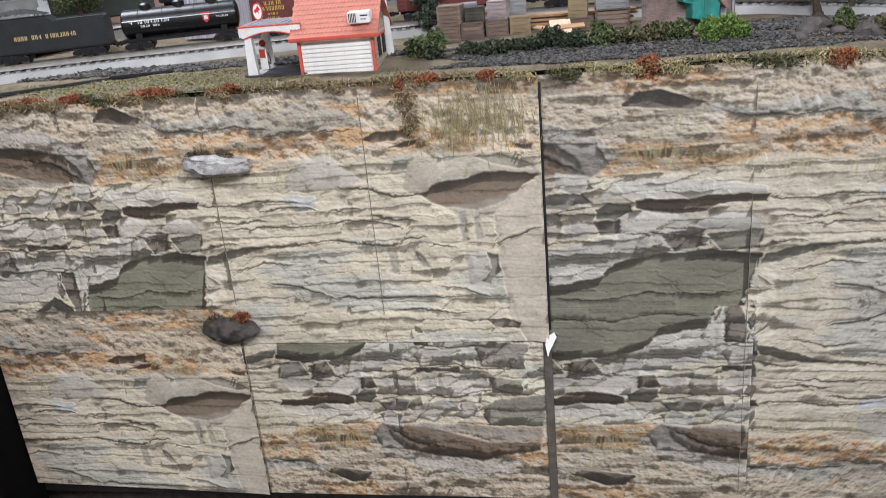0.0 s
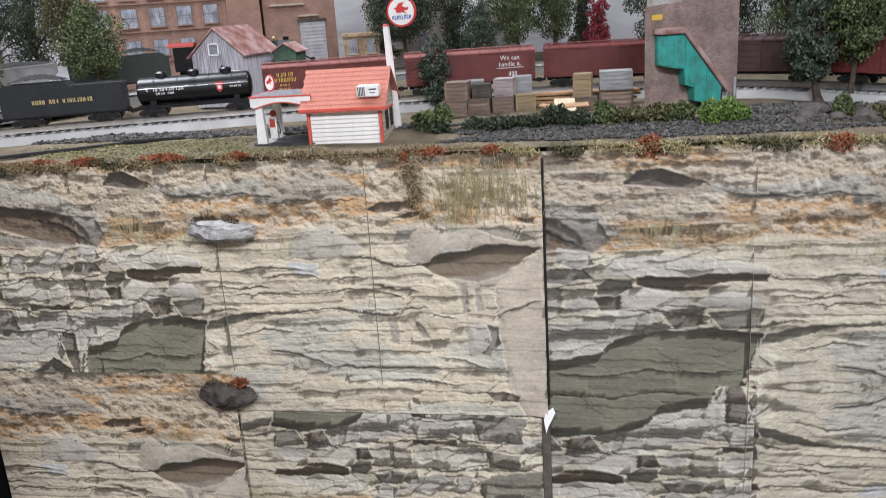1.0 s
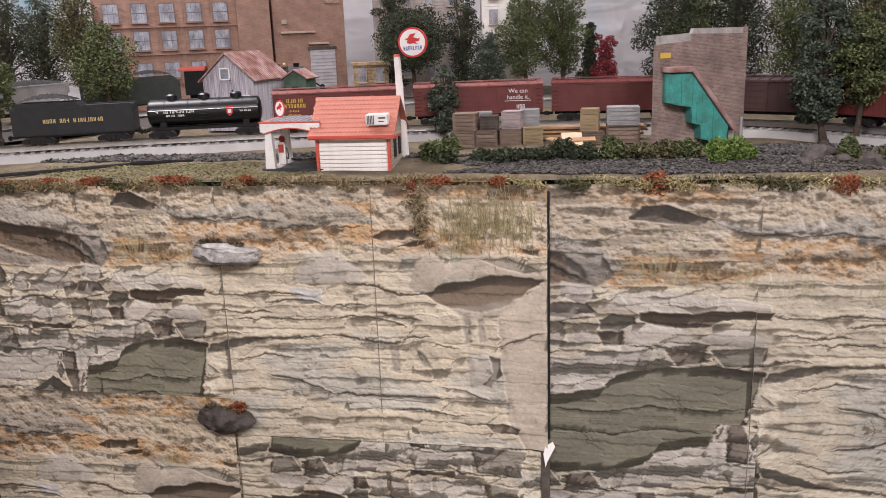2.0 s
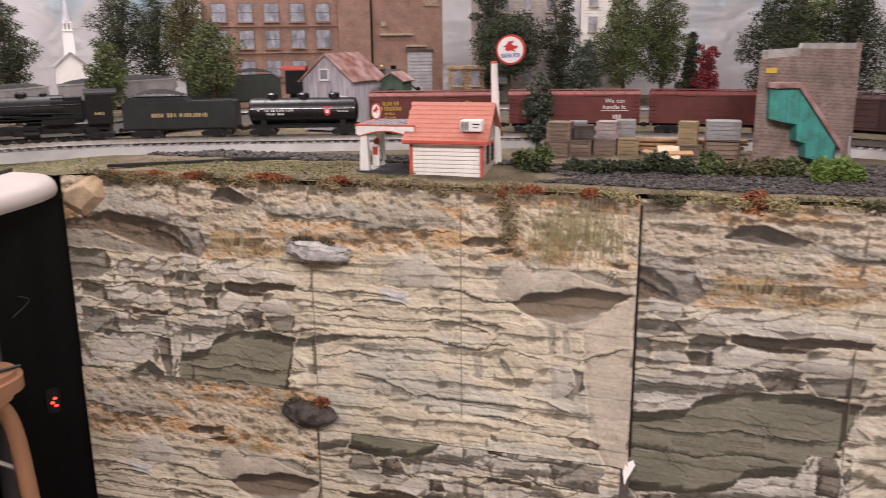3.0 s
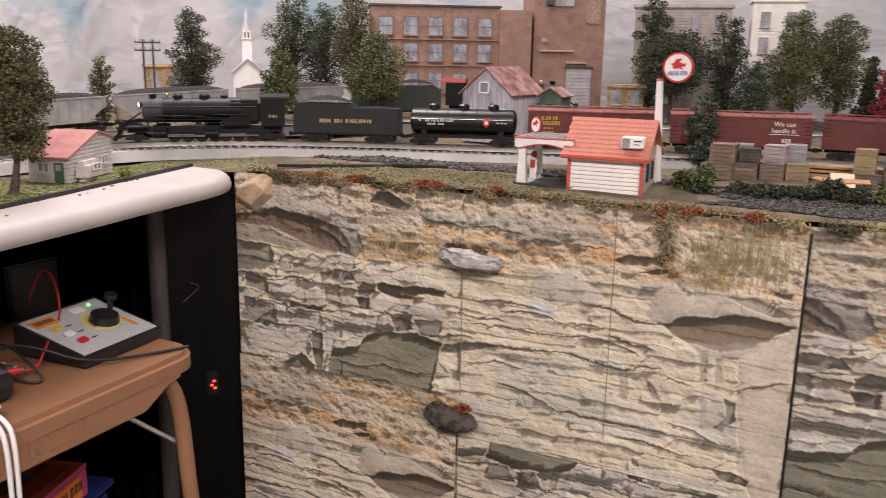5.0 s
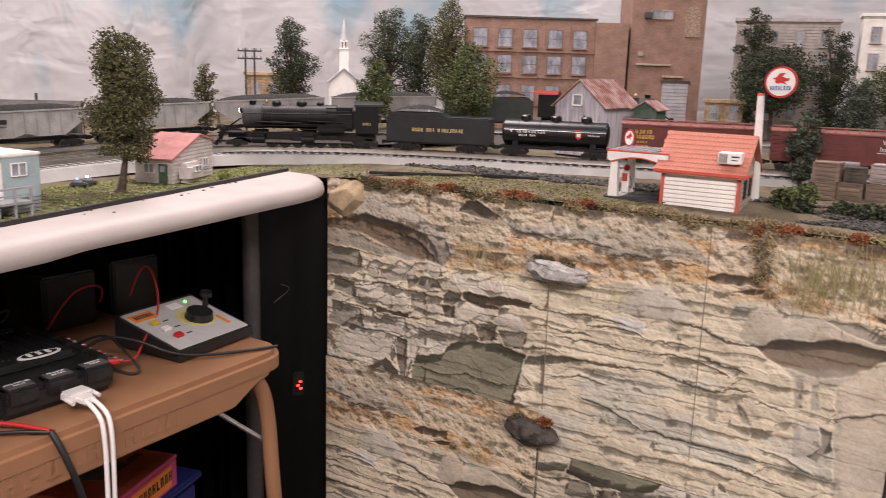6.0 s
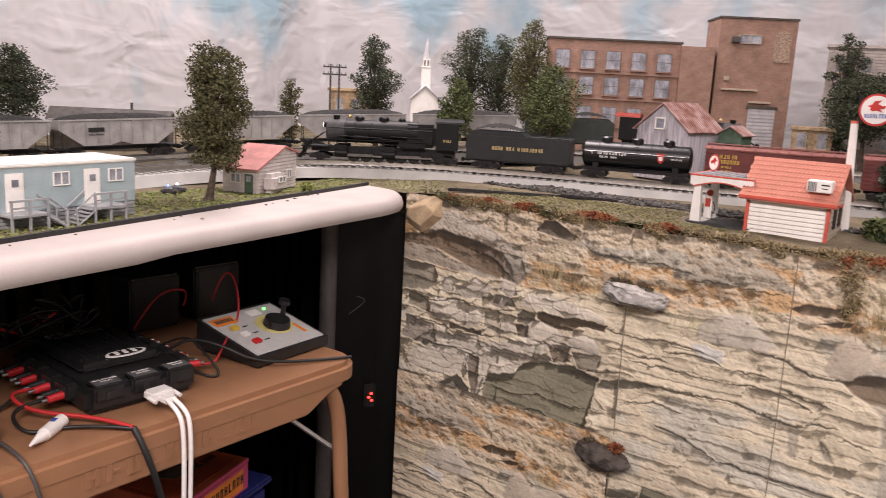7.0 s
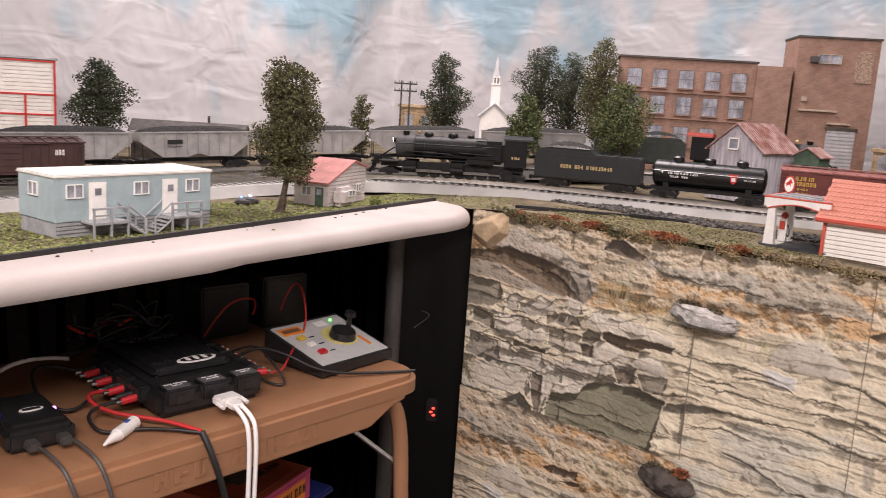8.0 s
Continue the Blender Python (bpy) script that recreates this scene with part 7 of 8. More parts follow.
def tree(x, y, h, r, material, label, seed, trunk=0.3, shape="round", count=2200, leaf=0.0055, z=None):
    """Tapered trunk, forking limbs and a ragged crown of many leaves."""
    rng = random.Random(seed)
    z = ground(x, y) if z is None else z
    ob = thing("tree", pose(x, y, z - 0.002, 0, 0, rng.uniform(0, 360)), label, "tree", "layout trees")
    bm = B()
    lean = rng.uniform(-0.06, 0.06) * h
    fork = Vector((lean, 0, h * max(trunk, 0.12)))
    tr = 0.0075 * h / 0.2 + 0.001
    rod(bm, (0, 0, 0), fork * 0.55, tr * 0.75, tr * 0.5, 9)
    rod(bm, fork * 0.55, fork, tr * 0.5, tr * 0.42, 9)
    rod(bm, (0, 0, -0.001), (0, 0, 0.008), tr * 1.15, tr * 0.72, 9)
    part("trunk", bm, M_BARK, ob)
    blobs = []
    bm = B()
    n = 34
    for k in range(n):
        t = (k + 0.5) / n
        a = k * 2.4 + rng.uniform(-0.4, 0.4)
        zz = h * (trunk + (1 - trunk) * t)
        if shape == "cone":
            rad = r * (1.05 - 0.95 * t)
        elif shape == "spread":
            rad = r * (0.55 + 0.5 * math.sin(math.pi * min(1, t * 1.1)))
        elif shape == "column":
            rad = r * (0.55 + 0.45 * math.sin(math.pi * (0.15 + 0.75 * t)))
        else:
            rad = r * (0.25 + 0.8 * math.sin(math.pi * (0.12 + 0.8 * t)))
        off = rad * rng.uniform(0.2, 0.75)
        c = Vector((lean + off * math.cos(a), off * math.sin(a), zz - h * 0.03))
        q = max(0.26 * r, rad * rng.uniform(0.3, 0.5))
        blobs.append((tuple(c), (q, q, q * rng.uniform(0.55, 0.9))))
        start = fork.lerp(Vector((lean, 0, zz)), 0.35)
        mid = start.lerp(c, 0.5) + Vector((0, 0, h * 0.02))
        rod(bm, start, mid, tr * 0.24, tr * 0.17, 5, False)
        rod(bm, mid, c, tr * 0.17, tr * 0.06, 5, False)
    rod(bm, fork, (lean, 0, h * 0.85), tr * 0.4, tr * 0.08, 6)
    part("limb", bm, M_BARK, ob)
    part("crown", leaf_mesh("crown", blobs, int(count * 2.0), leaf * 0.62, seed, 0.6, 0.3), material, ob, smooth=False)
    return ob


def bush(x, y, w, h, material, label, seed, count=700, leaf=0.0055, z=None):
    z = ground(x, y) if z is None else z
    rng = random.Random(seed)
    blobs = [((rng.uniform(-0.6, 0.6) * w, rng.uniform(-0.3, 0.3) * w, h * rng.uniform(0.25, 0.6)), (w * 0.45, w * 0.4, h * 0.42)) for _ in range(6)]
    me = leaf_mesh("bush", blobs, count, leaf, seed, 0.5, 0.25)
    o = tagged(part("bush", me, material, smooth=False), label, "bush", "layout bushes")
    o.matrix_world = pose(x, y, z)
    return o


tree(-1.235, 0.875, 0.27, 0.075, M_LEAF_O, "tall olive-green model tree beside the trailers", 1, 0.26, "column", 7500, 0.0042)
# between and behind the tracks, round the factory
tree(-1.25, 1.6, 0.225, 0.047, M_LEAF, "small bright green tree between the tracks", 2, 0.38, "round", 2800, 0.0046)
tree(-1.06, 1.73, 0.262, 0.085, M_LEAF, "spreading green tree before the factory", 3, 0.42, "spread", 3900, 0.0047)
tree(-1.66, 1.78, 0.325, 0.08, M_LEAF_D, "dense dark green tree by the church", 4, 0.2, "round", 6300, 0.0042)
tree(-1.53, 2.06, 0.36, 0.09, M_LEAF_D, "tall dark tree behind the hoppers", 5, 0.3, "round", 5850, 0.0042)
tree(-1.45, 2.1, 0.33, 0.085, M_LEAF_D, "tall dark tree behind the hoppers", 6, 0.3, "round", 4950, 0.0042)
tree(-1.33, 2.07, 0.37, 0.075, M_LEAF_O, "olive tree at the factory corner", 7, 0.25, "round", 5400, 0.0042)
tree(-2.0, 0.9, 0.26, 0.085, M_LEAF_D, "wide dark green tree before the warehouse", 8, 0.36, "spread", 4500, 0.0047)
tree(-1.86, 1.33, 0.25, 0.035, M_LEAF_D, "narrow dark green tree beyond the loop", 9, 0.12, "column", 2250, 0.0047)
tree(-1.92, 1.47, 0.2, 0.026, M_LEAF_D, "small dark conifer near the sky cloth", 10, 0.1, "cone", 1650, 0.0047)
tree(-1.85, 1.62, 0.195, 0.04, M_LEAF_O, "small olive bushy tree near the sky cloth", 11, 0.1, "round", 1650, 0.0047)
tree(-0.47, 2.26, 0.25, 0.115, M_LEAF_D, "wide dark tree behind the filling station sign", 12, 0.42, "spread", 6080, 0.005)
tree(-0.29, 1.665, 0.155, 0.032, M_LEAF_G, "thin grey-green tree behind the crates", 13, 0.15, "column", 1700, 0.0048)
tree(-0.56, 2.36, 0.36, 0.06, M_LEAF_D, "dark tree beside the brick tower", 14, 0.15, "column", 4500, 0.0042)
tree(-0.33, 2.36, 0.3, 0.06, M_LEAF_D, "dark tree between the back buildings", 15, 0.15, "column", 4500, 0.0042)
tree(-0.28, 2.3, 0.18, 0.06, M_LEAF_G, "grey-green tree between the back buildings", 16, 0.2, "round", 3375, 0.0042)
tree(-0.17, 2.36, 0.31, 0.09, M_LEAF, "tall green tree behind the boxcars", 17, 0.25, "round", 7200, 0.0042)
tree(-0.08, 2.4, 0.3, 0.08, M_LEAF, "tall green tree behind the boxcars", 18, 0.25, "round", 6750, 0.0042)
tree(0.0, 2.42, 0.2, 0.05, M_LEAF_D, "dark pointed tree before the sky cloth", 19, 0.1, "cone", 3600, 0.0042)
tree(0.035, 2.36, 0.165, 0.038, M_LEAF_R, "dark red small tree behind the boxcars", 20, 0.12, "column", 2100, 0.0047)
for k, (x, y, h, r) in enumerate(((0.2, 2.36, 0.3, 0.1), (0.29, 2.4, 0.36, 0.1), (0.4, 2.42, 0.33, 0.11), (0.52, 2.32, 0.3, 0.1), (0.66, 2.25, 0.33, 0.11), (0.8, 2.1, 0.3, 0.11))):
    tree(x, y, h, r, M_LEAF if k % 2 else M_LEAF_D, "large dark green tree in the back row", 30 + k, 0.15, "round", 7200, 0.0047)
tree(0.41, 1.575, 0.27, 0.06, M_LEAF_G, "tall blue-green tree by the cliff edge", 40, 0.2, "column", 5200, 0.005)
tree(0.455, 1.555, 0.225, 0.055, M_LEAF, "green tree with a bare trunk near the cliff edge", 41, 0.36, "round", 3600, 0.005)
tree(0.56, 1.54, 0.26, 0.06, M_LEAF, "tall green tree by the bend of track", 42, 0.25, "column", 3639, 0.0046)
tree(0.5, 1.66, 0.26, 0.05, M_LEAF_O, "olive-green tree by the bend of track", 43, 0.25, "column", 3080, 0.0046)
for k in range(7):
    tree(-1.75 + k * 0.02, 2.1 + k * 0.09, 0.24 + 0.03 * (k % 3), 0.06, M_LEAF_D, "dark green tree in the far back row", 50 + k, 0.15, "round", 2700, 0.0047) if k in (5, 6) else None

bush(-0.258, 1.41, 0.044, 0.046, M_LEAF, "dark green leafy bush beside the sign pole", 60, 1300)
bush(-0.24, 1.39, 0.02, 0.02, M_LEAF_D, "low dark green bush beside the sign pole", 61, 400)
for k, (x, y, w, h, m, lb) in enumerate(((-0.17, 1.45, 0.03, 0.022, M_LEAF_D, "low dark grey-green bush"), (-0.13, 1.44, 0.03, 0.024, M_LEAF_D, "low dark grey-green bush"), (-0.09, 1.45, 0.028, 0.022, M_LEAF_D, "low dark grey-green bush"),
                                         (-0.035, 1.46, 0.03, 0.036, M_LEAF_D, "dark green round bush"), (-0.005, 1.45, 0.024, 0.028, M_LEAF_D, "dark green round bush"), (0.045, 1.455, 0.024, 0.04, M_LEAF, "green upright bush"),
                                         (0.08, 1.45, 0.025, 0.026, M_LEAF_O, "olive low bush"), (0.115, 1.45, 0.028, 0.03, M_LEAF_O, "yellow-green bush"), (0.155, 1.455, 0.024, 0.036, M_LEAF, "green bush before the brick ruin"),
                                         (0.21, 1.43, 0.03, 0.04, M_LEAF_B, "bright green feathery bush"), (0.235, 1.435, 0.026, 0.034, M_LEAF_B, "bright green feathery bush"), (0.41, 1.45, 0.022, 0.036, M_LEAF, "round green bush below the trees"), (0.46, 1.4, 0.03, 0.03, M_LEAF_O, "olive bush with rocks"))):
    bush(x, y - 0.04, w * 1.2, h * 1.0, m, lb + " behind the cliff edge", 62 + k, 1500, 0.004)
for k, (x, y, w) in enumerate(((-1.3, 0.66, 0.03), (-1.28, 0.74, 0.025), (-1.22, 1.09, 0.02), (-1.26, 0.35, 0.04), (-1.14, 0.33, 0.03), (-0.66, 2.27, 0.03))):
    bush(x, y, w, 0.02, M_TURF if k < 5 else M_LEAF_O, "low green foam bush on the turf", 90 + k, 500, 0.004)
for k in range(8):
    x, y = 0.33 + 0.02 * k, 1.36 + 0.02 * ((k * 7) % 5)
    bm = B()
    bmesh.ops.create_icosphere(bm, subdivisions=2, radius=0.012 + 0.005 * (k % 3))
    for v in bm.verts:
        v.co *= 1 + 0.4 * noise.noise(v.co * 60 + Vector((k, 0, 0)))
        v.co.z *= 0.7
    tagged(part("stone", bm, M_ROCKDARK), "rough broken stone near the cliff edge", "stone", "loose stones").matrix_world = pose(x, y, ground(x, y) + 0.004)
# grass tuft hanging over the print
for k, (x, z, n, hh) in enumerate(((-0.17, 0.9, 600, 0.045), (-0.12, 0.905, 500, 0.045), (-0.2, 0.89, 300, 0.03))):
    rng = np.random.default_rng(k)
    v, f = [], []
    for _ in range(n // 3):
        px = rng.normal() * 0.034
        pz = rng.normal() * 0.02
        t = hh * (0.4 + 0.6 * rng.random())
        dx, dy = rng.normal() * 0.008, -0.006 * rng.random() - 0.002
        b = len(v)
        v += [(px - 0.0005, 0, pz), (px + 0.0005, 0, pz), (px + dx, dy, pz + t)]
        f.append((b, b + 1, b + 2))
    me = bpy.data.meshes.new("grass_tuft")
    me.from_pydata(v, [], f)
    tagged(part("grass_tuft", me, M_STRAW, smooth=False), "straw-coloured static grass glued on the printed rock", "grass", "grass tufts", "stuff").matrix_world = pose(x, CLIFF - 0.006, z - 0.025)
# ---------------------------------------------------------------- side table with the white rim


def rim():
    bm = B()
    rows = []
    for y in list(np.arange(-0.8, 1.12, 0.06)) + [1.12, 1.16, 1.19, 1.215, 1.232, 1.243, 1.248]:
        inner = edge_x(y) - 0.004
        outer = -0.958 - 0.108 * (y - 0.3)
        if y > 1.12:
            k = (y - 1.12) / 0.128
            outer -= 0.06 * (1 - math.sqrt(max(0.0, 1 - k * k)))
        lo = T - 0.039 - (0.004 if y < 0.62 else 0)
        zt = T - 0.006
        prof = [(inner, zt - 0.004), (inner + 0.004, zt), (outer - 0.022, zt - 0.001), (outer - 0.012, zt - 0.004), (outer - 0.004, zt - 0.01), (outer, zt - 0.02), (outer, lo + 0.006), (outer - 0.004, lo), (inner, lo)]
        rows.append([bm.verts.new((x, y, z + 0.0008 * noise.noise((x * 20, y * 9, z * 9)))) for x, z in prof])
    for a, b2 in zip(rows, rows[1:]):
        for i in range(len(a)):
            j = (i + 1) % len(a)
            bm.faces.new((a[i], a[j], b2[j], b2[i]))
    bm.faces.new(rows[0])
    bm.faces.new(rows[-1][::-1])
    bmesh.ops.recalc_face_normals(bm, faces=bm.faces[:])
    ob = thing("side_table", Matrix(), "side table with a rounded off-white moulded rim", "table", kind="structure")
    part("rim", bm, M_RIM, ob, "off-white rounded moulded rim")
    part("edge_strip", _edge_strip(), M_BLACKPL, ob, "thin black strip along the turf")
    part("tabletop", bx((-1.85, 0.25, T - 0.05), (1.35, 2.1, 0.02)), M_TIE, ob)
    part("leg", rd((-1.185, 1.125, 0.0), (-1.185, 1.125, T - 0.06), 0.017, seg=16), M_GREYPOST, ob, "dark grey round leg")
    return ob


def _edge_strip():
    bm = B()
    for k in range(40):
        y = -0.75 + k * 0.05
        box(bm, (edge_x(y + 0.025) + 0.0015, y + 0.025, T - 0.003), (0.006, 0.0505, 0.007), math.degrees(math.atan(0.19)))
    return bm


rim()
# crumbs of scenery on the rim
rng = random.Random(9)
for k in range(14):
    y = rng.uniform(0.3, 1.15)
    x = edge_x(y) + rng.uniform(0.008, 0.05)
    o = tagged(part("crumb", ball(B(), (0, 0, 0), rng.uniform(0.0012, 0.0032), (1.4, 1, 0.5), 1), M_BARK if k % 3 else M_TURF), "tiny crumb of dark scenery on the white rim", "crumb", "crumbs on the rim")
    o.matrix_world = pose(x, y, T - 0.0055, 0, 0, k * 40)


def pleated(x0, y0, x1, y1, z0, z1, n, amp):
    bm = B()
    d = Vector((x1 - x0, y1 - y0, 0))
    nrm = Vector((-d.y, d.x, 0)).normalized()
    cols = []
    for i in range(n * 6 + 1):
        t = i / (n * 6)
        p = Vector((x0, y0, 0)) + d * t + nrm * amp * math.sin(i * math.pi / 3)
        cols.append([bm.verts.new((p.x, p.y, z)) for z in (z0, (z0 + z1) / 2, z1)])
    for a, b2 in zip(cols, cols[1:]):
        for k in range(2):
            bm.faces.new((a[k], b2[k], b2[k + 1], a[k + 1]))
    bmesh.ops.solidify(bm, geom=bm.faces[:], thickness=0.003)
    return bm


tagged(part("curtain", pleated(-1.088, 1.252, -1.172, 1.135, 0.0, T - 0.05, 2, 0.0015), mat("black_sheet", (0.004, 0.004, 0.0045), 0.4, vary=0.3, bump=0.02)), "glossy black sheet below the white table corner", "curtain")
tagged(part("curtain", pleated(-1.2, 1.262, -1.95, 1.262, 0.0, T - 0.06, 8, 0.006), M_BLACKCLOTH), "black cloth under the layout table", "curtain")
tagged(part("curtain", pleated(-1.9, -0.8, -1.9, 1.25, 0.0, T - 0.06, 16, 0.006), mat("dark_brown_cloth", (0.034, 0.024, 0.017), 0.9, vary=0.4)), "dark brown cloth behind the tray table", "curtain")
led = thing("power_strip", pose(-1.117, 1.187, 0.517, 0, 0, 54), "black power outlet strip with glowing red switches", "power strip")
part("body", bx((0, 0.012, 0.0), (0.024, 0.012, 0.05), 0, 0.003), M_BLACKCLOTH, led)
for z, x in ((0.008, 0.002), (0.0, -0.003), (-0.007, 0.003)):
    part("switch_lamp", ball(B(), (x, 0.002, z), 0.0035, (1, 0.5, 0.8)), M_LEDRED, led, "glowing red lamp")
# Grey curl modelled for the squiggle reflected in the glossy black sheet.
cable("cable", [(-1.135, 1.155, 0.735), (-1.12, 1.17, 0.73), (-1.13, 1.16, 0.715), (-1.135, 1.15, 0.708), (-1.14, 1.14, 0.70)], 0.0007, M_GREYPOST, "short looped grey line for the squiggle reflected in the black sheet")
bucket = thing("red_bowl", pose(-1.1, 1.12, 0.0), "red bowl with a shiny rim standing on the floor", "bowl")
part("body", rd((0, 0, 0), (0, 0, 0.17), 0.04, 0.055, 24), M_REDPL, bucket)
bm = B()
for k in range(24):
    a, b2 = k * math.tau / 24, (k + 1) * math.tau / 24
    rod(bm, (0.056 * math.cos(a), 0.056 * math.sin(a), 0.17), (0.056 * math.cos(b2), 0.056 * math.sin(b2), 0.17), 0.003, seg=6, caps=False)
part("rim", bm, M_CHROME, bucket, "shiny metal rim")

# ---------------------------------------------------------------- tray table
TZ = 0.682


def rounded(x0, x1, y0, y1, r, n=7):
    out = []
    for cx, cy, a0 in ((x1 - r, y1 - r, 0), (x0 + r, y1 - r, 90), (x0 + r, y0 + r, 180), (x1 - r, y0 + r, 270)):
        for k in range(n + 1):
            a = radians(a0 + 90 * k / n)
            out.append((cx + r * math.cos(a), cy + r * math.sin(a)))
    return out


def tray_table():
    ob = thing("tray_table", pose(0, 0, 0), "tan moulded plastic folding tray table holding train controls", "table")
    top = B()
    slab(top, rounded(-1.44, -0.972, 0.285, 1.008, 0.055), 0.03, (0, 0, TZ - 0.03), ((1, 0, 0), (0, 1, 0), (0, 0, 1)))
    bmesh.ops.bevel(top, geom=[e for e in top.edges if all(abs(v.co.z - TZ) < 1e-5 for v in e.verts)], offset=0.009, segments=4, affect="EDGES")
    part("tray_top", top, M_TAN, ob)
    ap = B()
    slab(ap, [(0.335, -0.008), (0.958, -0.008), (0.955, -0.03), (0.925, -0.036), (0.875, -0.062), (0.4, -0.062), (0.35, -0.036), (0.338, -0.03)], 0.016, (-0.9895, 0, TZ - 0.008), ((0, 1, 0), (0, 0, 1), (1, 0, 0)))
    bmesh.ops.bevel(ap, geom=ap.edges[:], offset=0.0035, segments=2, affect="EDGES", clamp_overlap=True)
    apron = part("apron", ap, M_TAN, ob)
    glyph_bars(10, 0.024, 0.03, Matrix.Translation((-0.973, 0.63, TZ - 0.043)) @ pose(0, 0, 0, 0, 0, 90) @ Matrix.Diagonal((1, 4, 1, 1)), M_TAN, apron, gaps=(5,), name="raised_mark")
    for y, sg in ((0.972, 1), (0.32, -1)):
        leg = cable("leg", [(-0.995, y - sg * 0.14, TZ - 0.03), (-0.993, y - sg * 0.075, TZ - 0.022), (-0.992, y - sg * 0.03, TZ - 0.04), (-0.99, y - sg * 0.008, TZ - 0.1), (-0.988, y, TZ - 0.25), (-0.985, y + sg * 0.012, 0.3), (-0.985, y + sg * 0.012, 0.02)], 0.0135, M_TAN, "", parent=ob)
        part("foot", bx((-1.15, y + sg * 0.012, 0.013), (0.44, 0.028, 0.024), 0, 0.006), M_TAN, ob)
        cable("leg", [(-1.4, y - sg * 0.02, TZ - 0.02), (-1.4, y, TZ - 0.2), (-1.36, y + sg * 0.012, 0.3), (-1.35, y + sg * 0.012, 0.02)], 0.0135, M_TAN, "", parent=ob)
        part("brace", rd((-1.12, y - sg * 0.13, TZ - 0.04), (-1.0, y - sg * 0.004, TZ - 0.17), 0.0045, seg=8), M_CHROME, ob, "thin metal brace")
    return ob


tray_table()


def interface_box():
    ob = thing("train_interface", pose(-1.175, 0.632, TZ, 0, 0, -4) @ Matrix.Diagonal((1.06, 1.06, 1.1, 1)), "black ribbed train interface box with red terminals", "electronics")
    body = B()
    box(body, (0, 0, 0.02), (0.235, 0.16, 0.036), 0, 0.008)
    part("body", body, M_BLACKPL, ob)
    lid = part("lid", bx((-0.02, 0, 0.043), (0.16, 0.12, 0.014), 0, 0.006), M_BLACKPL, ob)
    for k in range(13):
        part("vent_rib", bx((-0.02, -0.048 + k * 0.008, 0.0505), (0.11, 0.0035, 0.003), 0, 0.0006), M_BLACKPL, lid)
    for k in range(14):
        part("vent_rib", bx((-0.085, -0.04 + k * 0.0062, 0.051), (0.02, 0.003, 0.003), 0, 0.0006), M_LABELGREY, lid)
    em = part("emblem", rd((0.045, 0.012, 0.0505), (0.045, 0.012, 0.0522), 0.02, seg=28), M_WHITELET, lid, "white oval emblem")
    em.data.transform(Matrix.Translation((0.045, 0.012, 0)) @ Matrix.Diagonal((0.62, 1.5, 1, 1)) @ Matrix.Translation((-0.045, -0.012, 0)))
    eb = part("emblem_inner", rd((0.045, 0.012, 0.0515), (0.045, 0.012, 0.0527), 0.0165, seg=28), M_BLACKLET, em)
    eb.data.transform(Matrix.Translation((0.045, 0.012, 0)) @ Matrix.Diagonal((0.58, 1.5, 1, 1)) @ Matrix.Translation((-0.045, -0.012, 0)))
    for k in range(3):
        part("emblem_bar", bx((0.045, -0.002 + k * 0.013, 0.053), (0.012, 0.006, 0.0012), 0, 0.0003), M_WHITELET, em)
    for k, txt in enumerate((("AUX POWER", "INPUT"), ("PC INPUT", "(RS-232)"), ("REMOTE", "INPUT"))):
        y = -0.05 + k * 0.052
        tab = part("port_block", bx((0.107, y, 0.03), (0.03, 0.042, 0.022), 0, 0.003), M_BLACKPL, ob)
        part("plate", bx((0.107, y, 0.0418), (0.02, 0.034, 0.0012)), M_LABELGREY, tab)
        for j, w in enumerate(txt):
            words(w, 0.0058, Matrix.Translation((0.103 + j * 0.007, y, 0.0432)) @ pose(0, 0, 0, 0, 0, 90), M_WHITELET, tab)
        part("port", bx((0.1222, y, 0.027), (0.0015, 0.012, 0.01)), M_DARKHOLE, tab)
    for side in (-1, 1):
        for k in range(4):
            x = -0.06 + k * 0.042
            tb = part("terminal_block", bx((x, side * 0.083, 0.028), (0.034, 0.018, 0.022), 0, 0.003), M_BLACKPL, ob)
            for j in (-1, 1):
                part("terminal", rd((x + j * 0.008, side * 0.09, 0.024), (x + j * 0.008, side * 0.112, 0.022), 0.0055, 0.0048, 10), M_REDPL if j > 0 else M_BLACKPL, tb, "red screw terminal" if j > 0 else "")
                part("plug_tip", rd((x + j * 0.008, side * 0.112, 0.022), (x + j * 0.008, side * 0.119, 0.022), 0.0025, seg=8), M_CHROME, tb)
    return ob


interface_box()


def plug():
    ob = thing("data_plug", pose(-1.022, 0.628, TZ + 0.016), "white data plug with twin white cables", "plug")
    part("shell", bx((0, 0, 0.008), (0.026, 0.036, 0.014), 0, 0.003), M_WIRE_W, ob)
    part("boot", bx((0.02, 0.0, 0.006), (0.02, 0.02, 0.011), 0, 0.003), M_WIRE_W, ob)
    for sy in (-1, 1):
        part("thumbscrew", rd((0.004, sy * 0.02, 0.008), (0.022, sy * 0.02, 0.006), 0.003, seg=8), M_WIRE_W, ob)
        cable("cord", [(0.028, sy * 0.005, 0.006), (0.05, sy * 0.006, 0.0), (0.066, sy * 0.006, -0.02), (0.07, sy * 0.005 - 0.004, -0.12), (0.068, sy * 0.007 - 0.01, -0.32), (0.06, sy * 0.01 - 0.012, -0.6)], 0.0034, M_WIRE_W, "", parent=ob)


plug()


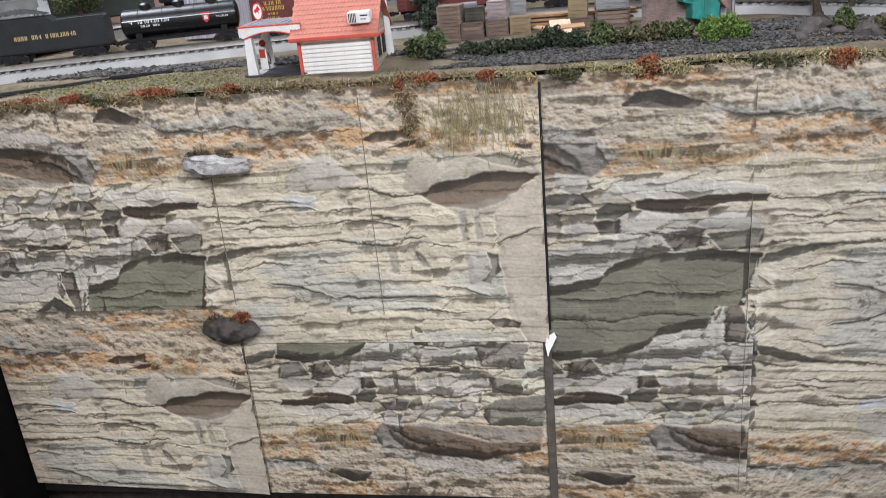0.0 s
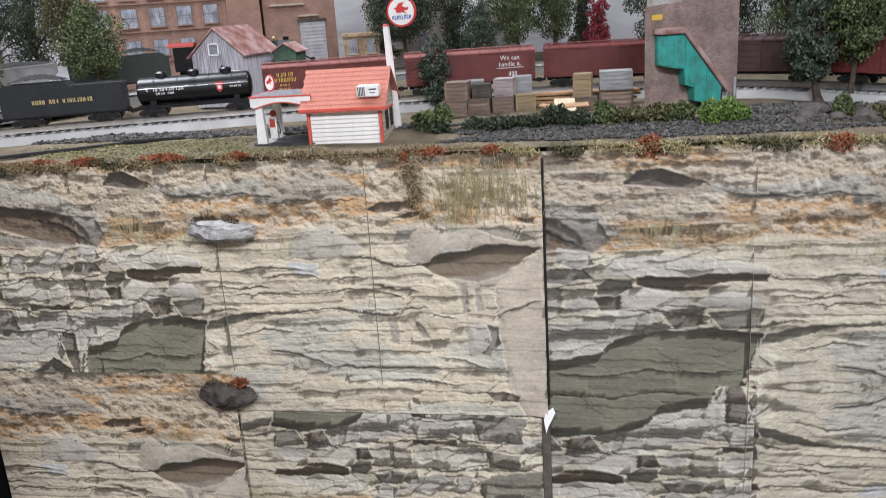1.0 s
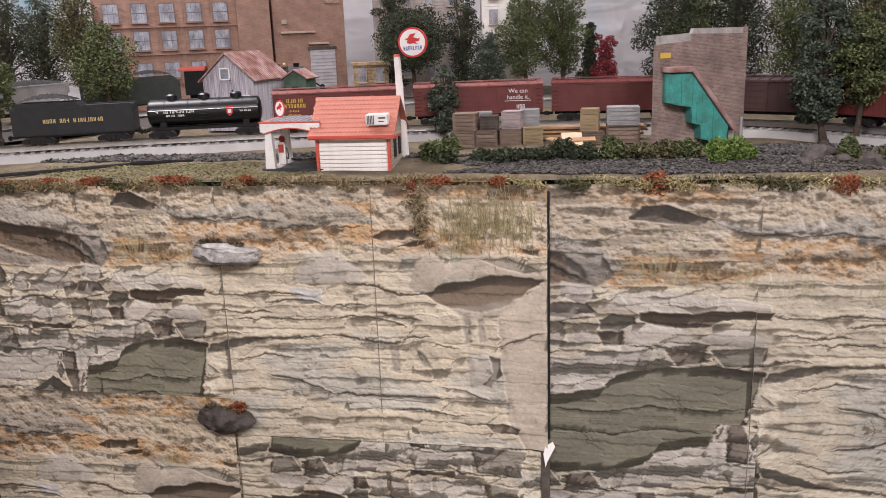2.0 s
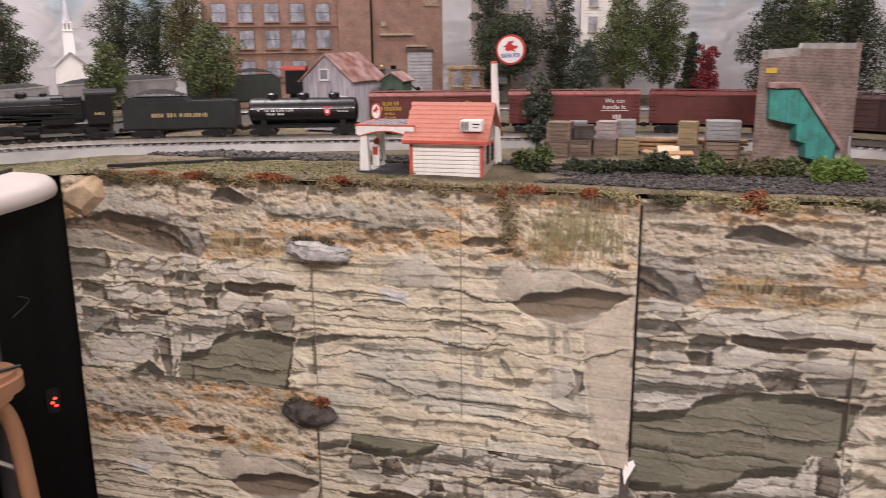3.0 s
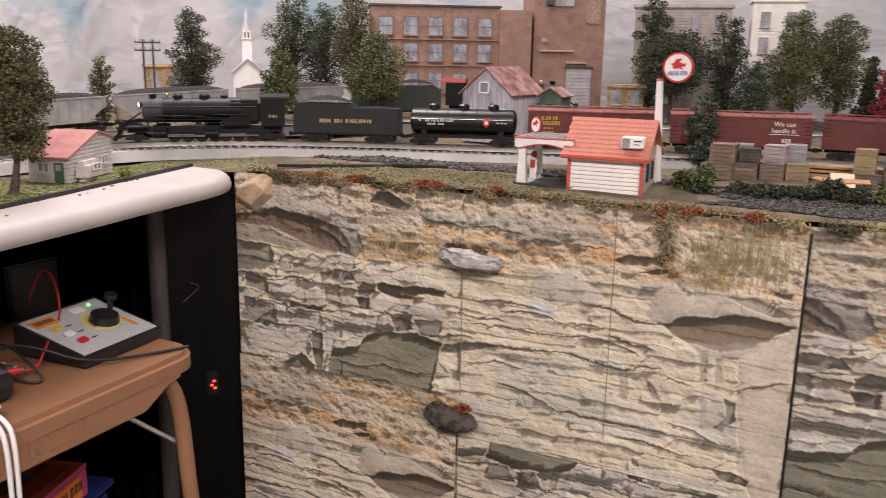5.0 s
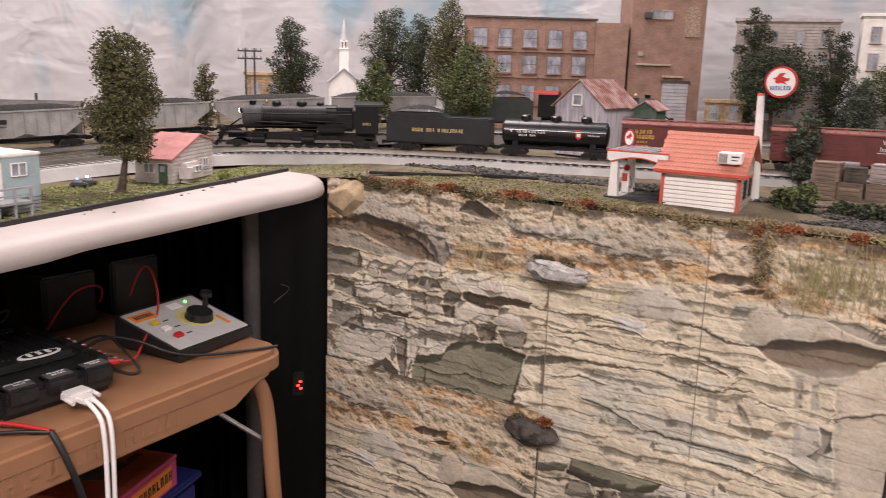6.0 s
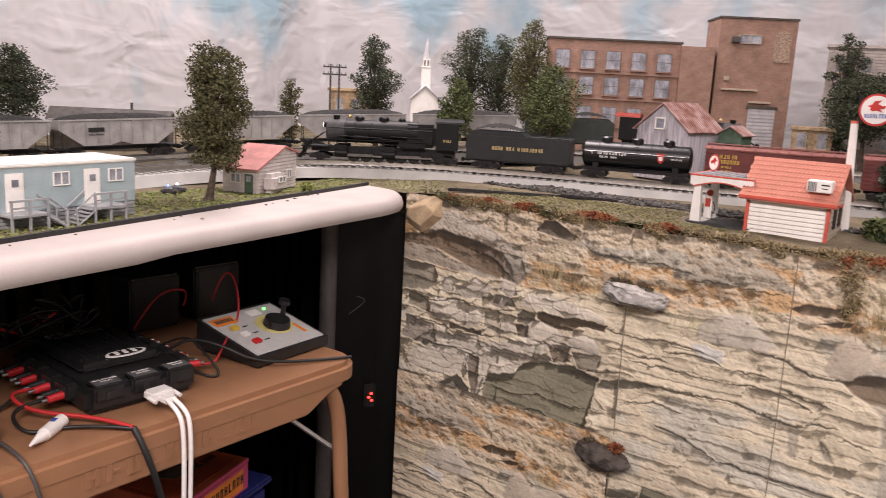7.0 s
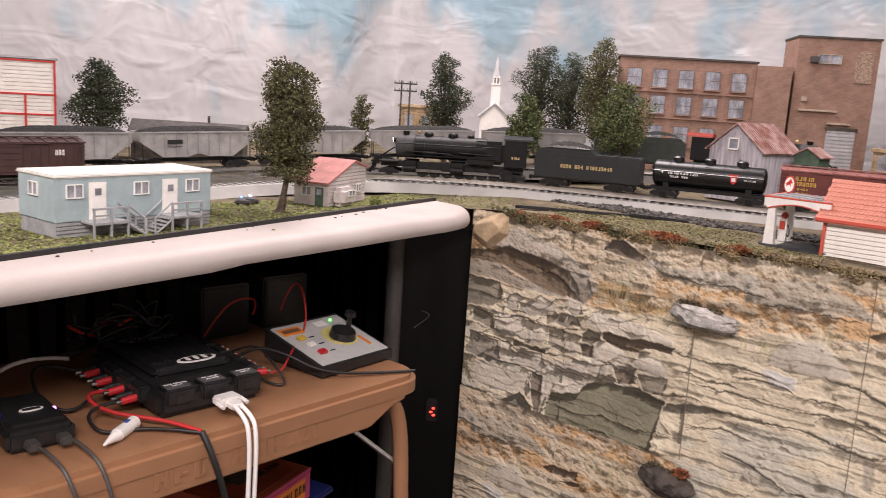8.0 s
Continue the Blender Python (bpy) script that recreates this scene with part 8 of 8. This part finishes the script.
def controller():
    ob = thing("throttle_controller", pose(-1.135, 0.915, TZ, 0, 0, 3) @ Matrix.Diagonal((0.86, 0.86, 0.9, 1)), "sloping grey throttle box with a black knob and lever", "electronics")
    # x runs towards the aisle, the face slopes down to it
    part("base", slab(B(), [(0.09, 0.004), (0.09, 0.022), (-0.085, 0.06), (-0.085, 0.004)], 0.2, (0, -0.1, 0), ((1, 0, 0), (0, 0, 1), (0, 1, 0))), M_BLACKPL, ob)
    tilt = pose(0.0025, 0, 0.0418, 0, math.degrees(math.atan2(0.038, 0.175)), 0)
    face = part("face_plate", bx((0, 0, 0), (0.165, 0.186, 0.003), 0, 0.001), M_PANELGREY, ob, "grey printed face plate")
    face.matrix_local = tilt
    strip = part("face_edge", bx((-0.086, 0, -0.002), (0.01, 0.196, 0.006), 0, 0.001), M_BLACKPL, face)
    lab = part("name_label", bx((-0.055, -0.06, 0.0022), (0.028, 0.056, 0.001), 0, 0.0003), M_ORANGE, face, "orange name label")
    for k in range(7):
        part("label_mark", bx((-0.055, -0.079 + k * 0.0064, 0.003), (0.013, 0.0042, 0.0006)), M_TIE, lab)
    dial = part("dial", rd((0.0, 0.028, 0.0018), (0.0, 0.028, 0.003), 0.04, seg=32), mat("yellow_dial", (0.62, 0.55, 0.2), 0.5, vary=0.1), face, "yellow speed dial")
    knob = part("knob", rd((0.006, 0.03, 0.003), (0.006, 0.03, 0.017), 0.029, 0.026, 28), M_BLACKPL, face, "broad black knob")
    part("knob_pointer", bx((0.012, 0.004, 0.009), (0.01, 0.014, 0.01), 0, 0.002), M_BLACKPL, knob)
    lever = part("lever", rd((-0.018, 0.07, 0.002), (-0.02, 0.07, 0.034), 0.006, 0.005, 14), M_BLACKPL, face, "black lever with a mushroom cap")
    part("lever_cap", rd((-0.02, 0.07, 0.03), (-0.02, 0.07, 0.039), 0.013, 0.012, 20), M_BLACKPL, lever)
    for x, y, m in ((-0.02, -0.062, M_YELLOW), (0.01, -0.06, M_WHITELET), (0.042, -0.058, M_REDPL)):
        part("push_button", bx((x, y, 0.0045), (0.014, 0.018, 0.006), 0, 0.0012), m, face)
        part("button_mark", bx((x, y + 0.028, 0.0018), (0.003, 0.014, 0.0006)), M_BLACKLET, face)
    part("warning_patch", bx((0.035, 0.068, 0.0018), (0.04, 0.008, 0.0008)), M_ORANGE, face)
    part("info_patch", bx((-0.06, 0.025, 0.0018), (0.022, 0.03, 0.0008)), M_WHITELET, face)
    part("pilot_lamp", ball(B(), (-0.064, 0.058, 0.003), 0.0032), M_LEDGREEN, face, "green pilot lamp")
    return ob


controller()
mini = thing("wireless_module", pose(-1.135, 0.388, TZ, 0, 0, -5), "small black wireless module with coloured lamps", "electronics")
part("body", bx((0, 0, 0.016), (0.14, 0.085, 0.028), 0, 0.006), M_BLACKPL, mini)
mlid = part("lid", bx((0, 0, 0.032), (0.11, 0.066, 0.006), 0, 0.002), M_BLACKPL, mini)
me_ = part("emblem", rd((0.01, 0.005, 0.0345), (0.01, 0.005, 0.036), 0.012, seg=24), M_WHITELET, mlid, "white oval emblem")
me_.data.transform(Matrix.Translation((0.01, 0.005, 0)) @ Matrix.Diagonal((0.6, 1.3, 1, 1)) @ Matrix.Translation((-0.01, -0.005, 0)))
part("emblem_inner", bx((0.01, 0.005, 0.0363), (0.007, 0.022, 0.0008)), M_BLACKLET, me_)
for y, x, m in ((-0.034, 0.0, M_LEDBLUE), (-0.024, 0.025, M_LEDGREEN), (0.034, 0.01, M_LEDPINK)):
    part("lamp", ball(B(), (x, y, 0.031), 0.003), m, mini)
for y in (-0.015, 0.024):
    part("plug", bx((0.078, y, 0.014), (0.026, 0.016, 0.011), 0, 0.002), M_GREYPOST, mini)
tube = thing("glue_tube", pose(-1.04, 0.475, TZ + 0.009, 0, 90, -55), "small white pointed glue tube lying on the tray", "glue tube")
part("body", rd((0, 0, -0.035), (0, 0, 0.012), 0.0095, 0.009, 14), M_WHITE, tube)
part("nozzle", rd((0, 0, 0.012), (0, 0, 0.045), 0.0085, 0.0015, 12), M_WHITE, tube)
part("mark", bx((-0.0096, 0, -0.015), (0.0008, 0.006, 0.01)), M_BLUELET, tube)
for y, s in ((0.845, 0.092), (0.985, 0.095)):
    sp = thing("transformer_block", pose(-1.385, y, TZ, 0, 0, -4), "plain black power transformer at the back of the tray", "transformer", "transformer blocks")
    part("case", bx((0, 0, s * 0.55), (0.07, s * 1.1, s * 1.1), 0, 0.004), M_BLACKPL, sp)
    part("front_grille", bx((0.0355, 0, s * 0.55), (0.002, s * 0.95, s * 0.95), 0, 0.001), M_BLACKPL, sp)
heap = thing("wire_heap", pose(-1.37, 0.62, TZ), "dark tangle of connectors behind the interface box", "wires")
rngw = random.Random(12)
for k in range(9):
    p = [(rngw.uniform(-0.04, 0.05), rngw.uniform(-0.1, 0.12), 0.004 + rngw.uniform(0, 0.09)) for _ in range(6)]
    cable("wire", p, 0.0026, M_WIRE_K if k else M_WIRE_R, "", parent=heap)

z = TZ + 0.004
cable("cable", [(-1.31, 0.77, z + 0.02), (-1.3, 0.8, z + 0.07), (-1.3, 0.84, z + 0.085), (-1.285, 0.87, z + 0.08), (-1.262, 0.84, z + 0.062)], 0.0018, M_WIRE_R, "thin red wire looping to the throttle box")
cable("cable", [(-1.26, 0.9, z + 0.06), (-1.25, 0.915, z + 0.115), (-1.22, 0.92, z + 0.115), (-1.19, 0.91, z + 0.045), (-1.12, 0.82, z + 0.032), (-1.09, 0.77, z), (-1.14, 0.745, z + 0.018)], 0.0019, M_WIRE_R, "thin red wire arching over the throttle box")
cable("cable", [(-1.17, 0.74, z + 0.02), (-1.15, 0.76, z + 0.045), (-1.1, 0.79, z + 0.04), (-1.05, 0.83, z + 0.01), (-1.01, 0.93, z), (-0.985, 0.985, z)], 0.0026, M_WIRE_K, "black wire running along the tray's edge")
cable("cable", [(-1.2, 0.745, z + 0.02), (-1.16, 0.77, z + 0.05), (-1.1, 0.765, z + 0.03), (-1.06, 0.77, z), (-1.08, 0.745, z), (-1.13, 0.735, z + 0.015)], 0.002, M_WIRE_K, "black wire curled between the boxes")
cable("cable", [(-1.16, 0.515, z + 0.018), (-1.15, 0.47, z + 0.03), (-1.1, 0.48, z + 0.012), (-1.03, 0.545, z + 0.006), (-0.98, 0.56, z + 0.002)], 0.003, M_WIRE_R, "red wire leaving the interface box")
cable("cable", [(-0.98, 0.56, z + 0.002), (-0.955, 0.565, z - 0.03), (-0.955, 0.59, z - 0.12), (-0.96, 0.63, z - 0.3)], 0.0045, M_WIRE_K, "black sheathed cable hanging over the tray's edge")
cable("cable", [(-1.11, 0.52, z + 0.018), (-1.12, 0.46, z + 0.02), (-1.06, 0.45, z), (-1.05, 0.5, z), (-1.0, 0.54, z + 0.004), (-0.978, 0.562, z)], 0.0026, M_WIRE_K, "black wire looping on the tray")
cable("cable", [(-1.26, 0.52, z + 0.02), (-1.28, 0.45, z + 0.05), (-1.2, 0.43, z + 0.01), (-1.14, 0.46, z), (-1.18, 0.5, z + 0.01)], 0.0024, M_WIRE_K, "black wire looping by the small module")
cable("cable", [(-1.3, 0.52, z + 0.03), (-1.3, 0.45, z + 0.05), (-1.26, 0.36, z + 0.02), (-1.22, 0.26, z + 0.0), (-1.2, 0.1, z - 0.05)], 0.0032, M_WIRE_W, "pale twisted cord leaving the tray")
for y in (0.37, 0.412):
    cable("cable", [(-1.045, y, z + 0.01), (-1.0, y, z + 0.012), (-0.965, y + 0.005, z - 0.01), (-0.955, y + 0.02, z - 0.1), (-0.955, y + 0.04, z - 0.3)], 0.0026, M_GREYPOST, "dark grey cord hanging from the small module")

# cartons under the tray
bin_ = thing("storage_bin", pose(-1.3, 0.79, 0.0, 0, 0, 15), "dark blue plastic storage bin on the floor", "bin")
part("body", bx((0, 0, 0.19), (0.3, 0.32, 0.37), 0, 0.01), M_BOXBLUE, bin_)
part("lid", bx((0, 0, 0.382), (0.315, 0.335, 0.014), 0, 0.004), M_BOXBLUE, bin_)
cart = thing("game_carton", pose(-1.285, 0.79, 0.39, 0, 0, 18), "orange and magenta printed carton lying under the tray", "carton")
part("body", bx((0, 0, 0.03), (0.27, 0.2, 0.06), 0, 0.0015), M_BOXORANGE, cart)
part("lid_edge", bx((0.1355, 0, 0.0565), (0.002, 0.2, 0.007)), M_BOXPINK, cart, "magenta edge band")
part("side_panel", bx((0.136, 0, 0.026), (0.0015, 0.195, 0.05)), M_BOXPINK, cart)
part("side_picture", bx((0.137, 0.02, 0.026), (0.0012, 0.12, 0.04)), M_ORANGE, cart)
part("cover_picture", bx((0.02, 0.0, 0.0605), (0.2, 0.17, 0.001)), M_BOXORANGE, cart)
part("cover_shape", slab(B(), [(-0.04, -0.06), (0.05, -0.03), (0.06, 0.03), (0.0, 0.06), (-0.05, 0.02)], 0.001, (0.02, 0.0, 0.061), ((1, 0, 0), (0, 1, 0), (0, 0, 1))), M_TIE, cart, "dark cover picture")
glyph_bars(8, 0.018, 0.013, Matrix.Translation((0.138, 0.03, 0.028)) @ pose(0, 0, 0, 0, 0, 90), M_BLACKLET, cart)
glyph_bars(8, 0.014, 0.012, Matrix.Translation((0.075, 0.03, 0.0618)) @ pose(0, 0, 0, 0, 0, 90) @ pose(0, 0, 0, -90, 0, 0), M_BLACKLET, cart)

# ---------------------------------------------------------------- trailers on the side table


def small_window(parent, c, w, h, axis_rz=0):
    m = Matrix.Translation(c) @ pose(0, 0, 0, 0, 0, axis_rz)
    wn = part("window", bx((0, -0.0006, 0), (w, 0.002, h)), M_GLASS, parent)
    wn.matrix_local = m
    bm = B()
    for sx in (-1, 0, 1):
        box(bm, (sx * w / 2, -0.0015, 0), (0.0014, 0.002, h + 0.001))
    for sz in (-1, 1):
        box(bm, (0, -0.0015, sz * h / 2), (w, 0.002, 0.0014))
    part("window_frame", bm, M_WHITE, wn)


def house_trailer():
    a, b2 = Vector((-1.158, 0.443)), Vector((-1.192, 0.696))
    d = b2 - a
    rz = 95.0
    z0 = ground(-1.2, 0.57) - 0.001
    ob = thing("house_trailer", pose(a.x, a.y, z0, 0, 0, rz) @ Matrix.Diagonal((1.07, 1.07, 1.07, 1)), "pale blue model house trailer on a grey skirt with two porches", "toy building")
    w, dp, h0, h1 = d.length / 1.07, 0.092, 0.02, 0.078
    part("skirt", bx((w / 2, dp / 2, h0 / 2), (w - 0.004, dp - 0.004, h0)), M_PLANKGREY, ob, "grey board skirt")
    for k in range(4):
        part("skirt_board", bx((w / 2, 0.0012, 0.0025 + k * 0.005), (w - 0.003, 0.0016, 0.0036)), M_PLANKGREY, ob)
    part("body", bx((w / 2, dp / 2, (h0 + h1) / 2), (w, dp, h1 - h0), 0, 0.0012), M_TRAILER, ob, "pale blue sheet siding")
    part("roof", bx((w / 2, dp / 2, h1 + 0.001), (w + 0.004, dp + 0.004, 0.005), 0, 0.0015), M_TRAILROOF, ob, "off-white flat roof")
    for x in (0.026, 0.122, 0.205):
        small_window(ob, (x, 0, 0.06), 0.022, 0.017)
    small_window(ob, (0, dp * 0.55, 0.06), 0.022, 0.017, -90)
    for x in (0.058, 0.168):
        dr = part("door", bx((x, -0.0008, 0.0455), (0.02, 0.002, 0.046), 0, 0.0004), M_WHITE, ob, "white door")
        part("door_window", bx((x, -0.002, 0.058), (0.009, 0.001, 0.009)), M_GLASS, dr)
        part("door_frame", bx((x, -0.0005, 0.0455), (0.024, 0.0016, 0.05)), M_CREAM, dr)
    for x0, sg in ((0.042, 1), (0.192, -1)):
        porch = part("porch_deck", bx((x0 + sg * 0.017, -0.017, 0.0205), (0.05, 0.032, 0.003)), M_PLANKGREY, ob, "grey plank porch")
        bm = B()
        for x in (x0 + sg * 0.017 - 0.024, x0 + sg * 0.017, x0 + sg * 0.017 + 0.024):
            box(bm, (x, -0.031, 0.02), (0.0026, 0.0026, 0.04))
        box(bm, (x0 + sg * 0.017, -0.031, 0.04), (0.052, 0.003, 0.0026))
        box(bm, (x0 + sg * 0.017, -0.031, 0.031), (0.05, 0.002, 0.002))
        part("porch_rail", bm, M_PLANKGREY, porch)
        xs = x0 + sg * 0.044
        for k in range(5):
            part("stair_tread", bx((xs + sg * k * 0.0055, -0.019, 0.019 - k * 0.004), (0.0065, 0.024, 0.0016)), M_PLANKGREY, porch)
        for yy in (-0.031, -0.007):
            part("hand_rail", rd((xs - sg * 0.003, yy, 0.042), (xs + sg * 0.024, yy, 0.022), 0.0014, seg=6), M_PLANKGREY, porch)
            part("rail_post", rd((xs + sg * 0.024, yy, 0.0), (xs + sg * 0.024, yy, 0.023), 0.0014, seg=6), M_PLANKGREY, porch)
            part("stringer", rd((xs - sg * 0.003, yy, 0.018), (xs + sg * 0.024, yy, 0.0), 0.0014, seg=6), M_PLANKGREY, porch)
    return ob


house_trailer()


def cottage():
    z0 = ground(-1.28, 1.02)
    ob = thing("camper_cottage", pose(-1.25, 0.995, z0, 0, 0, 110) @ Matrix.Diagonal((1.05, 1.1, 1.15, 1)), "faded white clapboard cottage with a pink roof and a bay front", "toy building")
    w, dp, h = 0.145, 0.066, 0.04
    end = [(0, 0), (w, 0), (w, h + 0.02), (w * 0.66, h + 0.031), (0, h)]
    part("wall", slab(B(), end, dp, (0, 0, 0)), M_SIDING, ob)
    for k in range(7):
        part("board", bx((-0.0005, dp / 2, (k + 0.5) * h / 7), (0.002, dp, h / 7 * 0.78)), M_SIDING, ob)
    for k in range(12):
        z = (k + 0.5) * (h + 0.03) / 12
        x0, x1 = max(0.0, (z - h + 0.003) / 0.031 * w * 0.66), w if z < h + 0.02 else w - (z - h - 0.02) / 0.011 * w * 0.34
        if x1 - x0 > 0.01:
            part("board", bx(((x0 + x1) / 2, -0.0005, z), (x1 - x0, 0.002, (h + 0.03) / 12 * 0.78)), M_SIDING, ob)
    for x0, z0_, x1, z1_ in ((-0.008, h - 0.0025, w * 0.66, h + 0.0315), (w * 0.66, h + 0.0315, w + 0.006, h + 0.0185)):
        part("roof", slab(B(), [(x0, z0_), (x1, z1_), (x1, z1_ + 0.003), (x0, z0_ + 0.003)], dp + 0.012, (0, -0.006, 0)), M_PINKROOF, ob, "faded pink roof sheet")
    part("bay", bx((0.045, -0.01, 0.016), (0.06, 0.024, 0.032), 0, 0.007), M_SIDING, ob, "rounded camper front")
    small_window(ob, (0.048, -0.0225, 0.022), 0.024, 0.009)
    small_window(ob, (0.115, -0.0015, 0.025), 0.018, 0.013)
    small_window(ob, (-0.0015, dp * 0.6, 0.024), 0.018, 0.014, -90)
    dr = part("door", bx((-0.0015, dp * 0.22, 0.016), (0.0022, 0.016, 0.031)), M_GREENSHED, ob, "grey-green door")
    part("door_window", bx((-0.003, dp * 0.22, 0.024), (0.001, 0.009, 0.01)), M_GLASS, dr)


cottage()
for k, (x, y, m) in enumerate(((-1.33, 0.86, M_LEDBLUE), (-1.345, 0.89, M_LEDWHITE))):
    cr = thing("toy_car", pose(x, y, ground(x, y), 0, 0, 60), "tiny police car with a glowing blue lamp", "toy car", "toy cars")
    part("body", bx((0, 0, 0.006), (0.03, 0.014, 0.006), 0, 0.002), M_GREYPOST, cr)
    part("cabin", bx((-0.002, 0, 0.011), (0.016, 0.012, 0.006), 0, 0.002), M_GLASS, cr)
    part("lamp", ball(B(), (-0.002, 0, 0.0155), 0.0022), m, cr)
    for sx in (-0.009, 0.009):
        for sy in (-0.007, 0.007):
            part("wheel", rd((sx, sy - 0.001, 0.003), (sx, sy + 0.001, 0.003), 0.003, seg=10), M_TRUCK, cr)
